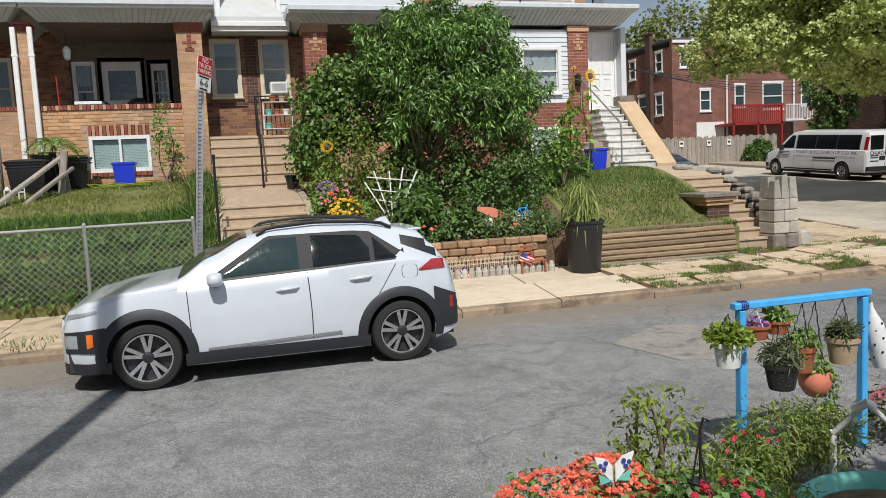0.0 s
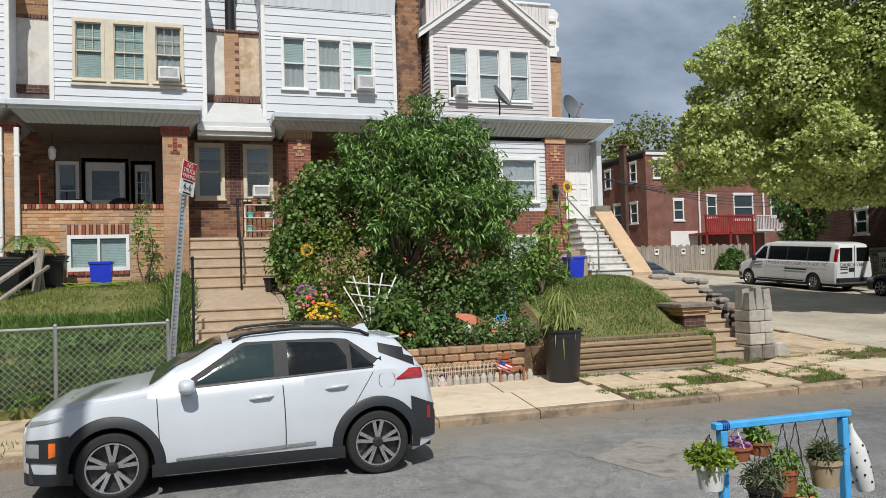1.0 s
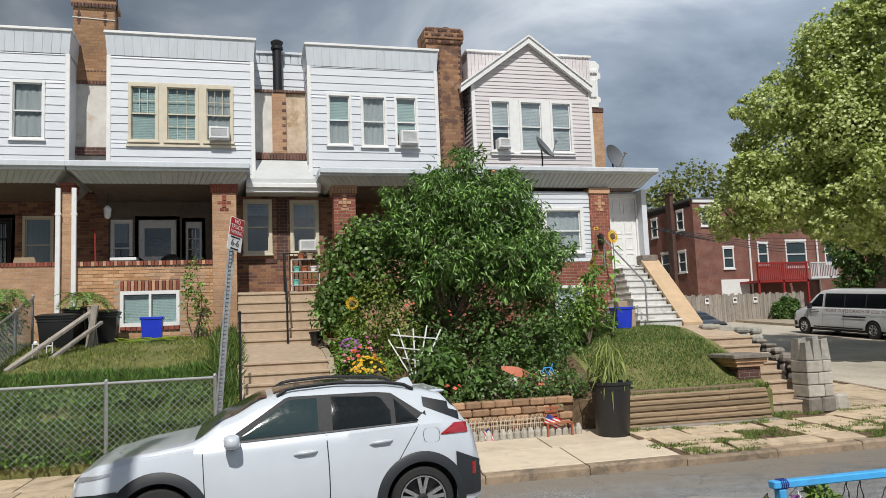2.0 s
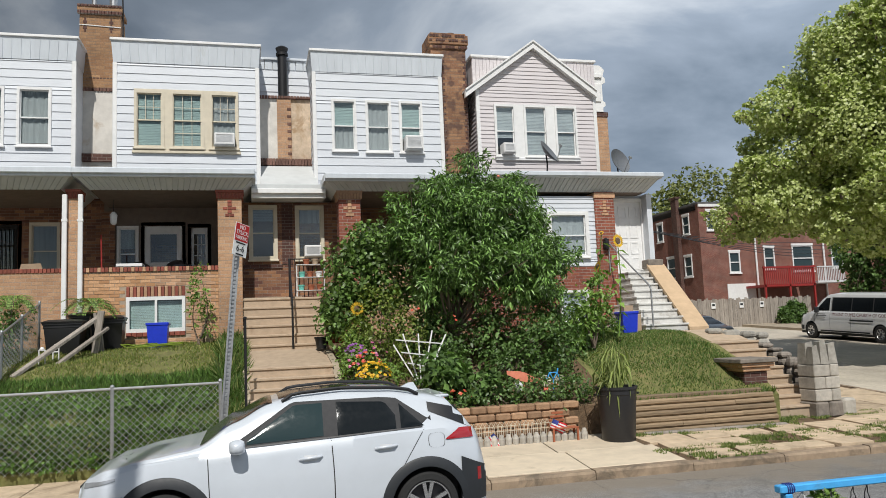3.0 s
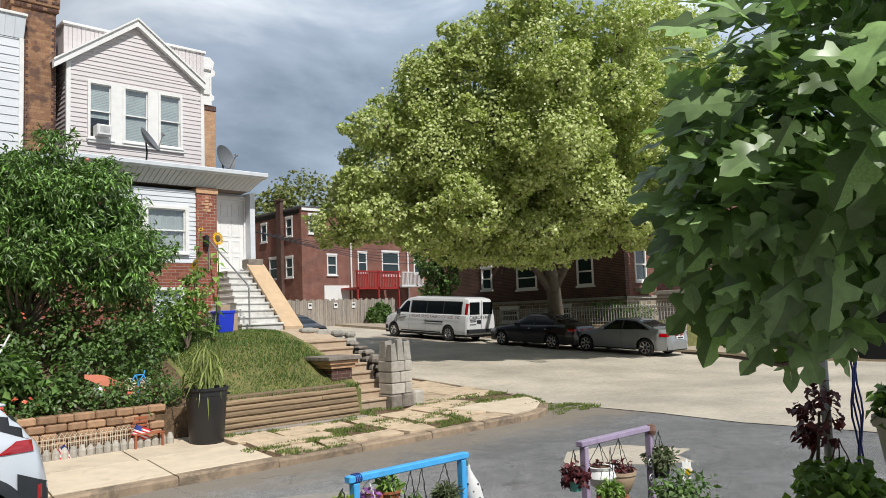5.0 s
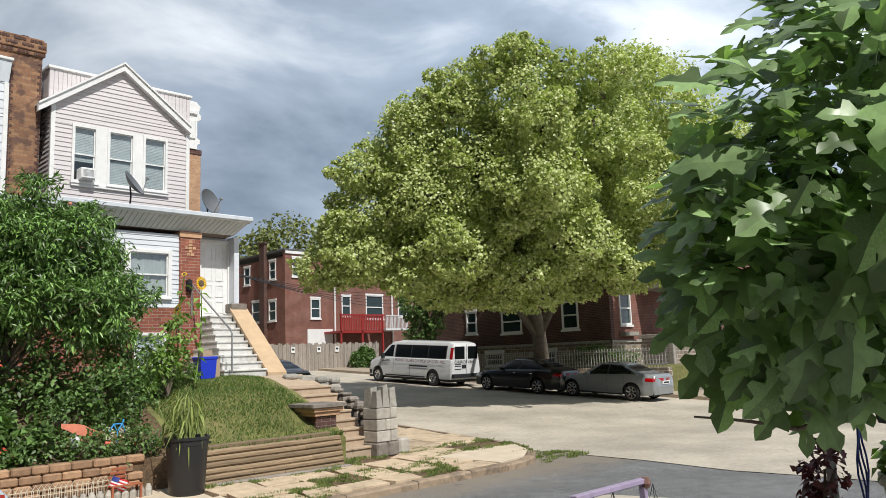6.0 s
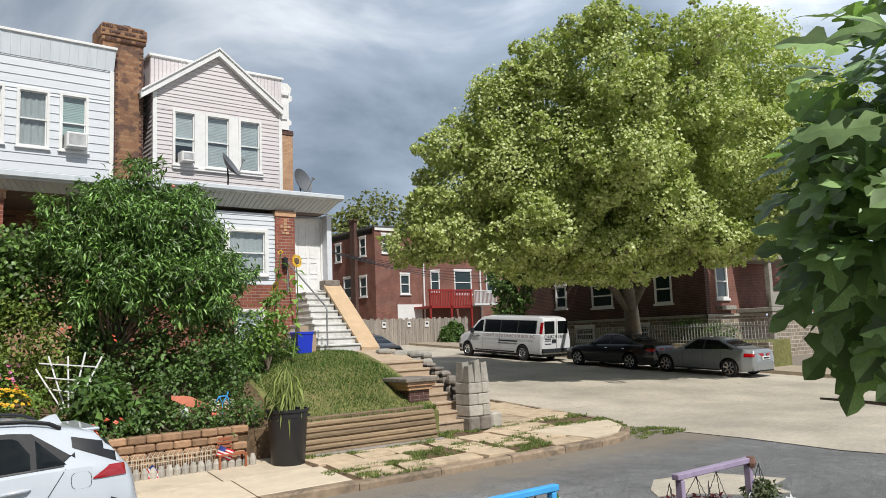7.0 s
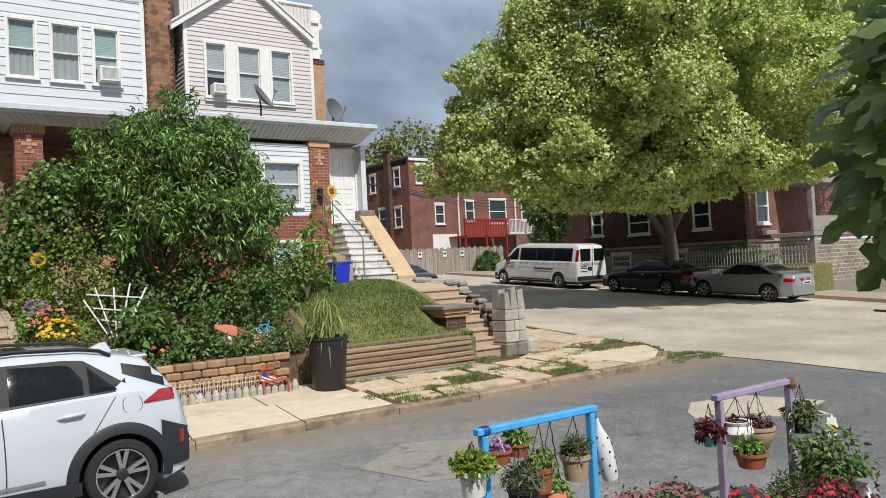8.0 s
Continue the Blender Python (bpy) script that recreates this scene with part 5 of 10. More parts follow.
alone("wall_lantern", sh, M["black_iron"], "black metal lantern on the brick pillar", "lantern")

satellite_dish((7.3, 17.75, 5.92), (0.62, -0.55, 0.55))
satellite_dish((9.7, 18.6, 5.92), (0.4, -0.85, 0.3), 0.36)


def porch_chair(x, y, z, turn, label):
    """A low armchair with a curved back."""
    t = thing("porch_chair", (x, y, z), label, "chair", "chairs on the porch")
    m = Matrix.Translation((x, y, z)) @ Matrix.Rotation(radians(turn), 4, 'Z')
    sh = Shape()
    sh.box(-0.27, 0.27, -0.26, 0.24, 0.38, 0.46, 0.03, m)
    part("seat", sh, M["chair_dark"], t)
    sh = Shape()
    rows = [[m @ Vector((0.28 * math.sin(a), 0.30 - 0.1 * (1 - math.cos(a)) + 0.12 * k, 0.46 + 0.62 * k * (1 - 0.12 * a * a))) for a in [lerp(-1.2, 1.2, j / 10) for j in range(11)]] for k in (0.0, 0.5, 1.0)]
    sh.sheet(rows)
    sh.sheet([[q + Vector((0, 0.03, 0)) for q in r] for r in reversed(rows)])
    part("backrest", sh, M["chair_dark"], t)
    for sx in (-1, 1):
        sh = Shape()
        sh.tube([m @ Vector((sx * 0.28, -0.24, 0.0)), m @ Vector((sx * 0.28, -0.24, 0.62)), m @ Vector((sx * 0.28, 0.24, 0.66))], 0.02, 8)
        part("arm", sh, M["black_iron"], t)
        sh = Shape()
        sh.tube([m @ Vector((sx * 0.25, 0.22, 0.0)), m @ Vector((sx * 0.26, 0.26, 0.44))], 0.02, 8)
        part("leg", sh, M["black_iron"], t)


M["chair_dark"] = surf("chair_dark", (0.035, 0.028, 0.024), 0.7, 0.25, 12, 0.3, 60)
porch_chair(-2.55, 19.2, 3.0, 20, "dark cushioned armchair on the brick porch")
porch_chair(-2.0, 18.9, 3.0, -35, "dark low-backed armchair on the brick porch")
porch_chair(-0.98, 19.3, 3.0, -70, "dark chair beside the porch pillar")

# ---- steps, walls, fences ----
def tread(parent, name, x0, x1, y0, y1, z0, z1, mat, nose=0.025):
    sh = Shape()
    sh.box(x0, x1, y0, y1, z0, z1 - 0.05, 0.006)
    sh.box(x0 - 0.01, x1 + 0.01, y0 - nose, y1, z1 - 0.05, z1, 0.01)
    part(name, sh, mat, parent)


stairs = thing("front_steps", (0.65, 14, 0.2), "long tan concrete front steps with a sloping walk", "steps")
for i in range(8):
    z = 0.22 + 0.172 * (i + 1)
    tread(stairs, "step", -0.08, 1.38, 12.3 + 0.23 * i, 14.4, max(0.0, z - 0.4), z, M["step_tan"])
sh = Shape()
sh.prism([(-0.08, 14.15, 1.2), (-0.08, 15.95, 1.2), (-0.08, 15.95, 1.88), (-0.08, 14.15, 1.597)], (1.46, 0, 0))
part("walk_slab", sh, M["step_tan"], stairs)
for i in range(6):
    z = 1.98 + 0.204 * i
    tread(stairs, "step", -0.2, 1.5, 15.9 + 0.3 * i, 17.7, max(1.2, z - 0.45), min(z, 3.02), M["step_tan"])
sh = Shape()
for x0, x1 in ((-0.2, -0.08), (1.38, 1.5)):
    sh.prism([(x0, 12.32, 0.1), (x0, 15.95, 0.1), (x0, 15.95, 1.9), (x0, 14.1, 1.62), (x0, 12.32, 0.42)], (x1 - x0, 0, 0))
part("cheek", sh, M["concrete"], stairs)

rail = thing("stair_rail", (0.75, 15.9, 1.9), "black iron handrail down the steps", "handrail")
sh = Shape()
sh.tube([(0.78, 15.85, 1.88), (0.78, 15.85, 2.78), (0.8, 17.3, 3.85), (0.82, 17.75, 3.9)], 0.022, 8)
sh.tube([(0.8, 17.25, 3.0), (0.8, 17.25, 3.82)], 0.02, 8)
part("handrail", sh, M["black_iron"], rail)
sh = Shape()
for k in range(7):
    xx = 0.85 + 0.1 * k
    sh.tube([(xx, 17.75, 3.02), (xx, 17.75, 3.9)], 0.01, 6)
sh.tube([(0.8, 17.75, 3.9), (1.5, 17.75, 3.9)], 0.015, 6)
part("balustrade", sh, M["black_iron"], rail)
sh = Shape()
sh.tube([(-0.14, 13.0, 0.9), (-0.14, 13.0, 2.45)], 0.022, 8)
sh.lathe([(0.03, 2.44), (0.032, 2.47), (0.0, 2.49)], (-0.14, 13.0, 0), 8)
alone("gate_post", sh, M["black_iron"], "slim dark iron post beside the steps", "post")


def chain_link(name, p0, p1, h, posts, label, mesh=0.098, group=""):
    """Chain-link: round posts, a top rail and two sets of slanting wires."""
    p0, p1 = Vector(p0), Vector(p1)
    t = thing(name, p0, label, "fence", group)
    for k in range(posts + 1):
        q = p0.lerp(p1, k / posts)
        sh = Shape()
        sh.tube([q + Vector((0, 0, -0.15)), q + Vector((0, 0, h + 0.02))], 0.026, 10)
        sh.lathe([(0.03, h + 0.01), (0.034, h + 0.03), (0.02, h + 0.06), (0.0, h + 0.065)], q, 10)
        part("post", sh, M["galvanised"], t)
    sh = Shape()
    sh.tube([p0 + Vector((0, 0, h)), p1 + Vector((0, 0, h))], 0.021, 10)
    part("top_rail", sh, M["galvanised"], t)
    d = p1 - p0
    L = Vector((d.x, d.y, 0)).length
    u = d / L
    side = Vector((-u.y, u.x, 0)).normalized() * 0.012
    wires = Shape()
    n = int((L + h) / mesh)
    for s in (0, 1):
        for k in range(n):
            a0 = k * mesh - (h if s == 0 else 0)
            pts = []
            for j in (0.0, 1.0):
                a = a0 + h * j if s == 0 else a0 - h * j
                pts.append((a, j * h))
            (a, za), (b, zb) = pts
            if a > b:
                (a, za), (b, zb) = (b, zb), (a, za)
            if b < 0 or a > L:
                continue
            if a < 0:
                za = lerp(za, zb, (0 - a) / (b - a)); a = 0
            if b > L:
                zb = lerp(za, zb, (L - a) / (b - a)); b = L
            if b - a < 0.01:
                continue
            off = side * (1 if s else -1) * 0.3
            wires.tube([p0 + u * a + off + Vector((0, 0, za)), p0 + u * b + off + Vector((0, 0, zb))], 0.0042, 3, False)
    tagged(part("wire_mesh", wires, M["wire"], t), kind="stuff")
    return t


M["wire"] = plain("wire", (0.42, 0.43, 0.43), 0.5, 0.4)
chain_link("chain_link_fence", (-11.0, 11.9, 0.32), (-0.50, 11.9, 0.36), 1.12, 7, "galvanised chain-link fence along the pavement")
chain_link("chain_link_fence", (-4.2, 12.1, 0.75), (-4.22, 17.0, 2.0), 1.0, 4, "galvanised chain-link fence between two yards")

# retaining wall of old landscape timbers
tw = thing("timber_wall", (7.6, 12.0, 0.2), "low retaining wall of weathered landscape timbers", "retaining wall")
for k in range(6):
    z = 0.17 + 0.098 * k
    x0, x1 = 6.2, 9.16
    cuts = [x0, x0 + rnd.uniform(0.9, 1.8), x1] if k % 2 else [x0, x1 - rnd.uniform(0.7, 1.6), x1]
    for a, b in zip(cuts, cuts[1:]):
        sh = Shape()
        yy = 12.08 + 0.022 * k + rnd.uniform(-0.012, 0.012)
        m = 0.049
        prof = [(yy - m, z - 0.02), (yy - m, z + 0.02), (yy - 0.026, z + 0.046), (yy + 0.05, z + 0.046), (yy + 0.05, z - 0.046), (yy - 0.026, z - 0.046)]
        dz = rnd.uniform(-0.008, 0.008)
        rows = []
        for j in range(6):
            xx = lerp(a + 0.004, b - 0.004, j / 5)
            w = 0.006 * noise.noise((xx * 2, k, 3))
            rows.append([(xx, p + w, q + w + dz * j / 5 + 0.06) for p, q in prof + prof[:1]])
        sh.sheet(rows)
        sh.prism([(a + 0.004, p, q + 0.06) for p, q in prof], (0.003, 0, 0))
        sh.prism([(b - 0.007, p, q + 0.06) for p, q in prof], (0.003, 0, 0))
        part("timber", sh, M["timber"], tw)
sh = Shape()
sh.box(6.4, 9.2, 11.86, 11.99, 0.18, 0.30, 0.02, Matrix.Rotation(radians(0.4), 4, 'Y'))
part("timber", sh, M["weathered"], tw)
sh = Shape()
sh.box(6.3, 9.0, 12.24, 12.36, 0.74, 0.84, 0.02)
part("timber", sh, M["timber"], tw)

# stacked tumbled blocks before the garden
bw_ = thing("block_wall", (3.9, 12.3, 0.2), "low garden wall of tumbled tan blocks", "retaining wall")
for k in range(5):
    x = 1.55 + 0.14 * (k % 2)
    while x < 5.15:
        w = rnd.uniform(0.24, 0.32)
        sh = Shape()
        j = rnd.uniform(-0.02, 0.02)
        sh.box(x, x + w - 0.012, 12.2 + 0.02 * k + j, 12.48, 0.19 + 0.128 * k, 0.19 + 0.128 * (k + 1) - 0.008, 0.022)
        part("block", sh, M["block_tan"], bw_)
        x += w
for k in range(26):
    x = 2.3 + 0.122 * k
    sh = Shape()
    sh.lathe([(0.055, 0.0), (0.058, 0.12), (0.03, 0.19 + rnd.uniform(-0.02, 0.02)), (0.0, 0.2)], (x, 12.02, 0.19), 8)
    part("edging_stone", sh, M["block_grey"], bw_)

# corner steps
st2 = thing("corner_steps", (9.8, 13.4, 0.3), "worn tan concrete steps beside a broken wall", "steps")
for i in range(8):
    z = 0.27 + 0.172 * (i + 1)
    tread(st2, "step", 9.5 - 0.03 * i, 10.42, 12.5 + 0.24 * i, 15.0, max(0.1, z - 0.4), z, M["step_tan"], 0.03)
sh = Shape()
sh.prism([(8.8, 14.5, 1.2), (8.8, 15.3, 1.2), (8.8, 15.3, 1.9), (8.8, 14.5, 1.66)], (1.6, 0, 0))
part("landing", sh, M["step_tan"], st2)
st3 = thing("marble_steps", (9.3, 16.5, 1.9), "grey-white marble steps up to the corner house door", "steps")
for i in range(9):
    z = 1.90 + 0.169 * (i + 1)
    tread(st3, "step", 8.64 + 0.09 * i, 9.72 + 0.03 * i, 15.7 + 0.255 * i, 18.34, max(1.6, z - 0.5), z, M["marble"], 0.03)
ck = thing("stair_wall", (10, 16.5, 1.9), "sloping tan stucco cheek wall beside marble steps", "wall")
sh = Shape()
prof = [(9.75, 15.7, 1.4), (10.02, 18.1, 1.4), (10.02, 18.1, 3.5), (10.0, 17.75, 3.5), (9.75, 15.7, 1.93)]
sh.prism(prof, (0.36, 0, 0))
part("cheek", sh, M["stucco"], ck)
sh = Shape()
sh.prism([(9.69, 15.6, 1.88), (9.95, 17.82, 3.52), (9.95, 17.82, 3.61), (9.69, 15.6, 1.97)], (0.5, 0, 0))
part("coping", sh, M["cheek_tan"] if "cheek_tan" in M else M.setdefault("cheek_tan", surf("cheek_tan", (0.56, 0.40, 0.25), 0.85, 0.1, 5, 0.2, 80)), ck)
sh = Shape()
sh.box(9.97, 10.42, 17.78, 18.12, 3.5, 3.74, 0.02)
part("end_cap", sh, M["fieldstone"], ck)
hr = thing("pipe_rail", (8.75, 15.4, 2.0), "thin galvanised pipe handrail beside marble steps", "handrail")
sh = Shape()
sh.tube([(8.72, 15.5, 2.0), (8.72, 15.5, 2.85), (8.75, 15.62, 2.95), (8.85, 17.9, 4.3)], 0.02, 8)
sh.tube([(8.85, 17.7, 3.4), (8.85, 17.7, 4.2)], 0.018, 8)
part("rail", sh, M["galvanised"], hr)

bp = thing("brick_pier", (9.2, 12.8, 0.3), "brown brick pier with a slate cap by the steps", "pier")
sh = Shape()
sh.box(8.85, 9.34, 12.52, 13.1, 0.2, 1.12, 0.01)
part("shaft", sh, M["brick_dark"], bp)
sh = Shape()
sh.box(8.80, 9.39, 12.47, 13.15, 1.12, 1.2, 0.01)
sh.box(8.75, 9.44, 12.43, 13.19, 1.2, 1.28, 0.01)
part("corbel", sh, M["brick_tan"], bp)
sh = Shape()
sh.box(8.69, 9.50, 12.38, 13.24, 1.28, 1.36, 0.012)
part("cap", sh, M["fieldstone"], bp)

sp = thing("stone_pier", (10.46, 12.5, 0.3), "broken grey block pier with a ragged stone top", "pier")
for k, (z0, z1) in enumerate(((0.50, 0.72), (0.73, 0.95), (0.96, 1.18))):
    for a, b in (((10.19, 10.43), (10.44, 10.75)) if k % 2 else ((10.19, 10.55), (10.56, 10.75))):
        sh = Shape()
        sh.box(a, b, 12.3, 12.76, z0, z1, 0.015)
        part("block", sh, M["block_grey"], sp)
sh = Shape()
for a, b in ((10.17, 10.46), (10.47, 10.77)):
    sh.box(a, b, 12.28, 12.78, 0.2, 0.49, 0.03)
part("footing", sh, M["fieldstone"], sp)
for a, b, c, d, z in ((10.19, 10.35, 12.3, 12.5, 1.56), (10.36, 10.54, 12.3, 12.52, 1.66), (10.55, 10.74, 12.31, 12.55, 1.60), (10.20, 10.41, 12.5, 12.75, 1.62), (10.42, 10.73, 12.55, 12.76, 1.52)):
    sh = Shape()
    q = rnd.uniform(0.02, 0.05)
    sh.add([(a, c, 1.19), (b, c, 1.19), (b, d, 1.19), (a, d, 1.19), (a + 0.01, c + 0.01, z - q), (b - q, c + 0.02, z), (b - 0.01, d - q, z - 0.03), (a + q, d - 0.02, z - q)],
           [(0, 1, 5, 4), (1, 2, 6, 5), (2, 3, 7, 6), (3, 0, 4, 7), (4, 5, 6, 7), (3, 2, 1, 0)])
    part("stone", sh, M["pale_stone"], sp)
sh = Shape()
sh.box(10.83, 11.13, 12.35, 12.6, 0.2, 0.52, 0.04)
alone("stone_block", sh, M["block_grey"], "loose grey concrete block on the pavement", "stone block")


def rubble(parent, x0, x1, y0, y1, z0, zt, size, mat, cover=1.0):
    """Rough stones in uneven courses; zt gives the top by the way along."""
    L = math.hypot(x1 - x0, y1 - y0)
    s = 0.0
    while s < L:
        w = rnd.uniform(0.7, 1.3) * size
        t = (s + w / 2) / L
        z = z0(t)
        while z < zt(t) - 0.04:
            h = min(rnd.uniform(0.5, 0.9) * size, zt(t) - z)
            cx, cy = lerp(x0, x1, t), lerp(y0, y1, t)
            sh = Shape()
            prof = [(0.40, 0.0), (0.52, 0.2), (0.55, 0.5), (0.5, 0.8), (0.36, 1.0)]
            a = math.atan2(y1 - y0, x1 - x0)
            vs = Shape()
            vs.lathe([(r, q) for r, q in prof], (0, 0, 0), 7, sq=0.6)
            m = Matrix.Translation((cx, cy, z)) @ Matrix.Rotation(a, 4, 'Z') @ Matrix.Diagonal((w * 0.95, size * 0.9, h * 0.98, 1))
            sh.joined(vs, m)
            sh.v = [(p[0] + 0.02 * noise.noise(Vector(p) * 6), p[1] + 0.02 * noise.noise(Vector(p) * 6 + Vector((9, 0, 0))), p[2]) for p in sh.v]
            part("stone", sh, mat, parent)
            z += h
        s += w


fw = thing("stone_wall", (10.6, 13.6, 0.5), "tumbledown dark fieldstone wall with weeds", "wall")
rubble(fw, 10.78, 10.85, 12.95, 14.7, lambda t: 0.3, lambda t: 1.1 + 0.5 * t, 0.27, M["fieldstone"])
pw_ = thing("stone_coping", (10.3, 15.0, 1.6), "rough pale stone coping below the cheek wall", "coping")
rubble(pw_, 9.75, 10.95, 15.1, 14.75, lambda t: 1.3, lambda t: 1.95 - 0.16 * t, 0.3, M["pale_stone"])


# ---- yard things ----
def trash_can(name, at, r0, r1, h, mat, label, lid=False, group="", sq=0.0):
    t = thing(name, at, label, "bin", group)
    sh = Shape()
    sh.lathe([(r0 * 0.96, 0.0), (r0, 0.02), (lerp(r0, r1, 0.85), h * 0.85), (r1, h * 0.86), (r1, h * 0.94), (r1 + 0.02, h * 0.95), (r1 + 0.02, h), (r1 - 0.01, h), (r1 - 0.02, h * 0.9), (r0 - 0.02, 0.03)], at, 28, sq=sq)
    part("body", sh, mat, t, smooth=35)
    sh = Shape()
    for s in (-1, 1):
        sh.box(at[0] + s * (r1 + 0.03) - 0.02, at[0] + s * (r1 + 0.03) + 0.02, at[1] - 0.08, at[1] + 0.08, at[2] + h * 0.84, at[2] + h * 0.88, 0.008)
    part("handle", sh, mat, t)
    if lid:
        sh = Shape()
        sh.lathe([(r1 + 0.03, h), (r1 + 0.04, h + 0.03), (r1 * 0.8, h + 0.07), (0.0, h + 0.09)], at, 28, sq=sq)
        part("lid", sh, mat, t, smooth=35)
    return t


trash_can("planter_bin", (5.83, 11.72, 0.18), 0.27, 0.33, 0.90, M["black_plastic"], "black plastic bin used as a tall planter")
trash_can("wheeled_bin", (-3.62, 16.55, 1.95), 0.30, 0.36, 0.62, M["black_plastic"], "black plastic wheeled bin with lid on grass", True, sq=0.8)
trash_can("trash_can", (-3.42, 17.1, 2.0), 0.22, 0.26, 0.72, M["black_plastic"], "round black trash can with a domed lid", True)
trash_can("tall_bin", (-2.86, 17.2, 2.02), 0.20, 0.23, 0.62, M["black_plastic"], "slim black bin against the porch wall", True, sq=0.9)


def recycling_bin(at, w, d, h, label):
    t = thing("recycling_bin", at, label, "recycling bin", "blue recycling bins")
    x, y, z = at
    sh = Shape()
    bot = [(x + sx * w * 0.42, y + sy * d * 0.42, z) for sx, sy in ((-1, -1), (1, -1), (1, 1), (-1, 1))]
    top = [(x + sx * w * 0.5, y + sy * d * 0.5, z + h) for sx, sy in ((-1, -1), (1, -1), (1, 1), (-1, 1))]
    inn = [(x + sx * w * 0.46, y + sy * d * 0.46, z + h) for sx, sy in ((-1, -1), (1, -1), (1, 1), (-1, 1))]
    ibt = [(x + sx * w * 0.39, y + sy * d * 0.39, z + 0.03) for sx, sy in ((-1, -1), (1, -1), (1, 1), (-1, 1))]
    sh.add(bot + top + inn + ibt, [(3, 2, 1, 0)] + [(i, (i + 1) % 4, 4 + (i + 1) % 4, 4 + i) for i in range(4)] + [(4 + i, 4 + (i + 1) % 4, 8 + (i + 1) % 4, 8 + i) for i in range(4)] + [(8 + i, 8 + (i + 1) % 4, 12 + (i + 1) % 4, 12 + i) for i in range(4)] + [(12, 13, 14, 15)])
    part("body", sh, M["blue_plastic"], t)
    sh = Shape()
    sh.box(x - w * 0.53, x + w * 0.53, y - d * 0.53, y - d * 0.48, z + h - 0.05, z + h + 0.01, 0.01)
    sh.box(x - w * 0.53, x + w * 0.53, y + d * 0.48, y + d * 0.53, z + h - 0.05, z + h + 0.01, 0.01)
    for s in (-1, 1):
        sh.box(x + s * w * 0.505 - 0.015, x + s * w * 0.505 + 0.015, y - d * 0.53, y + d * 0.53, z + h - 0.05, z + h + 0.01, 0.01)
    part("rim", sh, M["blue_plastic"], t)
    return t


recycling_bin((-1.93, 16.9, 2.02), 0.42, 0.36, 0.50, "blue plastic recycling bin below the cellar window")
recycling_bin((8.1, 15.55, 1.9), 0.38, 0.36, 0.46, "blue plastic recycling bin with cardboard by the steps")
sh = Shape()
sh.box(8.0, 8.22, 15.45, 15.65, 1.95, 2.5, 0.005, Matrix.Translation((0, 0, 0)))
alone("cardboard_box", sh, M["beige"], "brown cardboard box standing in the bin", "box")
sh = Shape()
sh.box(8.32, 8.46, 15.55, 15.7, 1.9, 2.3, 0.01)
alone("paper_bag", sh, M["beige"], "tan paper bag beside the recycling bin", "bag")

sh = Shape()
sh.box(-1.1, -0.86, 17.45, 17.6, 2.0, 2.26, 0.01)
alone("utility_box", sh, M["beige"], "pale square utility cover at the wall foot", "utility box")
sh = Shape()
pts = []
for k in range(60):
    a = k * 0.55
    pts.append((-2.0 + 0.65 * math.cos(a) * (0.6 + 0.4 * math.sin(k * 0.21)), 16.75 + 0.16 * math.sin(a), 2.035 + 0.012 * (k % 7)))
sh.tube(pts, 0.012, 6)
alone("garden_hose", sh, M["leaf_lime"], "coiled green garden hose on the grass", "hose", smooth=True)

# tumbled wooden railing
wr = thing("wooden_railing", (-3.3, 15.8, 1.7), "broken weathered wooden railing leaning on posts", "railing")
sh = Shape()
m = look((-4.05, 14.6, 1.62), (-2.95, 16.5, 2.72))
sh.box(-0.055, 0.055, -0.03, 0.03, -2.45, 0.0, 0.008, m)
part("rail", sh, M["weathered"], wr)
sh = Shape()
sh.box(-0.045, 0.045, -0.03, 0.03, -2.3, -0.3, 0.008, Matrix.Translation((0.18, 0.1, -0.2)) @ m)
part("rail", sh, M["weathered"], wr)
for x, y, z, h, tl in ((-3.05, 16.35, 1.95, 0.85, 8), (-2.98, 16.6, 1.97, 0.8, -6)):
    sh = Shape()
    sh.box(-0.06, 0.06, -0.06, 0.06, -0.1, h, 0.008, Matrix.Translation((x, y, z)) @ Matrix.Rotation(radians(tl), 4, 'Y'))
    part("post", sh, M["weathered"], wr)
for x, y in ((-3.75, 15.3), (-3.62, 15.75)):
    sh = Shape()
    z = yard_z(x, y)
    for s in (-0.05, 0.05):
        sh.tube([(x + s, y, z), (x + s, y, z + 0.26)], 0.012, 6)
    sh.tube([(x - 0.05, y, z + 0.16), (x + 0.05, y, z + 0.16)], 0.012, 6)
    sh.lathe([(0.04, z + 0.24), (0.045, z + 0.27), (0.02, z + 0.31)], (x, y, 0), 8)
    alone("white_stand", sh, M["white_plastic"], "small white garden stake on the grass", "garden stake", "small white garden stakes")

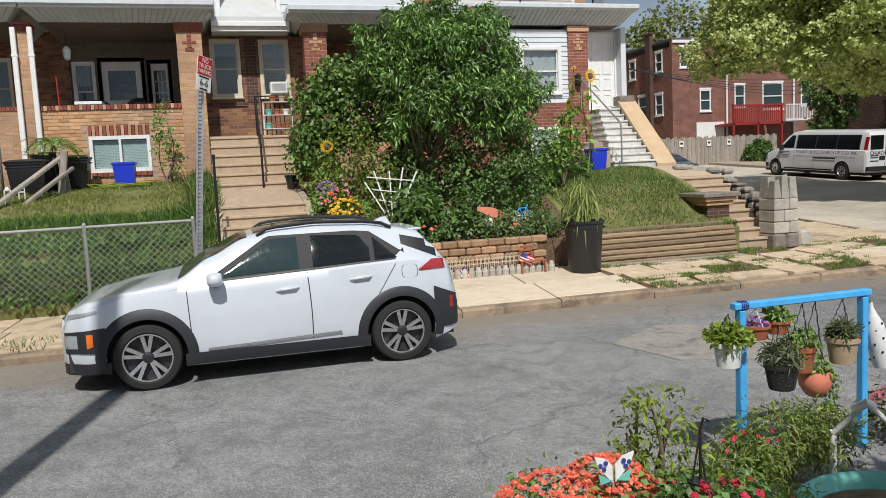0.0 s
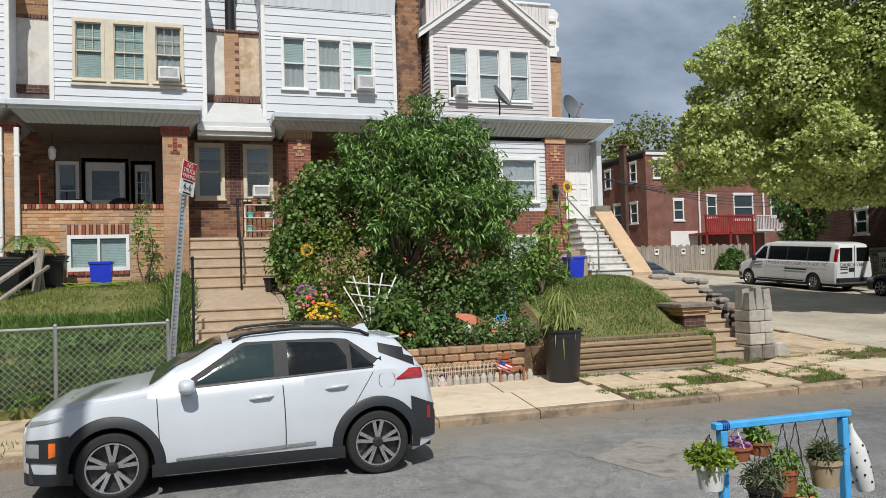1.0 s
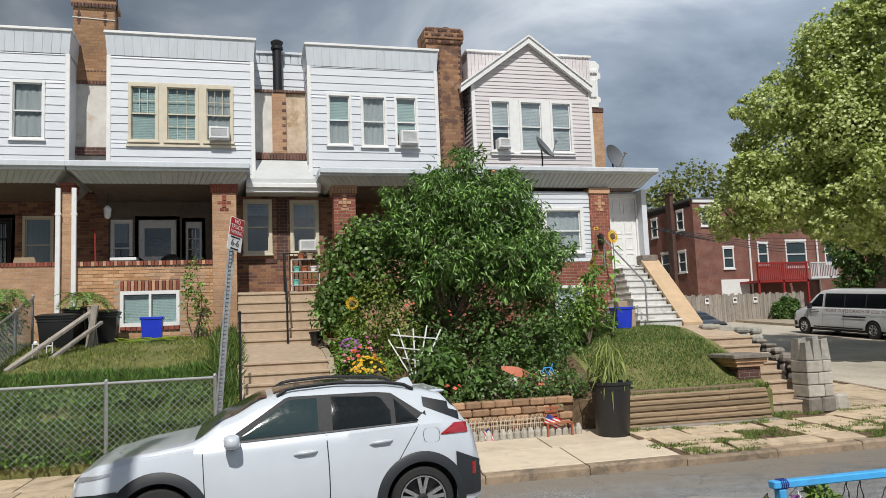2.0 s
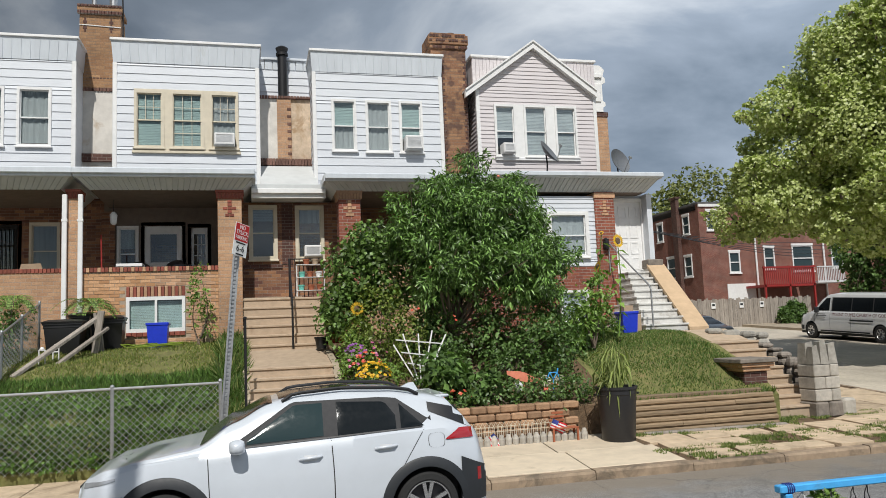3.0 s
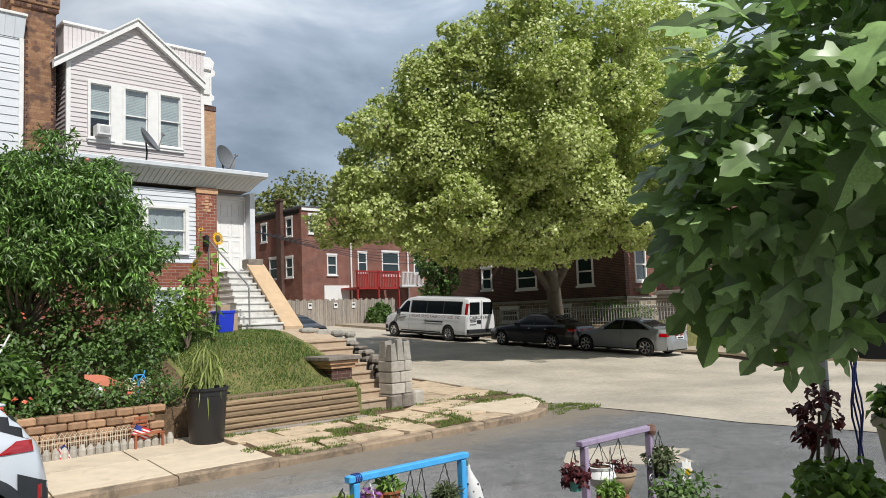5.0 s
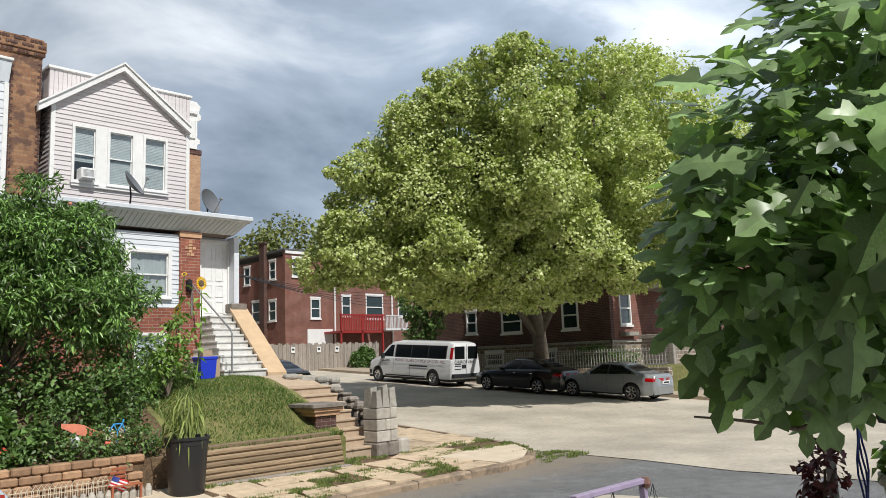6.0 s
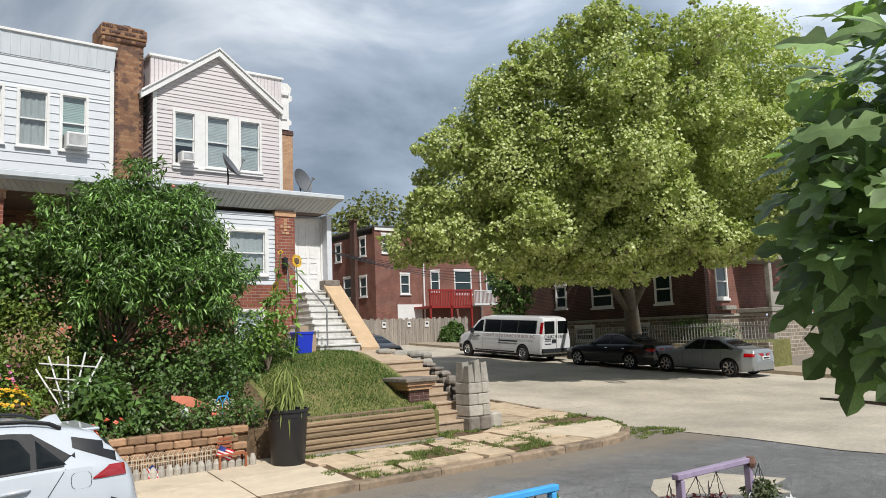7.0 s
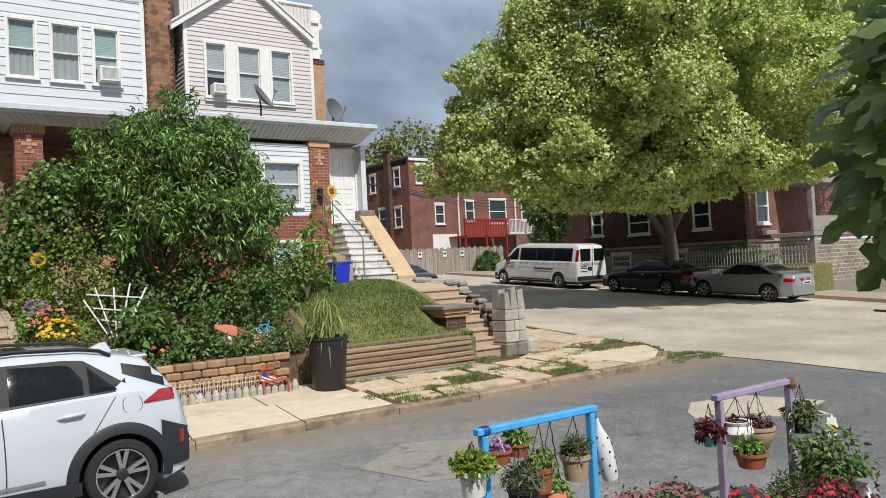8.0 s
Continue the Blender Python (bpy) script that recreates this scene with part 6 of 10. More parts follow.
# porch furniture behind the second house's wall
def sling_chair(x, y, mat, label, turn=0):
    t = thing("porch_chair", (x, y, 3.0), label, "chair", "porch chairs")
    m = Matrix.Translation((x, y, 3.0)) @ Matrix.Rotation(radians(turn), 4, 'Z')
    sh = Shape()
    sh.box(-0.27, 0.27, -0.25, 0.25, 0.40, 0.47, 0.02, m)
    part("seat", sh, mat, t)
    sh = Shape()
    rows = []
    for k in range(6):
        z = 0.45 + 0.1 * k
        rows.append([m @ Vector((lerp(-0.27, 0.27, i / 6) * (1 - 0.25 * (k / 5) ** 3), 0.25 + 0.05 * k / 5 - 0.04 * math.cos((i / 6 - 0.5) * 3), z)) for i in range(7)])
    sh.sheet(rows)
    sh.sheet([[p + Vector((0, 0.03, 0)) for p in r] for r in rows])
    part("backrest", sh, mat, t)
    for sx in (-1, 1):
        for sy in (-1, 1):
            sh = Shape()
            sh.tube([m @ Vector((sx * 0.25, sy * 0.23, 0.42)), m @ Vector((sx * 0.27, sy * 0.27, 0.0))], 0.018, 6)
            part("leg", sh, mat, t)
    for sx in (-1, 1):
        sh = Shape()
        sh.tube([m @ Vector((sx * 0.28, -0.22, 0.42)), m @ Vector((sx * 0.29, -0.24, 0.66)), m @ Vector((sx * 0.29, 0.2, 0.68))], 0.018, 6)
        part("armrest", sh, mat, t)


sling_chair(-1.5, 18.7, M["black_plastic"], "black metal porch chair with a tall back", 20)
sling_chair(-0.95, 18.4, M["black_plastic"], "black round-backed porch chair", 100)
sling_chair(-4.65, 18.5, M["beige"], "tan sling patio chair", 170)
sh = Shape()
sh.box(-2.95, -2.45, 18.3, 18.7, 3.0, 3.85, 0.02)
sh.box(-2.98, -2.42, 18.27, 18.73, 3.85, 3.92, 0.01)
alone("porch_cabinet", sh, M["white_paint"], "small white cabinet on the porch", "cabinet")
sh = Shape()
sh.tube([(-3.25, 18.2, 3.0), (-3.32, 18.45, 4.6)], 0.018, 6)
sh.box(-3.4, -3.1, 18.15, 18.25, 3.0, 3.2, 0.01)
alone("red_broom", sh, M["red_paint"], "long red broom leaning on the brick pier", "broom")
pl = thing("porch_lantern", (-3.05, 18.4, 4.85), "white hanging porch lantern", "lantern")
sh = Shape()
sh.tube([(-3.05, 18.4, 5.4), (-3.05, 18.4, 5.12)], 0.008, 6)
part("chain", sh, M["black_iron"], pl)
sh = Shape()
sh.lathe([(0.03, 4.82), (0.07, 4.86), (0.085, 5.05), (0.03, 5.12)], (-3.05, 18.4, 0), 8)
part("shade", sh, M["white_plastic"], pl)

# plant shelf at the head of the steps
ps = thing("plant_shelf", (1.3, 17.6, 3.02), "white wire shelf crowded with small pots", "shelf")
sh = Shape()
for x in (0.98, 1.6):
    for y in (17.5, 17.7):
        sh.tube([(x, y, 3.0), (x, y, 3.75)], 0.01, 6)
for z in (3.15, 3.45, 3.74):
    sh.box(0.97, 1.61, 17.48, 17.72, z, z + 0.012)
part("frame", sh, M["white_plastic"], ps)


def pot(at, r, h, mat, label, name="flower_pot", group="", rim=True):
    t = thing(name, at, label, "pot", group)
    sh = Shape()
    pr = [(r * 0.72, 0), (r * 0.95, h * 0.8)]
    pr += [(r * 1.06, h * 0.8), (r * 1.06, h)] if rim else [(r, h)]
    sh.lathe(pr + [(r * 0.93, h), (r * 0.85, h * 0.85)], at, 18)
    part("body", sh, mat, t, smooth=35)
    sh = Shape()
    sh.lathe([(r * 0.9, h * 0.84), (r * 0.5, h * 0.88), (0.0, h * 0.88)], at, 12)
    part("soil", sh, M["soil"], t)
    return t


for x, z, mt in ((1.08, 3.16, M["teal"]), (1.3, 3.16, M["terracotta"]), (1.5, 3.16, M["terracotta"]), (1.1, 3.46, M["teal"]), (1.28, 3.46, M["terracotta"]), (1.48, 3.46, M["white_plastic"]), (1.2, 3.752, M["terracotta"]), (1.4, 3.752, M["beige"])):
    pot((x, 17.6, z), 0.075, 0.13, mt, "small flower pot on a wire shelf", group="pots on the shelf")
sh = Shape()
sh.box(1.42, 1.8, 15.6, 15.8, 1.95, 2.14, 0.02)
alone("window_box", sh, M["red_paint"], "red plastic window box planter on the walk edge", "planter")
pot((1.32, 15.55, 1.86), 0.13, 0.24, M["black_plastic"], "black nursery pot beside the steps")

# sign on a perforated post
sg = thing("street_sign", (-0.40, 10.9, 0.2), "red and white no parking sign on a leaning post", "street sign")
base, head = Vector((-0.495, 10.9, 0.1)), Vector((-0.19, 10.9, 3.74))
ax = (head - base).normalized()
m = Matrix.Translation(base) @ ax.to_track_quat("Z", "Y").to_matrix().to_4x4()
m = Matrix.Translation(base) @ Matrix.Rotation(math.atan2(ax.x, ax.z), 4, 'Y')
L = (head - base).length
sh = Shape()
sh.box(-0.045, -0.02, -0.02, 0.02, 0, L - 0.05, 0, m)
sh.box(0.02, 0.045, -0.02, 0.02, 0, L - 0.05, 0, m)
sh.box(-0.02, 0.02, 0.012, 0.02, 0, L - 0.05, 0, m)
k = 0.1
while k < L - 0.1:
    sh.box(-0.02, 0.02, -0.004, 0.012, k, k + 0.03, 0, m)
    k += 0.055
part("post", sh, M["galvanised"], sg, "galvanised perforated U-channel post")
tilt = m @ Matrix.Translation((0.05, -0.075, L - 0.25)) @ Matrix.Rotation(radians(52), 4, 'Z') @ Matrix.Rotation(radians(5), 4, 'Y')
sh = Shape()
sh.box(-0.15, 0.15, -0.003, 0.003, -0.23, 0.23, 0.002, tilt)
plate = part("plate", sh, M["white_paint"], sg)
sh = Shape()
sh.box(-0.14, 0.14, -0.006, -0.0035, -0.02, 0.222, 0, tilt)
part("red_field", sh, M["sign_red"] if "sign_red" in M else M.setdefault("sign_red", plain("sign_red", (0.45, 0.012, 0.015), 0.45)), plate)


def lettering(text, size, local, mat, parent, name="lettering", squash=1.0):
    cu = bpy.data.curves.new(name, 'FONT')
    cu.body, cu.size, cu.align_x, cu.align_y = text, size, 'CENTER', 'CENTER'
    cu.extrude = 0.0006
    tmp = bpy.data.objects.new("tmp", cu)
    scene.collection.objects.link(tmp)
    me = bpy.data.meshes.new_from_object(tmp.evaluated_get(bpy.context.evaluated_depsgraph_get()))
    bpy.data.objects.remove(tmp)
    me.transform(local @ Matrix.Diagonal((squash, 1, 1, 1)))
    me.materials.clear()
    me.materials.append(mat)
    ob = new(name, me)
    ob.parent = parent
    if parent.type == 'EMPTY':
        ob.matrix_parent_inverse = Matrix.Translation(-parent.location)
    return ob


face = tilt @ Matrix.Translation((0, -0.008, 0)) @ Matrix.Rotation(radians(90), 4, 'X')
for txt, z, s in (("NO", 0.175, 0.085), ("TRUCK", 0.10, 0.085), ("PARKING", 0.025, 0.075)):
    lettering(txt, s, face @ Matrix.Translation((0, z, 0)), M["white_paint"], plate, squash=0.92 if txt != "PARKING" else 0.8)
lettering("6-6", 0.13, face @ Matrix.Translation((0, -0.125, 0)), M["black_iron"], plate)
for z, w in ((-0.045, 0.2), (-0.205, 0.16)):
    sh = Shape()
    sh.box(-w / 2, w / 2, -0.007, -0.0035, z - 0.01, z + 0.01, 0, tilt)
    part("small_print", sh, M["black_iron"], plate)

# trellis and small ornaments in the garden
tr = thing("fan_trellis", (2.75, 13.2, 1.2), "white fan-shaped garden trellis of thin slats", "trellis")
root = Vector((2.82, 13.1, 1.2))
for a, l_ in ((-32, 0.85), (-17, 0.95), (0, 0.9), (15, 0.98), (30, 1.0)):
    tip = root + Vector((math.sin(radians(a)) * l_, 0.1, math.cos(radians(a)) * l_ * 0.98))
    sh = Shape()
    sh.tube([root + Vector((math.sin(radians(a)) * 0.1, 0, 0)), tip], 0.016, 4)
    part("slat", sh, M["white_plastic"], tr)
for hh, w in ((0.33, 0.22), (0.52, 0.33), (0.74, 0.42)):
    sh = Shape()
    sh.tube([root + Vector((-w, 0.03, hh + 0.05)), root + Vector((w, 0.03, hh - 0.05))], 0.014, 4)
    part("cross_slat", sh, M["white_plastic"], tr)
sh = Shape()
sh.sheet([[(lerp(4.28, 4.95, i / 8), 12.75 + 0.03 * math.sin(i), 1.34 - 0.20 * i / 8 + (0.07 - 0.02 * math.cos(i)) * k * (1.0 - 0.3 * abs(i - 4) / 4)) for i in range(9)] for k in (-1, 0.2, 1)])
sh.tube([(4.6, 12.78, 0.75), (4.6, 12.78, 1.3)], 0.008, 6)
alone("garden_fish", sh, M["peach"], "coral painted fish ornament on a stake", "ornament")
wb = thing("bicycle_spinner", (5.05, 12.75, 1.1), "small blue bicycle wind spinner with flower wheels", "ornament")
for dx, r in ((4.98, 0.1), (5.25, 0.1)):
    sh = Shape()
    for k in range(10):
        a = math.tau * k / 10
        sh.tube([(dx, 12.72, 1.16), (dx + r * math.cos(a), 12.72, 1.16 + r * math.sin(a))], [0.006, 0.016], 5)
    sh.tube([(dx + r * 0.9 * math.cos(math.tau * k / 16), 12.72, 1.16 + r * 0.9 * math.sin(math.tau * k / 16)) for k in range(17)], 0.006, 5)
    part("wheel", sh, M["cream"], wb)
sh = Shape()
sh.tube([(4.98, 12.7, 1.16), (5.06, 12.7, 1.3), (5.2, 12.7, 1.3), (5.25, 12.7, 1.16)], 0.012, 6)
sh.tube([(5.06, 12.7, 1.3), (5.12, 12.7, 1.18), (5.2, 12.7, 1.3), (5.22, 12.7, 1.37)], 0.012, 6)
sh.tube([(5.12, 12.7, 0.75), (5.12, 12.7, 1.18)], 0.008, 6)
part("frame", sh, M["sky_blue"], wb)
sh = Shape()
sh.tube([(4.45, 12.65, 0.8), (4.45, 12.65, 1.0)], 0.012, 6)
sh.lathe([(0.03, 0.98), (0.075, 1.02), (0.08, 1.12), (0.05, 1.16), (0.0, 1.2)], (4.45, 12.65, 0), 10)
alone("solar_light", sh, M["blind_grey"], "small grey solar lantern on a stake", "garden light")
# small flags
M["flag_red"], M["flag_blue"] = plain("flag_red", (0.55, 0.02, 0.03), 0.7), plain("flag_blue", (0.03, 0.05, 0.25), 0.7)


def flag(x, y, z, turn, label):
    t = thing("small_flag", (x, y, z), label, "flag", "small striped flags")
    m = Matrix.Translation((x, y, z)) @ Matrix.Rotation(radians(turn), 4, 'Y')
    sh = Shape()
    sh.tube([m @ Vector((0, 0, -0.05)), m @ Vector((0, 0, 0.42))], 0.006, 6)
    part("stick", sh, M["timber"], t)
    for i in range(7):
        sh = Shape()
        z0 = 0.24 + 0.024 * i
        x0 = 0.12 if i > 3 else 0.0
        sh.sheet([[m @ Vector((lerp(x0, 0.28, j / 5), 0.02 * math.sin(j * 1.3), zz)) for j in range(6)] for zz in (z0, z0 + 0.024)])
        part("stripe", sh, M["flag_red"] if i % 2 == 0 else M["white_plastic"], t)
    sh = Shape()
    sh.sheet([[m @ Vector((lerp(0, 0.12, j / 3), 0.02 * math.sin(j * 1.0), zz)) for j in range(4)] for zz in (0.336, 0.408)])
    part("canton", sh, M["flag_blue"], t)


flag(3.42, 12.0, 0.2, 55, "small striped flag leaning over the pavement edge")
flag(4.62, 12.0, 0.22, 25, "small striped flag at the garden edge")
flag(1.66, 13.4, 1.1, 15, "small striped flag among flowers")
# little red bench, wire border fence
lb = thing("doll_bench", (4.95, 12.02, 0.2), "small red wooden doll-size bench", "bench")
for k in range(4):
    sh = Shape()
    sh.box(4.75, 5.22, 11.92 + 0.05 * k, 11.96 + 0.05 * k, 0.42, 0.44, 0.004)
    part("seat_slat", sh, M["terracotta"], lb)
for k in range(4):
    sh = Shape()
    sh.box(4.75 + 0.03 * k, 5.05, 12.13 + 0.01 * k, 12.15 + 0.01 * k, 0.46 + 0.06 * k, 0.5 + 0.06 * k, 0.004)
    part("back_slat", sh, M["terracotta"], lb)
for x in (4.77, 5.2):
    for y in (11.94, 12.1):
        sh = Shape()
        sh.box(x - 0.015, x + 0.015, y - 0.015, y + 0.015, 0.2, 0.42)
        part("leg", sh, M["terracotta"], lb)
wf = thing("wire_border", (3.8, 12.08, 0.2), "rusty cream wire border fence of hoops", "fence")
for k in range(24):
    x = 3.0 + 0.075 * k
    sh = Shape()
    sh.tube([(x - 0.06, 12.1, 0.2), (x - 0.05, 12.1, 0.5), (x, 12.1, 0.58), (x + 0.05, 12.1, 0.5), (x + 0.06, 12.1, 0.2)], 0.006, 4)
    part("hoop", sh, M["cream"], wf)
sh = Shape()
for z in (0.3, 0.42, 0.5):
    sh.tube([(2.94, 12.1, z), (4.8, 12.1, z + 0.02)], 0.005, 4)
part("strand", sh, M["cream"], wf)

# ---- vehicles ----
def car_paint(name, c, metal=0.0, rough=0.28):
    m, n, l, bs = nodes_of(name)
    t = n.new("ShaderNodeTexCoord")
    col = mixc(n, l, 1.0, c, ramp(n, l, tex(n, l, t.outputs["Object"], 1.5, 5), [(0.3, (0.93,) * 3), (0.7, (1.03,) * 3)]), 'MULTIPLY')
    l.new(col, bs.inputs["Base Color"])
    bs.inputs["Roughness"].default_value = rough
    bs.inputs["Metallic"].default_value = metal
    bs.inputs["Coat Weight"].default_value = 0.8
    bs.inputs["Coat Roughness"].default_value = 0.03
    return m


M["paint_white"] = car_paint("paint_white", (0.56, 0.60, 0.65))
M["paint_black"] = car_paint("paint_black", (0.005, 0.0055, 0.007))
M["paint_silver"] = car_paint("paint_silver", (0.26, 0.28, 0.29), 0.3, 0.35)
M["paint_van"] = car_paint("paint_van", (0.74, 0.75, 0.76))
M["cladding"] = plain("cladding", (0.020, 0.023, 0.027), 0.55)
M["tyre"] = plain("tyre", (0.018, 0.018, 0.018), 0.85)
M["rim_bright"] = plain("rim_bright", (0.62, 0.62, 0.63), 0.25, 0.9)
M["rim_dark"] = plain("rim_dark", (0.05, 0.05, 0.055), 0.4, 0.6)
M["chrome"] = plain("chrome", (0.75, 0.75, 0.76), 0.12, 1.0)
M["lamp_red"] = plain("lamp_red", (0.35, 0.008, 0.012), 0.12, coat=0.8)
M["lamp_orange"] = plain("lamp_orange", (0.75, 0.16, 0.02), 0.2, coat=0.6)
M["lamp_clear"] = plain("lamp_clear", (0.38, 0.40, 0.42), 0.12, 0.3, coat=0.8)
M["tint"] = plain("tint", (0.006, 0.008, 0.009), 0.04, 0.0, coat=0.0, vary=0.0)
M["tint_pale"] = plain("tint_pale", (0.022, 0.04, 0.042), 0.03, 0.0, coat=0.1, vary=0.0)
M["seam"] = plain("seam", (0.03, 0.03, 0.032), 0.7)


class Car:
    def __init__(self, name, label, category, m, at, W, top, sh, sill, wheels, R, length, paint, lean=0.46, group=""):
        self.m, self.W, self.top, self.sh, self.sill, self.wheels, self.R, self.L, self.lean = m, W, top, sh, sill, wheels, R, length, lean
        self.t = thing(name, at, label, category, group)
        self.paint = paint

    def bottom(self, u):
        z = self.sill(u) if callable(self.sill) else self.sill
        for w in self.wheels:
            d = abs(u - w)
            if d < self.R + 0.055:
                z = max(z, self.rw + math.sqrt((self.R + 0.055) ** 2 - d * d))
        return z

    def section(self, u):
        W, zt, zs = curve(self.W, u), curve(self.top, u), curve(self.sh, u)
        zs = min(zs, zt - 0.03)
        zb = min(self.bottom(u), zs - 0.06)
        h = zt - zs
        s0 = self.sill(u) if callable(self.sill) else self.sill
        wat = lambda z: W - 0.07 * max(0, (0.52 - z) / 0.4) ** 2 - 0.055 * max(0, (z - 0.62) / max(0.05, zs - 0.62)) ** 2  # noqa: E731
        pts = [(wat(lerp(zb, zs, k / 9)), lerp(zb, zs, k / 9)) for k in range(10)]
        wb = pts[-1][0] - 0.03
        wr = max(0.05, wb - self.lean * h)
        pts.append((wb, zs + 0.03 * min(1, h / 0.1)))
        for k in (0.25, 0.5, 0.75):
            pts.append((lerp(wb, wr, k) + 0.012 * math.sin(k * 3.14) * min(1, h / 0.3), lerp(zs + 0.03 * min(1, h / 0.1), zt - 0.13 * h, k)))
        pts += [(wr, zt - 0.13 * h), (wr - 0.03, zt - 0.075 * h), (wr * 0.82, zt - 0.03 * h), (wr * 0.5, zt - 0.008 * h), (0.0, zt)]
        return pts

    def side_v(self, u, z):
        p = self.section(u)
        for (a, za), (b, zb) in zip(p, p[1:]):
            if za <= z <= zb and zb > za:
                return lerp(a, b, (z - za) / (zb - za))
        return p[0][0] if z < p[0][1] else 0.1

    def top_z(self, u, v):
        p = self.section(u)
        for (a, za), (b, zb) in zip(p[9:], p[10:]):
            if b <= abs(v) <= a and a > b:
                return lerp(za, zb, (a - abs(v)) / (a - b))
        return p[9][1]

    def body(self):
        us, u = [], 0.0
        while u < self.L:
            us.append(u)
            near = min(abs(abs(u - w) - self.R - 0.05) for w in self.wheels)
            u += 0.012 if near < 0.07 or u < 0.08 or u > self.L - 0.08 else 0.035
        us.append(self.L)
        sh = Shape()
        rows = []
        for u in us:
            p = self.section(u)
            rows.append([self.m @ Vector((u, -v, z)) for v, z in p] + [self.m @ Vector((u, v, z)) for v, z in p[-2::-1]])
        sh.sheet(rows)
        for r in (rows[0], rows[-1]):
            n = len(r)
            sh.add(r, [(i, i + 1, n - 2 - i, n - 1 - i) for i in range(n // 2 - 0) if i + 1 < n - 2 - i])
        ob = part("body", sh, self.paint, self.t, smooth=32)
        # floor and wheel wells
        s = Shape()
        z0 = 0.24
        for a, b in ((0.1, self.wheels[0] - self.R - 0.06), (self.wheels[0] + self.R + 0.06, self.wheels[1] - self.R - 0.06), (self.wheels[1] + self.R + 0.06, self.L - 0.1)):
            w = curve(self.W, (a + b) / 2) - 0.1
            s.box(a, b, -w, w, z0 - 0.02, z0 + 0.3, 0, self.m)
        for w in self.wheels:
            s.box(w - self.R - 0.06, w + self.R + 0.06, -0.6, 0.6, z0, 0.75, 0, self.m)
        part("underbody", s, M["seam"], self.t)
        return ob

    def strip(self, name, u0, u1, lo, hi, mat, out=0.005, nu=16, nv=4, label="", sides=(-1, 1), parent=None):
        for s in sides:
            sh = Shape()
            rows = []
            for i in range(nu + 1):
                u = lerp(u0, u1, i / nu)
                a, b = lo(u), hi(u)
                col = []
                for k in range(nv + 1):
                    z = lerp(a, b, k / nv)
                    edge = 0.004 if 0 < k < nv and 0 < i < nu else 0.0
                    col.append(self.m @ Vector((u, s * (self.side_v(u, z) + out + edge), z)))
                rows.append(col)
            sh.sheet(rows)
            part(name, sh, mat, parent or self.t, label, smooth=60)

    def seam(self, path, w=0.009, sides=(-1, 1)):
        for s in sides:
            sh = Shape()
            sh.sheet([[self.m @ Vector((u + d, s * (self.side_v(u, z) + 0.003), z)) for d in (-w / 2, w / 2)] for u, z in path])
            part("panel_gap", sh, M["seam"], self.t)

    def arch(self, mat, w=0.09, out=0.018):
        for x in self.wheels:
            for s in (-1, 1):
                sh = Shape()
                rows = []
                for k in range(29):
                    a = lerp(radians(-12), radians(192), k / 28)
                    row = []
                    for q, o in ((0.0, 0.002), (0.002, out), (w * 0.8, out), (w, 0.002)):
                        r = self.R + 0.05 + q
                        u, z = x + r * math.cos(a), max(0.2, self.rw + r * math.sin(a))
                        row.append(self.m @ Vector((u, s * (self.side_v(min(max(u, 0.02), self.L - 0.02), max(z, 0.24)) + o), z)))
                    rows.append(row)
                sh.sheet(rows)
                part("arch_trim", sh, mat, self.t, smooth=40)

    def wheel(self, u, s, r, spokes=5, style="double", rim=0.73):
        c = self.m @ Vector((u, s * (curve(self.W, u) - 0.10), r))
        q = self.m.to_3x3() @ Matrix.Rotation(radians(90) * s, 3, 'X')
        q = self.m.to_3x3() @ Matrix.Rotation(radians(90 if s < 0 else -90), 3, 'X')
        sh = Shape()
        sh.lathe([(r * 0.66, -0.11), (r * 0.93, -0.11), (r * 0.99, -0.085), (r, -0.05), (r, 0.05), (r * 0.99, 0.08), (r * 0.94, 0.1), (r * 0.78, 0.108), (r * rim, 0.095), (r * rim, -0.08)], c, 40, q, caps=False)
        w = part("wheel", sh, M["tyre"], self.t, smooth=30)
        sh = Shape()
        sh.lathe([(r * rim, 0.092), (r * rim * 0.96, 0.098), (r * rim * 0.93, 0.085), (r * rim * 0.9, 0.02), (r * rim * 0.5, 0.0), (0.001, 0.0)], c, 40, q, caps=False)
        part("rim_barrel", sh, M["rim_dark"], w, smooth=30)
        sh = Shape()
        sh.lathe([(r * rim * 1.0, 0.093), (r * rim * 1.0, 0.1), (r * rim * 0.95, 0.1), (r * rim * 0.93, 0.09)], c, 40, q, caps=False)
        R1 = r * rim * 0.95
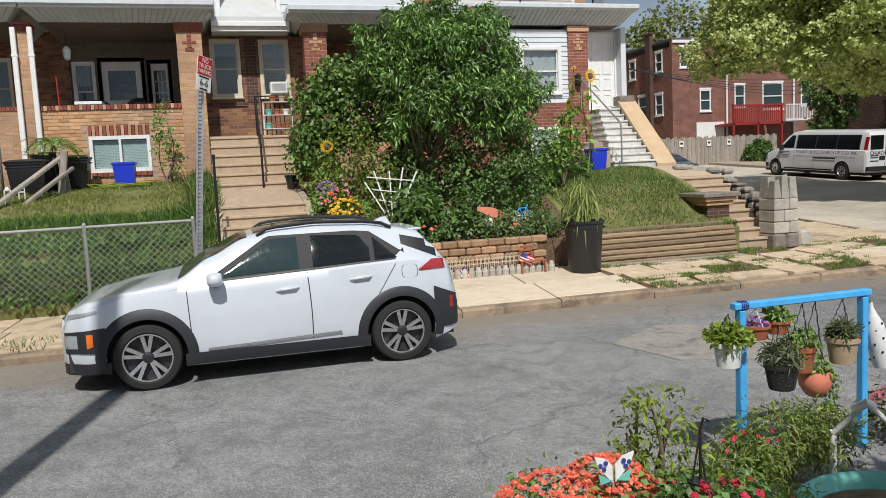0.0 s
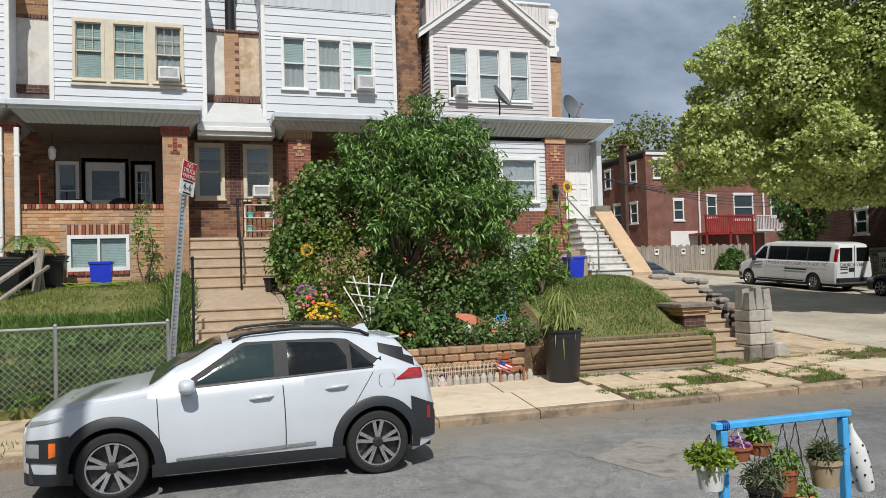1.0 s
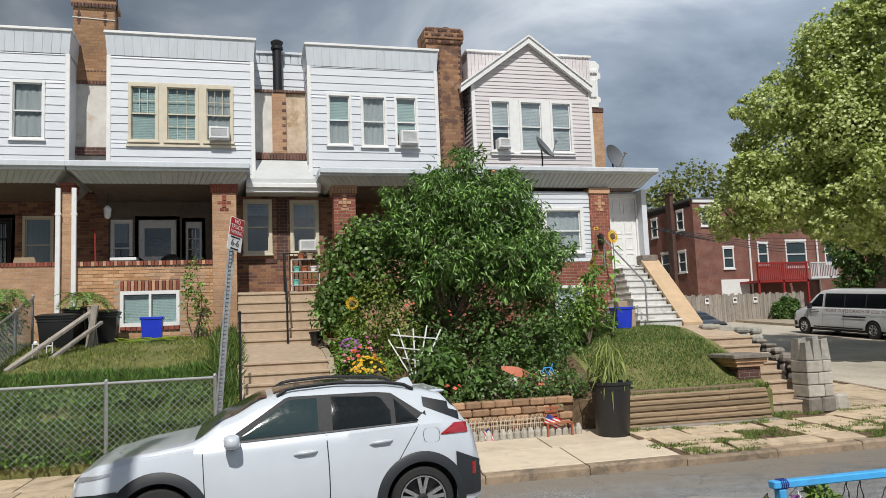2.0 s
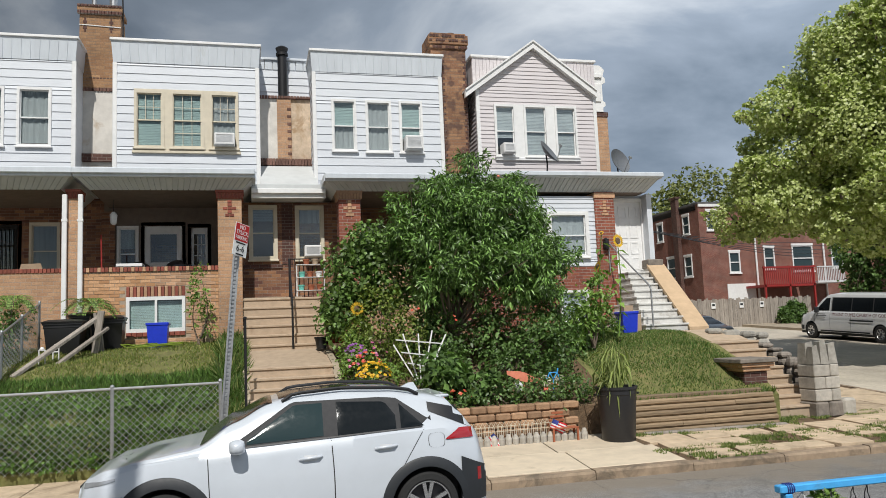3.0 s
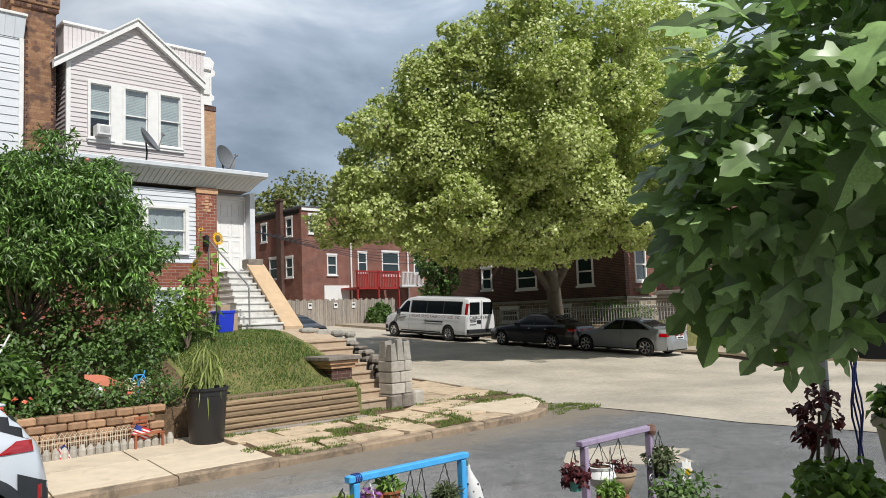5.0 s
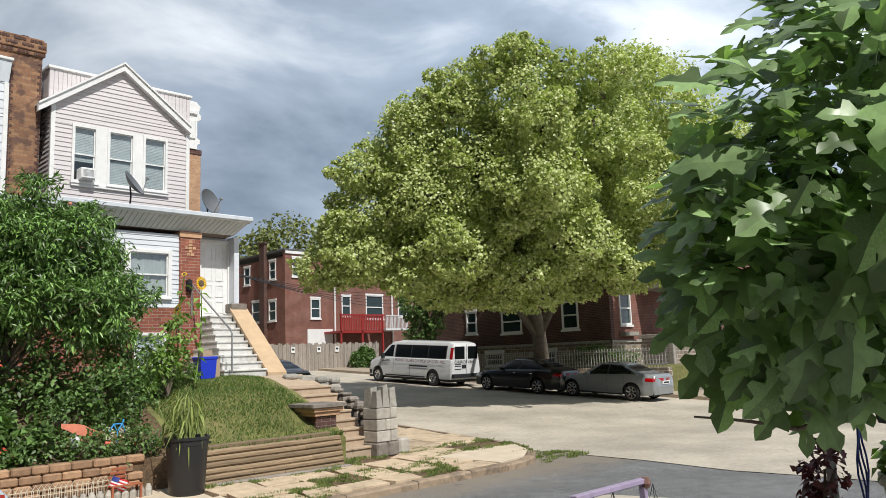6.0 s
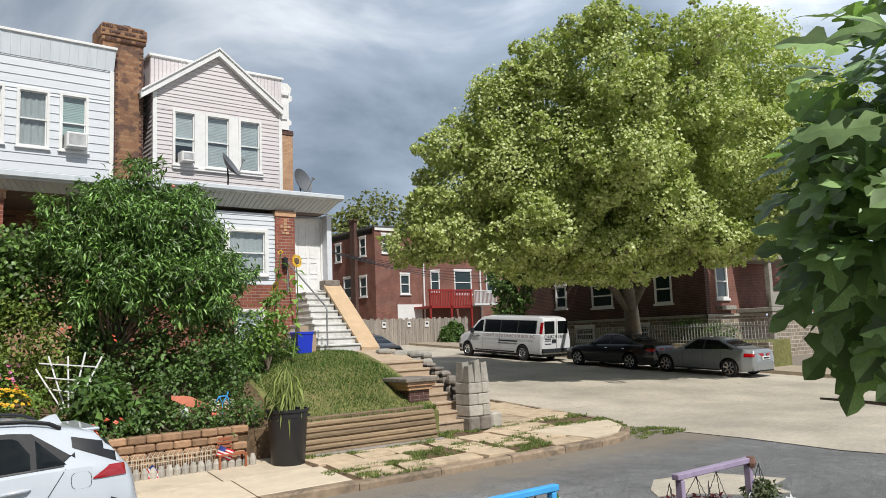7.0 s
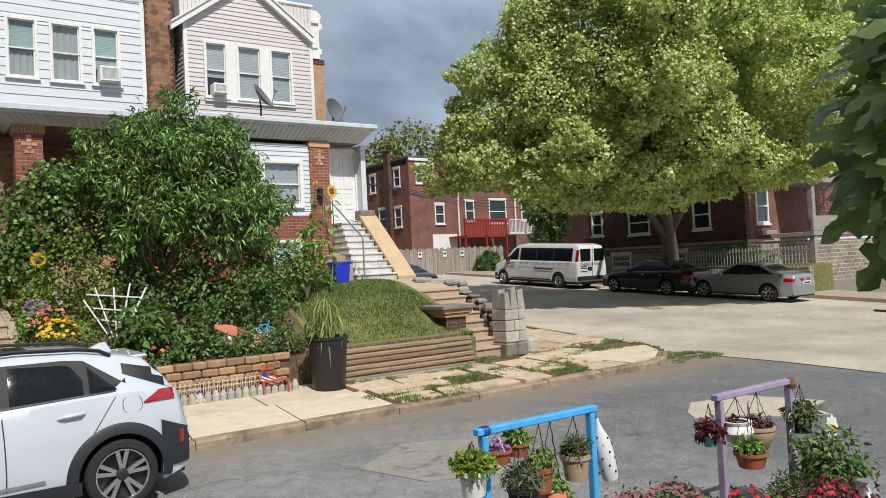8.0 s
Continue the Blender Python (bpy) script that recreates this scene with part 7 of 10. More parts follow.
        for k in range(spokes):
            a0 = math.tau * k / spokes + 0.3
            for da in ((-0.17, 0.17) if style == "double" else (0.0,)):
                w0, w1 = (0.016, 0.02) if style == "double" else (0.03, 0.034)
                p0 = Vector((math.cos(a0 + da * 0.9), math.sin(a0 + da * 0.9), 0)) * 0.045
                p1 = Vector((math.cos(a0 + da * 1.15), math.sin(a0 + da * 1.15), 0)) * R1
                d = (p1 - p0).normalized()
                nn = Vector((-d.y, d.x, 0))
                vs = [p0 + nn * w0, p0 - nn * w0, p1 - nn * w1, p1 + nn * w1]
                f = [v + Vector((0, 0, 0.07 if i < 2 else 0.09)) for i, v in enumerate(vs)]
                b = [v + Vector((0, 0, 0.02 if i < 2 else 0.05)) for i, v in enumerate(vs)]
                sh.add([q @ v + c for v in b + f], [(4, 5, 6, 7), (0, 1, 5, 4), (1, 2, 6, 5), (2, 3, 7, 6), (3, 0, 4, 7)])
        part("spoke_wheel", sh, M["rim_bright"], w)
        sh = Shape()
        sh.lathe([(0.06, 0.03), (0.055, 0.08), (0.03, 0.088), (0.001, 0.088)], c, 16, q)
        part("hub_cap", sh, M["rim_dark"], w)

    def top_patch(self, name, us, half, mat, out=0.006, label=""):
        sh = Shape()
        rows = []
        for i, u in enumerate(us):
            hw = half(u)
            rows.append([self.m @ Vector((u, v, self.top_z(u, v) + out)) for v in [hw * (k / 6 - 1) for k in range(13)]])
        sh.sheet(rows)
        part(name, sh, mat, self.t, label, smooth=60)


def steps(a, b, n):
    return [lerp(a, b, k / n) for k in range(n + 1)]


# --- white crossover at the kerb
cm = Matrix.Translation((-1.72, 8.735, 0.0))
car = Car("parked_car", "white compact crossover with dark plastic cladding", "car", cm, (0.36, 8.735, 0),
          [(0, 0.40), (0.03, 0.60), (0.10, 0.72), (0.3, 0.83), (0.8, 0.885), (1.4, 0.895), (3.2, 0.895), (3.7, 0.87), (4.0, 0.80), (4.12, 0.70), (4.165, 0.52)],
          [(0, 0.62), (0.04, 0.74), (0.12, 0.83), (0.3, 0.91), (0.7, 0.995), (1.05, 1.045), (1.15, 1.07), (1.5, 1.285), (1.85, 1.455), (2.15, 1.52), (2.6, 1.545), (3.1, 1.52), (3.5, 1.455), (3.72, 1.40), (3.85, 1.26), (4.0, 1.08), (4.08, 0.98), (4.14, 0.78), (4.165, 0.62)],
          [(0, 0.55), (0.04, 0.66), (0.12, 0.76), (0.3, 0.85), (0.7, 0.935), (1.15, 0.985), (1.6, 1.00), (2.5, 1.035), (3.2, 1.075), (3.6, 1.09), (3.9, 1.05), (4.05, 0.92), (4.165, 0.55)],
          lambda u: 0.2 + 0.05 * max(0, 1 - u / 0.4) + 0.10 * max(0, (u - 3.85) / 0.3), (0.84, 3.44), 0.335, 4.165, M["paint_white"], 0.42)
car.rw = 0.33
car.body()
for u in car.wheels:
    for s in (-1, 1):
        car.wheel(u, s, 0.33)
car.arch(M["cladding"], 0.105, 0.016)
car.strip("sill_trim", 1.2, 3.08, lambda u: 0.21, lambda u: 0.335, M["cladding"], 0.014, 12, 3)
car.strip("chrome_strip", 1.42, 2.78, lambda u: 0.345 + 0.028 * (u - 1.42), lambda u: 0.37 + 0.03 * (u - 1.42), M["chrome"], 0.016, 10, 1)
car.strip("front_cladding", 0.07, 0.47, lambda u: 0.42 - 0.12 * max(0, u - 0.3), lambda u: 0.62 + 0.10 * u, M["cladding"], 0.012, 14, 4)
car.strip("rear_cladding", 3.82, 4.13, lambda u: 0.32, lambda u: 0.79 - 0.42 * (u - 3.82), M["cladding"], 0.012, 12, 4)
car.strip("lower_lip", 0.0, 0.50, lambda u: 0.20, lambda u: 0.315, M["cladding"], 0.012, 14, 2)
car.strip("headlight", 0.10, 0.40, lambda u: 0.745 + 0.22 * (u - 0.1), lambda u: 0.79 + 0.16 * (u - 0.1), M["lamp_clear"], 0.008, 10, 2, "slim clear daytime lamp")
car.strip("fog_lamp", 0.06, 0.20, lambda u: 0.47, lambda u: 0.60, M["lamp_clear"], 0.018, 6, 3, "clear square lower headlamp")
car.strip("marker_lamp", 0.29, 0.35, lambda u: 0.47 + 0.3 * (u - 0.29), lambda u: 0.61, M["lamp_orange"], 0.018, 4, 3, "orange side marker")
car.strip("tail_light", 3.66, 3.98, lambda u: 0.975 - 0.01 * (u - 3.66), lambda u: 0.985 + 0.095 * min(1, (u - 3.66) / 0.16) - 0.1 * max(0, u - 3.9), M["lamp_red"], 0.012, 10, 3, "red wraparound tail light")
car.strip("rear_marker", 4.0, 4.05, lambda u: 0.53, lambda u: 0.66, M["lamp_red"], 0.018, 3, 3)
gl = lambda u: 1.045 + 0.04 * (u - 1.6)  # noqa: E731
car.strip("window_band", 1.50, 3.52, lambda u: 1.035 + 0.045 * (u - 1.6) + max(0, u - 3.38) * 0.75, lambda u: min(1.035 + 0.02 + (u - 1.46) * 0.62, 1.455 - 0.018 * abs(u - 2.45) - 0.10 * max(0, u - 2.9) ** 1.2, 1.44 - max(0, u - 3.14) * 0.70), M["seam"], 0.003, 40, 5)
car.strip("side_window", 1.62, 2.385, lambda u: 1.06 + 0.045 * (u - 1.6), lambda u: min(1.06 + 0.02 + (u - 1.60) * 0.66, 1.415 - 0.02 * (2.4 - u)), M["tint_pale"], 0.009, 18, 5, "clear tinted front window")
car.strip("side_window", 2.53, 3.14, lambda u: 1.075 + 0.04 * (u - 2.4), lambda u: min(1.42 - 0.05 * (u - 2.5), 1.42 - max(0, u - 3.02) * 1.4), M["tint"], 0.009, 14, 5, "dark tinted rear window")
car.strip("quarter_window", 3.19, 3.44, lambda u: 1.115 + 0.07 * (u - 3.19), lambda u: 1.365 - 0.95 * (u - 3.19), M["tint"], 0.009, 8, 4)
car.strip("window_sill", 1.56, 3.42, lambda u: 1.032 + 0.045 * (u - 1.6), lambda u: 1.046 + 0.045 * (u - 1.6), M["black_plastic"], 0.011, 20, 1)
car.top_patch("windshield", steps(1.17, 1.88, 10), lambda u: curve([(1.17, 0.70), (1.88, 0.56)], u), M["tint"], 0.007)
car.top_patch("rear_window", steps(3.76, 3.98, 5), lambda u: 0.52, M["tint"], 0.008)
car.top_patch("sunroof", steps(1.95, 2.75, 6), lambda u: 0.46, M["tint"], 0.005, "dark glass sunroof")
car.seam([(1.28 - 0.05 * (z - 0.35), z) for z in steps(0.36, 1.0, 10)])
car.seam([(2.46 + 0.02 * math.sin(z * 3), z) for z in steps(0.36, 1.05, 10)], 0.011)
car.seam([(3.08 + 0.32 * max(0, (z - 0.55) / 0.5) ** 1.1, z) for z in steps(0.55, 1.09, 10)])
car.seam([(u, 0.90 + 0.075 * u) for u in steps(0.2, 1.2, 10)], 0.0085)
for k in range(12):
    a, b = math.tau * k / 12, math.tau * (k + 1) / 12
    car.seam([(3.56 + 0.09 * abs(math.cos(t)) ** 0.6 * math.copysign(1, math.cos(t)), 0.975 + 0.075 * abs(math.sin(t)) ** 0.6 * math.copysign(1, math.sin(t))) for t in (a, b)], 0.006, (-1,))
for uu, zz in ((2.25, 0.895), (3.02, 0.945)):
    for s in (-1, 1):
        v = car.side_v(uu, zz)
        sh = Shape()
        sh.tube([cm @ Vector((uu - 0.12, s * (v + 0.005), zz - 0.012)), cm @ Vector((uu - 0.08, s * (v + 0.032), zz)), cm @ Vector((uu + 0.07, s * (v + 0.034), zz + 0.01)), cm @ Vector((uu + 0.11, s * (v + 0.006), zz + 0.012))], [0.012, 0.016, 0.016, 0.012], 8)
        part("door_handle", sh, M["paint_white"], car.t, smooth=True)
        car.strip("handle_cup", uu - 0.07, uu + 0.06, lambda u: zz - 0.03, lambda u: zz + 0.028, M["blind_grey"], 0.003, 4, 2, sides=(s,))
for s in (-1, 1):
    sh = Shape()
    v = car.side_v(1.52, 1.0)
    ball = Shape()
    ball.lathe([(0.02, -0.1), (0.075, -0.085), (0.085, 0.0), (0.075, 0.07), (0.03, 0.1)], (0, 0, 0), 14, Matrix.Rotation(radians(90), 3, 'X'), sq=0.5)
    sh.joined(ball, cm @ Matrix.Translation((1.53, s * (v + 0.12), 1.065)) @ Matrix.Diagonal((0.95, 1.15, 0.85, 1)))
    mir = part("mirror", sh, M["paint_white"], car.t, smooth=50)
    sh = Shape()
    sh.tube([cm @ Vector((1.54, s * (v - 0.02), 1.0)), cm @ Vector((1.53, s * (v + 0.09), 1.02))], [0.035, 0.03], 8)
    part("mirror_foot", sh, M["black_plastic"], mir)
    sh = Shape()
    pts = []
    for u in steps(1.98, 3.42, 14):
        p = car.section(u)
        wv, wz = p[15]
        pts.append(cm @ Vector((u, s * (wv + 0.005), wz + 0.045 * min(1, (u - 1.97) * 8, (3.44 - u) * 8))))
    sh.tube(pts, 0.02, 6)
    part("roof_rail", sh, M["black_plastic"], car.t)
sh = Shape()
sh.prism([cm @ Vector(p) for p in ((3.30, -0.03, 1.47), (3.56, -0.03, 1.43), (3.50, -0.012, 1.535), (3.44, -0.012, 1.53))], (0, 0.05, 0))
part("roof_antenna", sh, M["paint_white"], car.t)
sh = Shape()
sh.box(3.62, 3.80, -0.50, 0.50, 1.385, 1.415, 0.012, cm)
part("roof_spoiler", sh, M["paint_white"], car.t)
sh = Shape()
sh.box(0.0, 0.05, -0.35, 0.35, 0.55, 0.74, 0.02, cm)
part("grille", sh, M["cladding"], car.t)
car.strip("rear_pillar_trim", 3.50, 3.95, lambda u: 1.27 - 0.42 * (u - 3.50), lambda u: 1.365 - 0.24 * (u - 3.50), M["black_plastic"], 0.008, 8, 2)


# --- cars on the side street
def on_hill(xc, y_front_wheel, u_front, u_rear):
    ym = y_front_wheel - (u_rear - u_front) / 2
    return Matrix.Translation((xc, ym, ground_z(0, ym) + 0.01)) @ Matrix.Rotation(math.atan(0.058), 4, 'X') @ Matrix.Rotation(radians(-90), 4, 'Z') @ Matrix.Translation((-(u_front + u_rear) / 2, 0, 0))


def sedan(name, label, xc, yf, wb, paint, length, h, group):
    k = length / 4.6
    fo = 0.82 * k
    m = on_hill(xc, yf, fo, fo + wb)
    c = Car(name, label, "car", m, m @ Vector((length / 2, 0, 0)),
            [(0, 0.45), (0.05, 0.66), (0.2, 0.80), (0.6, 0.88), (1.2, 0.905), (3.2 * k, 0.905), (4.1 * k, 0.86), (length - 0.12, 0.74), (length, 0.55)],
            [(0, 0.55), (0.06, 0.66), (0.3, 0.76), (0.9, 0.88), (1.25 * k, 0.93), (1.45 * k, 1.02), (1.85 * k, 1.27), (2.15 * k, h - 0.03), (2.6 * k, h), (3.05 * k, h - 0.04), (3.45 * k, h - 0.2), (3.85 * k, 1.08), (3.98 * k, 1.05), (4.4 * k, 1.03), (length - 0.08, 0.95), (length, 0.6)],
            [(0, 0.5), (0.06, 0.6), (0.3, 0.70), (0.9, 0.82), (1.4 * k, 0.88), (2.5 * k, 0.92), (3.4 * k, 0.96), (4.2 * k, 0.95), (length - 0.06, 0.86), (length, 0.5)],
            lambda u: 0.2 + 0.08 * max(0, (u - length + 0.5) / 0.5), (fo, fo + wb), 0.33, length, paint, 0.44, group)
    c.rw = 0.325
    c.body()
    for u in c.wheels:
        for s in (-1, 1):
            c.wheel(u, s, 0.325, 7, "single", 0.72)
    a, b = 1.55 * k, 3.75 * k
    lo = lambda u: curve(c.sh, u) + 0.045  # noqa: E731
    hi = lambda u: min(lo(u) + 0.01 + (u - a) * 0.62, h - 0.085 - 0.03 * abs(u - 2.5 * k), lo(u) + 0.01 + (b - u) * 0.52)  # noqa: E731
    c.strip("window_band", a, b, lo, hi, M["seam"], 0.004, 36, 4)
    c.strip("side_window", a + 0.14, 2.48 * k, lambda u: lo(u) + 0.015, lambda u: hi(u) - 0.025, M["tint"], 0.009, 16, 4)
    c.strip("side_window", 2.56 * k, b - 0.18, lambda u: lo(u) + 0.015, lambda u: hi(u) - 0.025, M["tint"], 0.009, 16, 4)
    c.strip("window_trim", a, b, lambda u: lo(u) - 0.012, lo, M["chrome"], 0.008, 20, 1)
    c.top_patch("windshield", steps(1.46 * k, 2.0 * k, 8), lambda u: curve([(1.46 * k, 0.70), (2.0 * k, 0.58)], u), M["tint"])
    c.top_patch("rear_window", steps(3.2 * k, 3.75 * k, 8), lambda u: curve([(3.2 * k, 0.56), (3.75 * k, 0.64)], u), M["tint"])
    c.strip("tail_light", length - 0.40, length - 0.03, lambda u: 0.76, lambda u: 0.885, M["lamp_red"], 0.01, 8, 3)
    c.strip("headlight", 0.1, 0.5, lambda u: 0.60, lambda u: 0.68 + 0.1 * u, M["lamp_clear"], 0.01, 8, 3)
    c.strip("sill_trim", fo + 0.42, fo + wb - 0.42, lambda u: 0.205, lambda u: 0.26, M["cladding"], 0.01, 8, 2)
    for uu in (1.62 * k, 2.52 * k, 3.3 * k):
        c.seam([(uu + 0.03 * math.sin(z * 4), z) for z in steps(0.3, 0.92, 8)], 0.008)
    for uu in (2.35 * k, 3.2 * k):
        for s in (-1,):
            v = c.side_v(uu, 0.82)
            sh = Shape()
            sh.tube([m @ Vector((uu - 0.09, s * (v + 0.004), 0.82)), m @ Vector((uu - 0.05, s * (v + 0.03), 0.822)), m @ Vector((uu + 0.07, s * (v + 0.03), 0.826))], 0.012, 6)
            part("door_handle", sh, M["chrome"] if paint is M["paint_black"] else paint, c.t)
    for s in (-1, 1):
        v = c.side_v(1.6 * k, 0.9)
        sh = Shape()
        ball = Shape()
        ball.lathe([(0.02, -0.09), (0.065, -0.07), (0.075, 0.0), (0.065, 0.06), (0.02, 0.09)], (0, 0, 0), 10, Matrix.Rotation(radians(90), 3, 'X'))
        sh.joined(ball, m @ Matrix.Translation((1.66 * k, s * (v + 0.1), 0.97)))
        part("mirror", sh, paint, c.t, smooth=True)
    sh = Shape()
    sh.box(length - 0.02, length + 0.02, -0.26, 0.26, 0.66, 0.78, 0.005, m)
    part("number_plate", sh, M["white_plastic"], c.t)
    sh = Shape()
    sh.box(length + 0.02, length + 0.024, -0.2, 0.2, 0.69, 0.75, 0, m)
    part("plate_bar", sh, M["cladding"], c.t)
    return c


sedan("parked_sedan", "glossy black sedan parked at the kerb", 26.4, 23.3, 2.84, M["paint_black"], 4.9, 1.45, "cars along the side street")
sedan("parked_sedan", "silver-grey sedan parked under the tree", 26.75, 18.95, 2.76, M["paint_silver"], 4.55, 1.42, "cars along the side street")
sedan("parked_sedan", "dark green sedan half hidden behind a wall", 17.2, 29.5, 2.75, M["paint_black"], 4.7, 1.44, "cars along the side street")

# --- white passenger van
vm = on_hill(26.2, 30.5, 0.9, 4.95)
van = Car("passenger_van", "white church passenger van with dark windows and lettering", "van", vm, vm @ Vector((3, 0, 0)),
          [(0, 0.6), (0.05, 0.80), (0.25, 0.93), (0.8, 0.985), (5.6, 0.985), (6.1, 0.97), (6.2, 0.93)],
          [(0, 0.85), (0.05, 0.98), (0.2, 1.06), (0.75, 1.20), (0.95, 1.28), (1.6, 1.90), (1.85, 2.05), (2.4, 2.11), (5.8, 2.10), (6.1, 2.04), (6.17, 1.9), (6.2, 1.5)],
          [(0, 0.8), (0.05, 0.9), (0.3, 1.0), (0.95, 1.16), (1.2, 1.22), (6.0, 1.24), (6.2, 1.2)],
          0.34, (0.9, 4.95), 0.37, 6.2, M["paint_van"], 0.16, "")
van.rw = 0.37
van.body()
for u in van.wheels:
    for s in (-1, 1):
        van.wheel(u, s, 0.37, 8, "single", 0.6)
van.strip("side_window", 1.22, 2.02, lambda u: 1.30, lambda u: min(1.31 + (u - 1.2) * 0.95, 1.86), M["tint"], 0.008, 14, 4, "dark front door window")
for a, b in ((2.2, 3.3), (3.36, 4.5), (4.56, 5.72)):
    van.strip("side_window", a, b, lambda u: 1.30, lambda u: 1.86, M["tint"], 0.008, 8, 4, "dark tinted side window")
van.strip("window_band", 2.14, 5.78, lambda u: 1.27, lambda u: 1.89, M["seam"], 0.004, 10, 4)
van.strip("tail_light", 6.0, 6.16, lambda u: 1.28, lambda u: 1.80, M["lamp_red"], 0.012, 3, 4)
van.strip("headlight", 0.06, 0.32, lambda u: 0.72, lambda u: 0.92, M["lamp_clear"], 0.012, 6, 3)
van.strip("bumper", 0.0, 0.42, lambda u: 0.40, lambda u: 0.60, M["cladding"], 0.02, 8, 2)
van.strip("sill_trim", 1.5, 4.4, lambda u: 0.36, lambda u: 0.42, M["cladding"], 0.008, 8, 1)
van.top_patch("windshield", steps(0.98, 1.62, 8), lambda u: 0.82, M["tint"])
for uu in (1.12, 2.1, 3.33):
    van.seam([(uu, z) for z in steps(0.45, 1.9, 10)], 0.012)
van.seam([(u, 1.0) for u in steps(2.1, 6.1, 8)], 0.006)
sh = Shape()
sh.box(6.18, 6.34, -0.95, 0.95, 0.42, 0.60, 0.02, vm)
part("rear_bumper", sh, M["cladding"], van.t)
for s in (-1, 1):
    sh = Shape()
    sh.box(6.195, 6.212, s * 0.44 - 0.33, s * 0.44 + 0.33, 1.28, 1.86, 0.01, vm)
    part("rear_window", sh, M["tint"], van.t)
    sh = Shape()
    sh.box(1.3, 1.46, s * 1.05 - 0.09, s * 1.05 + 0.09, 1.2, 1.46, 0.03, vm)
    part("mirror", sh, M["cladding"], van.t)
sh = Shape()
sh.box(6.2, 6.215, -0.006, 0.006, 0.62, 1.95, 0, vm)
part("panel_gap", sh, M["seam"], van.t)
sh = Shape()
sh.box(6.2, 6.225, -0.3, -0.02, 0.86, 1.02, 0.005, vm)
part("number_plate", sh, M["cladding"], van.t)
M["sign_maroon"] = plain("sign_maroon", (0.16, 0.02, 0.03), 0.6)
side = vm @ Matrix.Translation((0, -0.995, 0)) @ Matrix.Rotation(radians(90), 4, 'X')
lettering("MOUNT OLIVES CHURCH OF GOD  INC.", 0.20, side @ Matrix.Translation((4.05, 1.13, 0.008)), M["sign_maroon"], van.t, squash=0.98)
sh = Shape()
sh.box(3.3, 4.6, -1.003, -0.999, 0.86, 0.93, 0, vm)
sh.box(1.35, 1.85, -1.003, -0.999, 1.12, 1.15, 0, vm)
sh.box(1.28, 1.92, -1.003, -0.999, 1.05, 1.08, 0, vm)
sh.box(1.35, 1.85, -1.003, -0.999, 0.98, 1.01, 0, vm)
part("small_print", sh, M["cladding"], van.t)
rear = vm @ Matrix.Translation((6.21, 0, 0)) @ Matrix.Rotation(radians(90), 4, 'Z') @ Matrix.Rotation(radians(90), 4, 'X')
lettering("CHURCH VAN", 0.22, rear @ Matrix.Translation((-0.15, 1.14, 0.012)), M["black_iron"], van.t, squash=0.9)
sh = Shape()
for z in (1.02, 0.94, 0.80):
    sh.box(6.205, 6.214, -0.75, -0.35, z, z + 0.035, 0, vm)
part("small_print", sh, M["cladding"], van.t)

# ---- plants ----
ng = np.random.default_rng(11)


def unit(a):
    return a / np.maximum(np.linalg.norm(a, axis=-1, keepdims=True), 1e-9)


def leaf_mesh(name, P, D, N, length, width, mat, fold=0.18, droop=0.25, broad=0.45):
    """Many small folded leaves in one mesh: base, two sides, a bent middle and a drooping tip."""
    n = len(P)
    D = unit(D)
    S = unit(np.cross(D, N))
    U = np.cross(S, D)
    length, width = np.broadcast_to(length, n)[:, None], np.broadcast_to(width, n)[:, None]
    V = np.empty((n, 5, 3))
    V[:, 0] = P
    mid = P + D * length * broad
    V[:, 1] = mid + S * width * 0.5 + U * length * fold * 0.4
    V[:, 2] = mid - S * width * 0.5 + U * length * fold * 0.4
    V[:, 3] = mid - U * length * 0.03
    V[:, 4] = P + D * length - U * length * droop
    tri = np.array([[0, 1, 3], [0, 3, 2], [3, 1, 4], [2, 3, 4]])
    F = (np.arange(n)[:, None, None] * 5 + tri[None]).reshape(-1)
    me = bpy.data.meshes.new(name)
    me.vertices.add(n * 5)
    me.vertices.foreach_set("co", V.reshape(-1))
    k = n * 4
    me.loops.add(k * 3)
    me.loops.foreach_set("vertex_index", F.astype(np.int32))
    me.polygons.add(k)
    me.polygons.foreach_set("loop_start", np.arange(0, k * 3, 3, dtype=np.int32))
    me.polygons.foreach_set("loop_total", np.full(k, 3, dtype=np.int32))
    me.update(calc_edges=True)
    me.validate()
    me.materials.append(mat)
    return me


def ball(n, lo=0.0):
    d = unit(ng.normal(size=(n, 3)))
    r = (lo ** 3 + (1 - lo ** 3) * ng.random(n)) ** (1 / 3)
    return d * r[:, None], d


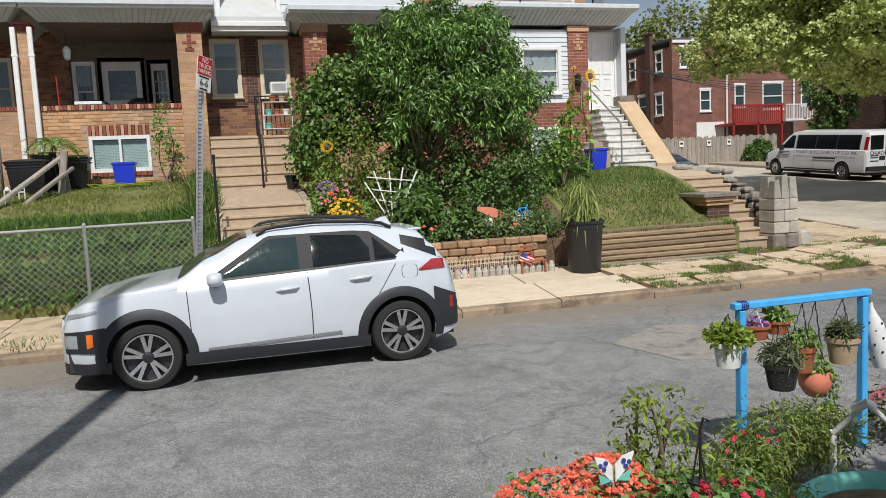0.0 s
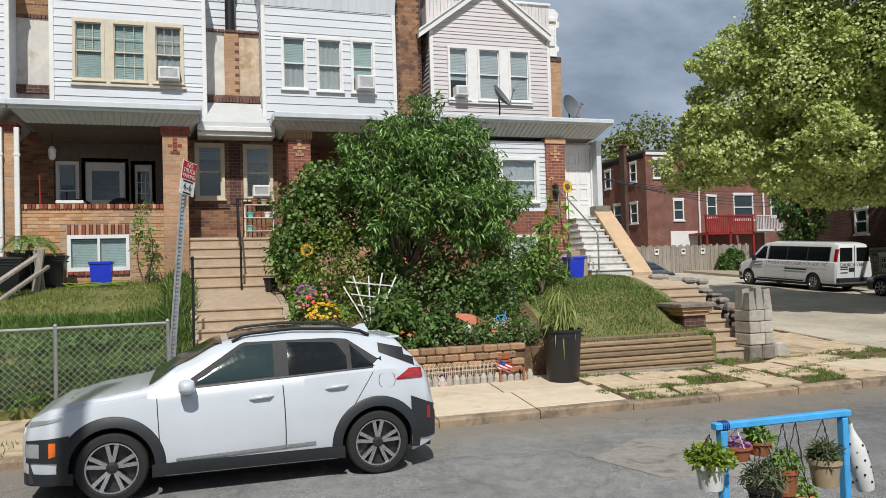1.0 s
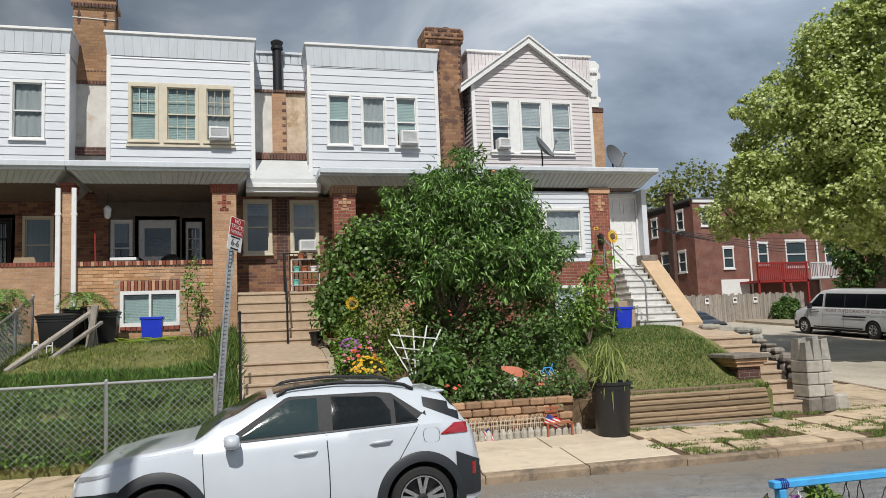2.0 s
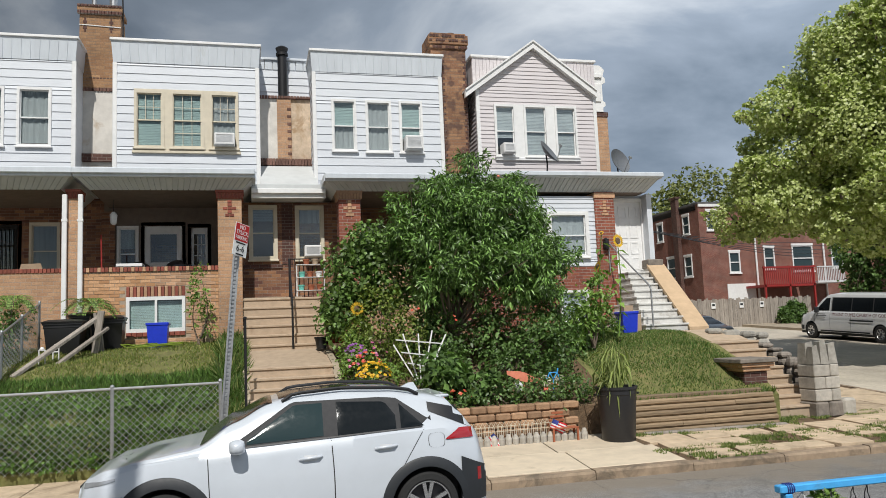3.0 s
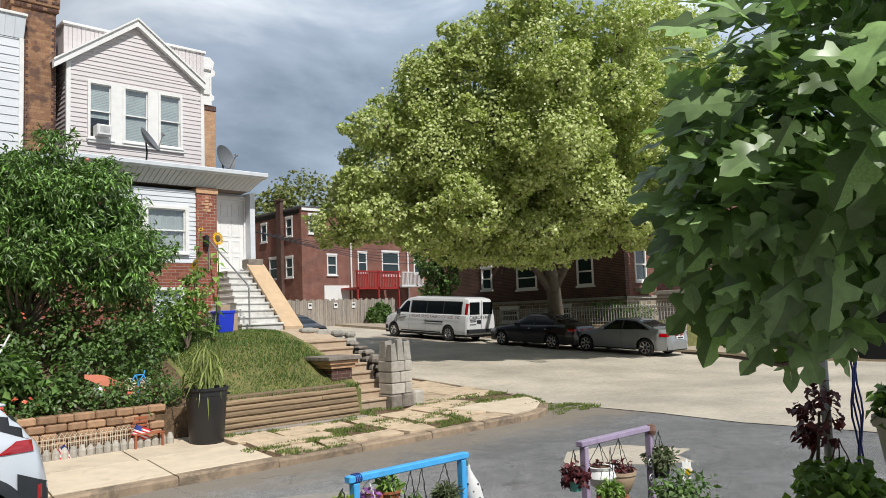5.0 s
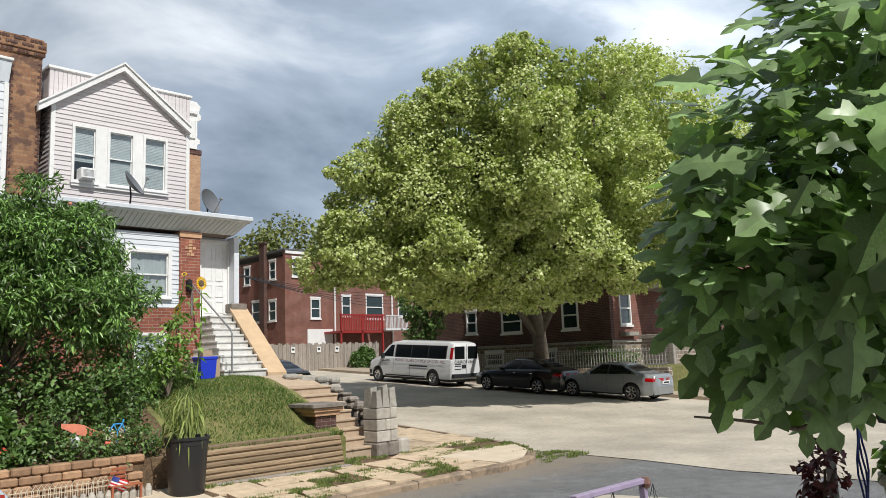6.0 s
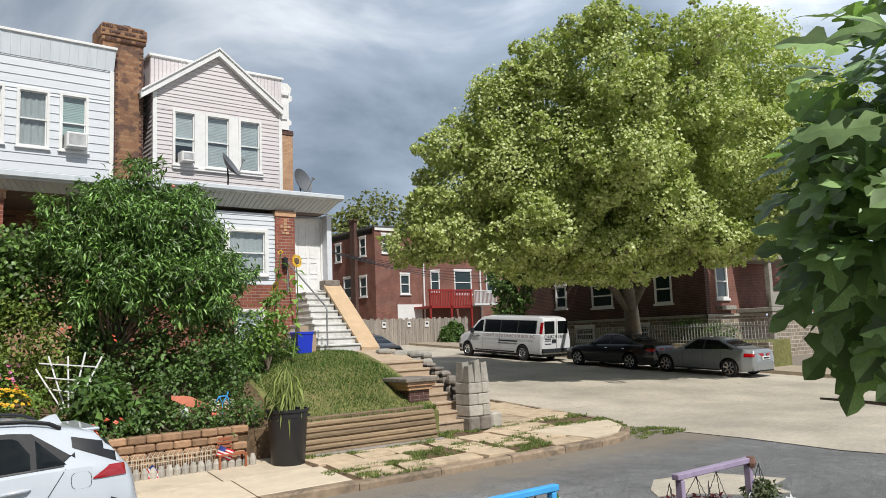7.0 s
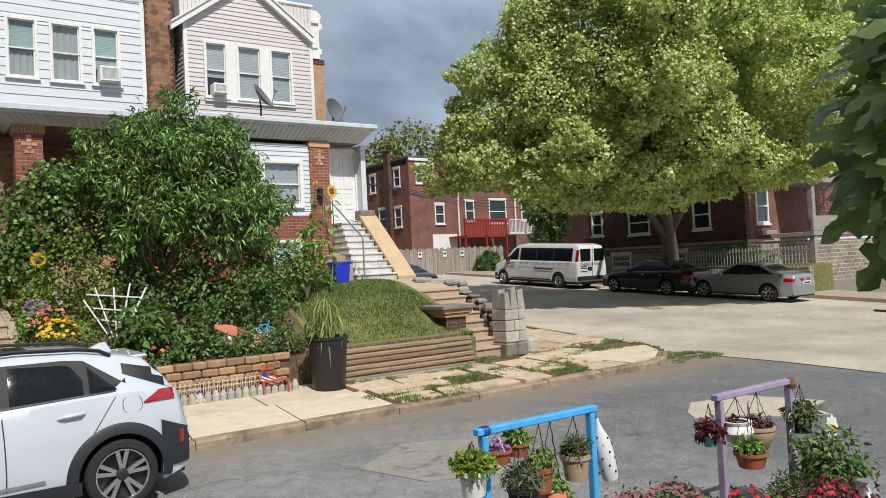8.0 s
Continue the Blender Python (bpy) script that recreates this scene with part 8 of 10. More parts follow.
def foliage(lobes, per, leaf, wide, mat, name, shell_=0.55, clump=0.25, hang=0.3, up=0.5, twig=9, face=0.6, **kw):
    """Leaves gathered on twig ends over a set of lobes (x, y, z, rx, ry, rz)."""
    P, D, N = [], [], []
    vol = [l[3] * l[4] * l[5] for l in lobes]
    tot = sum(v ** (2 / 3) for v in vol)
    for l, v in zip(lobes, vol):
        n = max(4, int(per * v ** (2 / 3) / tot / twig))
        q, d = ball(n, shell_)
        wob = 1 + 0.22 * np.array([noise.noise(Vector(a) * 2.3 + Vector(l[:3])) for a in d])
        c = np.array(l[:3]) + q * np.array(l[3:]) * wob[:, None]
        for _ in range(twig):
            off = ng.normal(size=(n, 3)) * clump * min(l[3:]) * np.array([1, 1, 0.8])
            P.append(c + off)
            dd = unit(d * np.array([1, 1, 0.5]) + ng.normal(size=(n, 3)) * 0.7 + np.array([0, 0, -hang]))
            D.append(dd)
            # faces biased outward and up so the crown catches more sun
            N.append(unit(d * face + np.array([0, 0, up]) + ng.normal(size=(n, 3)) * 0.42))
    P, D, N = np.concatenate(P), np.concatenate(D), np.concatenate(N)
    s = 0.65 + 0.6 * ng.random(len(P))
    return leaf_mesh(name, P, D, N, leaf * s, wide * s, mat, **kw)


def limb(sh, a, b, r0, r1, bend=0.12, n=6):
    a, b = Vector(a), Vector(b)
    L = (b - a).length
    o = Vector((rnd.uniform(-1, 1), rnd.uniform(-1, 1), rnd.uniform(-0.3, 0.6))) * bend * L
    sh.tube([a.lerp(b, k / n) + o * math.sin(math.pi * k / n) for k in range(n + 1)], [lerp(r0, r1, k / n) for k in range(n + 1)], 7)


def shrub(name, label, base, lobes, per, leaf, wide, mat, category="shrub", stems=5, bark="bark", group="", **kw):
    t = thing(name, base, label, category, group)
    sh = Shape()
    for k in range(stems):
        l = lobes[k % len(lobes)]
        limb(sh, (base[0] + rnd.uniform(-0.05, 0.05), base[1] + rnd.uniform(-0.05, 0.05), base[2] - 0.05), (l[0] + rnd.uniform(-0.5, 0.5) * l[3], l[1] + rnd.uniform(-0.5, 0.5) * l[4], l[2] + 0.3 * l[5]), 0.02 + 0.008 * leaf, 0.006)
    part("stem", sh, M[bark], t)
    part("foliage", foliage(lobes, per, leaf, wide, mat, "foliage", **kw), None, t)
    return t


def clusters(boughs, core, n, k0, k1):
    """Smaller leaf masses round each bough, for an uneven outline with gaps."""
    out = []
    for l in boughs:
        out.append((l[0], l[1], l[2], l[3] * core, l[4] * core, l[5] * core))
        for _ in range(n):
            d = Vector((rnd.gauss(0, 1), rnd.gauss(0, 1), rnd.gauss(0.15, 0.9))).normalized()
            k, q = rnd.uniform(k0, k1), rnd.uniform(0.75, 1.05)
            out.append((l[0] + d.x * l[3] * q, l[1] + d.y * l[4] * q, l[2] + d.z * l[5] * q, l[3] * k, l[4] * k, l[5] * k))
    return out


# peach tree before the third house
pt = thing("peach_tree", (3.8, 14.5, 1.4), "bushy peach tree with long drooping green leaves", "tree")
sh = Shape()
lobes = [(3.9, 14.5, 4.0, 1.25, 1.1, 1.2), (3.2, 14.3, 4.1, 0.85, 0.85, 0.85), (4.7, 14.4, 3.75, 1.05, 1.0, 1.05), (3.95, 14.4, 4.95, 0.75, 0.75, 0.62), (3.15, 14.2, 3.2, 0.6, 0.7, 0.7), (5.05, 14.2, 3.05, 0.7, 0.7, 0.7), (4.2, 13.9, 3.15, 1.05, 0.8, 0.6), (4.7, 14.4, 4.55, 0.6, 0.6, 0.6), (5.7, 14.3, 3.6, 0.5, 0.5, 0.5), (3.5, 13.6, 3.5, 0.6, 0.5, 0.6), (4.7, 13.6, 3.3, 0.55, 0.5, 0.6), (3.2, 14.2, 4.75, 0.45, 0.45, 0.45), (4.75, 14.3, 4.85, 0.42, 0.42, 0.42), (2.75, 14.2, 4.2, 0.42, 0.42, 0.5), (5.2, 14.3, 4.15, 0.45, 0.45, 0.5)]
lobes = [(l[0] + 0.2, *l[1:]) for l in lobes]
sh.tube([(3.7, 14.5, 1.25), (3.75, 14.5, 1.8), (3.85, 14.45, 2.3)], [0.12, 0.10, 0.08], 10)
part("trunk", sh, M["bark"], pt, smooth=True)
sh = Shape()
for l in lobes:
    for _ in range(2):
        limb(sh, (3.8, 14.47, rnd.uniform(1.9, 2.4)), (l[0] + rnd.uniform(-0.6, 0.6) * l[3], l[1] + rnd.uniform(-0.5, 0.5), l[2] + rnd.uniform(0, 0.7) * l[5]), 0.028, 0.008)
part("limb", sh, M["bark"], pt)
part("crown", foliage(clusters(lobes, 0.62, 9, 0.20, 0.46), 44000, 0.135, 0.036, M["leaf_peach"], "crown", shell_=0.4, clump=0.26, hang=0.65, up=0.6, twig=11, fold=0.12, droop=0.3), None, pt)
sh = Shape()
for _ in range(5):
    l = lobes[rnd.randrange(len(lobes))]
    c = (l[0] + rnd.uniform(-0.8, 0.8) * l[3], l[1] - l[4] * 0.95, l[2] + rnd.uniform(-0.6, 0.6) * l[5])
    sh.lathe([(0.0, -0.03), (0.025, -0.018), (0.032, 0.0), (0.022, 0.022), (0.0, 0.03)], c, 8)
tagged(part("peach_fruit", sh, M["peach"], pt), kind="stuff")

# the overgrown garden round it
shrub("climbing_vine", "leafy climbing vine over a hidden frame", (1.9, 15.2, 1.7), [(2.0, 15.2, 3.3, 0.55, 0.5, 0.85), (2.35, 15.0, 3.85, 0.55, 0.45, 0.45), (1.75, 15.1, 2.6, 0.45, 0.45, 0.6), (2.6, 15.0, 3.2, 0.55, 0.45, 0.7)], 5200, 0.10, 0.085, M["leaf_climb"], "vine", 6, clump=0.24, hang=0.5, up=0.2)
shrub("garden_shrub", "tall dense green garden shrub", (2.35, 14.2, 1.4), [(2.35, 14.3, 2.3, 0.5, 0.45, 0.8), (2.75, 14.0, 1.9, 0.45, 0.4, 0.6), (1.95, 14.3, 1.9, 0.3, 0.35, 0.5)], 2300, 0.085, 0.05, M["leaf_olive"], stems=7, clump=0.24)
shrub("garden_shrub", "dark green shrub under the peach tree", (4.4, 13.6, 1.1), [(3.4, 13.5, 1.5, 0.4, 0.4, 0.4), (4.7, 13.4, 1.4, 0.5, 0.4, 0.4), (5.3, 13.5, 1.75, 0.55, 0.45, 0.65)], 3000, 0.085, 0.05, M["leaf_shrub"], stems=8, clump=0.2)
shrub("garden_shrub", "dense dark shrub behind the peach tree", (3.9, 15.6, 1.7), [(3.2, 15.5, 2.3, 0.75, 0.5, 0.8), (4.3, 15.4, 2.2, 0.85, 0.5, 0.8), (5.3, 15.4, 2.3, 0.7, 0.5, 0.8), (3.4, 14.2, 1.95, 0.6, 0.4, 0.55), (4.6, 14.1, 1.95, 0.65, 0.4, 0.55)], 5600, 0.1, 0.06, M["leaf_shrub"], stems=8, clump=0.22)
shrub("hydrangea", "broad-leaved green plant in the garden bed", (3.3, 12.95, 0.9), [(3.15, 12.95, 1.3, 0.42, 0.35, 0.38), (3.75, 12.9, 1.15, 0.4, 0.3, 0.32)], 900, 0.16, 0.11, M["leaf_shrub"], stems=6, clump=0.22)
shrub("ground_cover", "low leafy plants along the block wall", (4.3, 12.7, 0.8), [(4.0, 12.65, 0.98, 0.5, 0.25, 0.22), (4.8, 12.65, 1.0, 0.5, 0.25, 0.25), (5.4, 12.6, 1.0, 0.35, 0.3, 0.3), (3.3, 12.6, 0.9, 0.35, 0.2, 0.2)], 2600, 0.07, 0.045, M["leaf_shrub"], "plants", 6, clump=0.25)
shrub("tall_shrub", "tall airy shrub beside the lawn", (6.2, 14.2, 1.6), [(5.95, 14.3, 2.35, 0.4, 0.4, 0.7), (6.25, 14.2, 1.95, 0.35, 0.35, 0.45), (5.8, 13.9, 1.7, 0.4, 0.4, 0.5)], 1900, 0.09, 0.045, M["leaf_shrub"], stems=7, clump=0.2)
shrub("weedy_shrub", "light green weeds at the lawn edge", (6.9, 15.2, 1.85), [(6.9, 15.2, 2.2, 0.6, 0.5, 0.4), (7.4, 15.4, 2.05, 0.4, 0.4, 0.25)], 1500, 0.09, 0.05, M["leaf_vine"], "weeds", 6, clump=0.25)
shrub("step_plants", "leafy flower border beside the steps", (1.75, 13.6, 1.1), [(1.75, 13.5, 1.45, 0.3, 0.4, 0.35), (1.8, 14.2, 1.75, 0.3, 0.4, 0.35), (2.2, 13.3, 1.35, 0.35, 0.3, 0.3)], 1900, 0.08, 0.05, M["leaf_vine"], "plants", 6, clump=0.24)


def flowers(name, label, lobes, n, size, mat, group=""):
    """Blossoms of five petals over low leaves."""
    P, D, N = [], [], []
    for l in lobes:
        q, d = ball(n, 0.85)
        c = np.array(l[:3]) + np.abs(q) * np.sign(q * np.array([1, 1, 0]) + np.array([0, 0, 1])) * np.array(l[3:])
        for k in range(5):
            a = math.tau * k / 5 + ng.random(n)
            nn = unit(d * np.array([1, 1, 0]) * 0.5 + np.array([0, -0.5, 0.8]))
            s = unit(np.cross(nn, np.array([0.3, 1.0, 0.2])))
            u = np.cross(nn, s)
            P.append(c)
            D.append(s * np.cos(a)[:, None] + u * np.sin(a)[:, None] + nn * 0.25)
            N.append(nn)
    me = leaf_mesh(name, np.concatenate(P), np.concatenate(D), np.concatenate(N), size, size * 0.9, mat, 0.1, 0.1, 0.6)
    ob = new(name, me)
    return tagged(ob, label, "flowers", group, "stuff")


flowers("yellow_flowers", "bright yellow daisies in the border", [(2.0, 13.15, 1.38, 0.32, 0.18, 0.26)], 80, 0.036, M["petal_yellow"])
flowers("purple_flowers", "purple flower spikes in the border", [(1.75, 13.6, 1.75, 0.22, 0.2, 0.2)], 30, 0.035, M["petal_purple"])
flowers("pink_flowers", "pink and magenta blossoms in the border", [(1.7, 13.45, 1.5, 0.3, 0.3, 0.3), (2.1, 13.9, 1.7, 0.3, 0.2, 0.3)], 11, 0.035, M["petal_magenta"])
flowers("coral_flowers", "coral red zinnias in the border", [(1.9, 13.3, 1.55, 0.3, 0.2, 0.25), (3.3, 12.6, 0.95, 0.4, 0.12, 0.15)], 14, 0.045, M["petal_red"])
flowers("orange_flowers", "orange zinnias at the wall", [(2.95, 12.35, 0.75, 0.14, 0.1, 0.3)], 12, 0.05, M["petal_red"])
flowers("red_flowers", "small red blossoms among garden leaves", [(3.2, 13.6, 2.2, 0.5, 0.2, 0.5), (5.0, 12.6, 0.95, 0.4, 0.1, 0.2)], 6, 0.035, M["petal_red"])


def sunflower(at, h, face, label, r=0.13):
    t = thing("sunflower", at, label, "sunflower", "sunflowers")
    top = Vector(at) + Vector((0.08, -0.05, h))
    sh = Shape()
    limb(sh, at, top, 0.016, 0.01, 0.04)
    part("stem", sh, M["leaf_vine"], t)
    n = 14
    P = np.array([Vector(at).lerp(top, 0.25 + 0.7 * k / n) for k in range(n)])
    a = np.arange(n) * 2.4
    D = np.stack([np.cos(a), np.sin(a), np.full(n, -0.15)], 1)
    part("leaves", leaf_mesh("leaves", P, D, np.tile([0, 0, 1.0], (n, 1)), 0.24, 0.15, M["leaf_vine"], 0.15, 0.35, 0.4), None, t)
    m = Vector(face).to_track_quat("Z", "Y").to_matrix()
    sh = Shape()
    sh.lathe([(r * 0.5, -0.01), (r * 0.52, 0.02), (r * 0.3, 0.03), (0.001, 0.03)], top, 14, m)
    head = part("disc", sh, M["soil"], t)
    k = 22
    a = np.arange(k) * math.tau / k
    D = np.array([m @ Vector((math.cos(q), math.sin(q), 0.15)) for q in a])
    part("petals", leaf_mesh("petals", np.array([top + m @ Vector((math.cos(q) * r * 0.45, math.sin(q) * r * 0.45, 0.01)) for q in a]), D, np.tile(np.array(m @ Vector((0, 0, 1))), (k, 1)), r * 0.75, r * 0.3, M["petal_yellow"], 0.05, 0.05, 0.5), None, t)


sunflower((7.2, 14.2, 1.85), 1.95, (0.3, -0.9, 0.1), "tall yellow sunflower before the brick pillar")
sunflower((6.75, 14.3, 1.8), 1.5, (0.5, -0.7, -0.4), "drooping sunflower with large leaves", 0.1)
sunflower((7.0, 14.5, 1.8), 2.2, (-0.4, -0.5, 0.6), "budding tall sunflower stalk", 0.05)
shrub("pepper_plant", "tall leggy green plant beside the sunflowers", (6.5, 14.0, 1.7), [(6.45, 14.0, 2.5, 0.24, 0.22, 0.55), (6.75, 14.05, 2.75, 0.18, 0.18, 0.6), (6.25, 13.95, 2.1, 0.3, 0.22, 0.35)], 760, 0.12, 0.06, M["leaf_vine"], "plant", 7, clump=0.28, hang=0.5)
sunflower((1.85, 14.6, 1.6), 1.0, (0.1, -0.95, 0.1), "yellow sunflower beside the steps", 0.12)

# grass plumes drooping out of the black bin
P, D = [], []
for k in range(80):
    a = ng.random() * math.tau
    h = 0.1 + 0.85 * ng.random()
    P.append((5.83 + 0.22 * math.cos(a) * ng.random(), 11.72 + 0.22 * math.sin(a) * ng.random(), 1.05 + h * 0.8))
    D.append((math.cos(a) * 0.5 - 0.3, math.sin(a) * 0.5, -0.1 - 1.1 * ng.random()))
gp = thing("corn_grass", (5.83, 11.72, 1.05), "drooping pale green grass planted in the bin", "grass")
part("blades", leaf_mesh("blades", np.array(P), np.array(D), np.tile([0, 0, 1.0], (len(P), 1)), 0.28 + 0.3 * ng.random(len(P)), 0.03, M["straw"], 0.1, 0.3, 0.5), None, gp)
sh = Shape()
for k in range(14):
    limb(sh, (5.83 + rnd.uniform(-0.15, 0.15), 11.72, 0.98), (5.71 + rnd.uniform(-0.35, 0.4), 11.75 + rnd.uniform(-0.2, 0.2), 1.5 + rnd.uniform(0, 0.35)), 0.012, 0.006, 0.2)
part("stalk", sh, M["straw"], gp)

# left yard plants
pm = thing("mimosa_sapling", (-3.24, 16.9, 2.0), "feathery green mimosa sapling by the fence", "sapling")
sh = Shape()
sh.tube([(-3.2, 16.95, 1.95), (-3.25, 16.9, 2.6), (-3.24, 16.88, 3.05)], [0.022, 0.016, 0.01], 7)
P, D, N = [], [], []
for k in range(15):
    a = math.tau * k / 15 + rnd.uniform(-0.2, 0.2)
    L, z0, rise = rnd.uniform(0.42, 0.72), rnd.uniform(2.88, 3.06), rnd.uniform(0.05, 0.26)
    rib = []
    for j in range(15):
        t = j / 14
        rib.append(Vector((-3.24 + math.cos(a) * L * t, 16.88 + math.sin(a) * L * t * 0.8, z0 + rise * math.sin(t * 2.0) - 0.30 * t * t)))
    sh.tube(rib, [lerp(0.006, 0.002, j / 14) for j in range(15)], 4)
    for j in range(2, 15):
        out = (rib[j] - rib[j - 1]).normalized()
        side = Vector((-math.sin(a), math.cos(a), 0))
        for sg_ in (-1, 1):
            for q in range(5):
                reach = 0.028 * (q + 0.5) * (1.15 - abs(j / 14 - 0.45))
                P.append(rib[j] + side * sg_ * reach + Vector((0, 0, -0.10 * reach)))
                D.append(out * 0.9 + side * sg_ * 0.35 + Vector((0, 0, -0.15)))
                N.append((0, 0, 1.0))
part("stem", sh, M["bark"], pm)
part("fronds", leaf_mesh("fronds", np.array(P), np.array(D), np.array(N), 0.055, 0.016, M["leaf_vine"], 0.1, 0.2, 0.5), None, pm)
pm2 = copy_thing(pm, pose(-4.55, 16.3, 2.05, 0, 0, 120))
pm2["label"] = "feathery green mimosa branches over the fence"
shrub("sapling", "thin young tree with sparse leaves", (-1.15, 17.0, 2.05), [(-1.1, 16.95, 3.3, 0.18, 0.15, 0.45), (-1.2, 16.95, 2.8, 0.12, 0.12, 0.4)], 260, 0.1, 0.05, M["leaf_vine"], "sapling", 2, clump=0.3)
shrub("cactus_shrub", "tall green stalk plant by the wall", (-0.98, 17.2, 2.05), [(-0.95, 17.15, 2.55, 0.1, 0.1, 0.45)], 140, 0.12, 0.03, M["leaf_vine"], "plant", 3, clump=0.3, hang=-0.6)
shrub("hedge_weeds", "lush weeds growing through the chain-link fence", (-3.0, 12.15, 0.4), [(-3.4, 12.2, 0.65, 0.7, 0.25, 0.35), (-2.4, 12.2, 0.6, 0.5, 0.25, 0.28), (-4.4, 12.3, 0.75, 0.6, 0.25, 0.4), (-1.4, 12.2, 0.5, 0.5, 0.2, 0.2)], 5200, 0.055, 0.035, M["grass_wild"], "weeds", 6, clump=0.25)
shrub("fence_vine", "dark green vine over the side fence", (-4.5, 15.6, 1.85), [(-4.75, 15.2, 2.1, 0.4, 0.9, 0.5), (-4.9, 16.4, 2.5, 0.5, 0.8, 0.5)], 2600, 0.09, 0.06, M["leaf_shrub"], "vine", 5, clump=0.22)


# grass blades
def blades(name, label, x0, x1, y0, y1, n, h0, h1, zf, mat, keep=None, parent=None):
    x, y = x0 + (x1 - x0) * ng.random(n), y0 + (y1 - y0) * ng.random(n)
    f = np.array([noise.noise((a * 0.9, b * 0.9, 5)) for a, b in zip(x, y)])
    ok = f > -0.55 + 0.3 * ng.random(n)
    if keep is not None:
        ok &= keep(x, y)
    x, y, f = x[ok], y[ok], f[ok]
    P = np.stack([x, y, [zf(a, b) - 0.01 for a, b in zip(x, y)]], 1)
    D = np.stack([ng.normal(size=len(x)) * 0.5, ng.normal(size=len(x)) * 0.5, np.ones(len(x))], 1)
    h = h0 + (h1 - h0) * ng.random(len(x)) * (0.6 + np.maximum(f, -0.15))
    N = np.stack([ng.normal(size=len(x)), ng.normal(size=len(x)), np.full(len(x), 0.2)], 1)
    ob = new(name, leaf_mesh(name, P, D, N, h, 0.012 + 0.05 * h, mat, 0.02, 0.15, 0.35))
    return tagged(ob, label, "grass", kind="stuff")


blades("grass", "mown yard grass with thin patches", -6.5, -0.2, 12.0, 17.7, 30000, 0.05, 0.11, yard_z, M["grass"])
blades("grass", "taller green grass at the slope foot", -6.0, -0.2, 11.98, 14.3, 26000, 0.06, 0.24, yard_z, M["weed_dark"])
ivy = [(x, y, yard_z(x, y) + 0.03, 0.5, 0.34, 0.13) for x in (-5.9, -5.2, -4.5, -3.8, -3.1, -2.4, -1.7, -1.0) for y in (12.15, 12.7, 13.3)]
shrub("ground_ivy", "dense low green weeds on the bank behind the fence", (-3.4, 12.5, yard_z(-3.4, 12.5)), ivy, 15000, 0.075, 0.05, M["weed_dark"], "weeds", 4, shell_=0.3, clump=0.3)
blades("grass", "tufts of grass along the steps", -0.6, -0.15, 12.2, 17.6, 2600, 0.12, 0.4, yard_z, M["grass_wild"])
blades("grass", "thick lawn grass on the slope", 6.1, 9.2, 12.35, 17.5, 30000, 0.04, 0.11, yard_z, M["grass_wild"])
def patchy(x, y):
    """Uneven tufts, thinning towards their edges."""
    return np.array([noise.noise((p * 2.6, q * 4.5, 2)) + 0.4 * noise.noise((p * 9, q * 9, 7)) > 0.03 for p, q in zip(x, y)])


weeds = [(6.3, 7.4, 9.98, 10.2), (7.2, 8.0, 10.45, 10.65), (8.9, 10.6, 10.6, 11.2), (7.75, 8.6, 10.55, 11.15), (9.4, 10.2, 10.02, 10.5), (10.9, 13.3, 11.45, 11.7), (12.6, 13.9, 9.9, 10.6), (13.3, 13.9, 10.4, 11.8), (10.7, 13.8, 12.25, 12.5), (6.0, 9.2, 11.75, 12.0), (9.3, 10.6, 12.2, 12.5), (6.0, 7.2, 10.5, 10.62)]
for a, b, c, d in weeds:
    blades("weeds", "weeds in the pavement joints", a - 0.15, b + 0.15, c - 0.1, d + 0.1, int(2600 * (b - a + 0.3) * (d - c + 0.2)) + 90, 0.03, 0.10, lambda x, y: pave_z(x, y) if (x < 11.5 or math.hypot(x - 11.3, y - 12.2) < 2.35) and y > 9.85 else 0.01, M["weed"], patchy)
blades("weeds", "weeds between kerb and fence", -9, -2.2, 9.9, 10.5, 900, 0.04, 0.12, pave_z, M["weed"], lambda x, y: (np.sin(x * 2.1) > 0.2))
blades("weeds", "weeds growing along the timber wall", 6.0, 9.3, 12.2, 12.4, 1200, 0.05, 0.16, lambda x, y: 0.76, M["grass_wild"])


# street tree, leaning out over the side street
st = thing("plane_tree", (28.2, 22.2, 0.65), "large spreading plane tree with yellow-green leaves", "tree")


def lean(p):
    """The trunk stands on the far pavement; its upper limbs reach towards the street."""
    k = min(max((p[2] - 1.5) / 6.0, 0.0), 1.0)
    return Vector((p[0] + 1.8, p[1] + 1.4, p[2] + 0.1)).lerp(Vector(p) * 0.86 + Vector((0.01, -0.02, 0.29)), k)


sh = Shape()
sh.tube([lean(p) for p in ((26.4, 20.8, 0.4), (26.38, 20.8, 1.0), (26.3, 20.78, 2.2), (26.1, 20.7, 3.3), (25.6, 20.5, 4.6), (25.0, 20.3, 6.4), (24.4, 20.1, 9.0), (24.0, 19.6, 12.2))], [0.50, 0.39, 0.33, 0.29, 0.21, 0.17, 0.12, 0.05], 14)
for ends in ([(26.15, 20.7, 3.0), (26.7, 20.2, 4.3), (27.2, 19.2, 6.2), (27.6, 17.6, 8.8)], [(26.2, 20.7, 2.7), (25.2, 20.9, 3.9), (23.6, 21.5, 5.6), (21.6, 22.6, 8.2)], [(26.2, 20.75, 3.1), (26.3, 21.6, 4.6), (25.5, 23.2, 7.0), (24.8, 24.2, 9.4)]):
    sh.tube([lean(p) for p in ends], [0.21, 0.16, 0.12, 0.05], 10)
part("trunk", sh, M["bark_pale"], st, smooth=True)
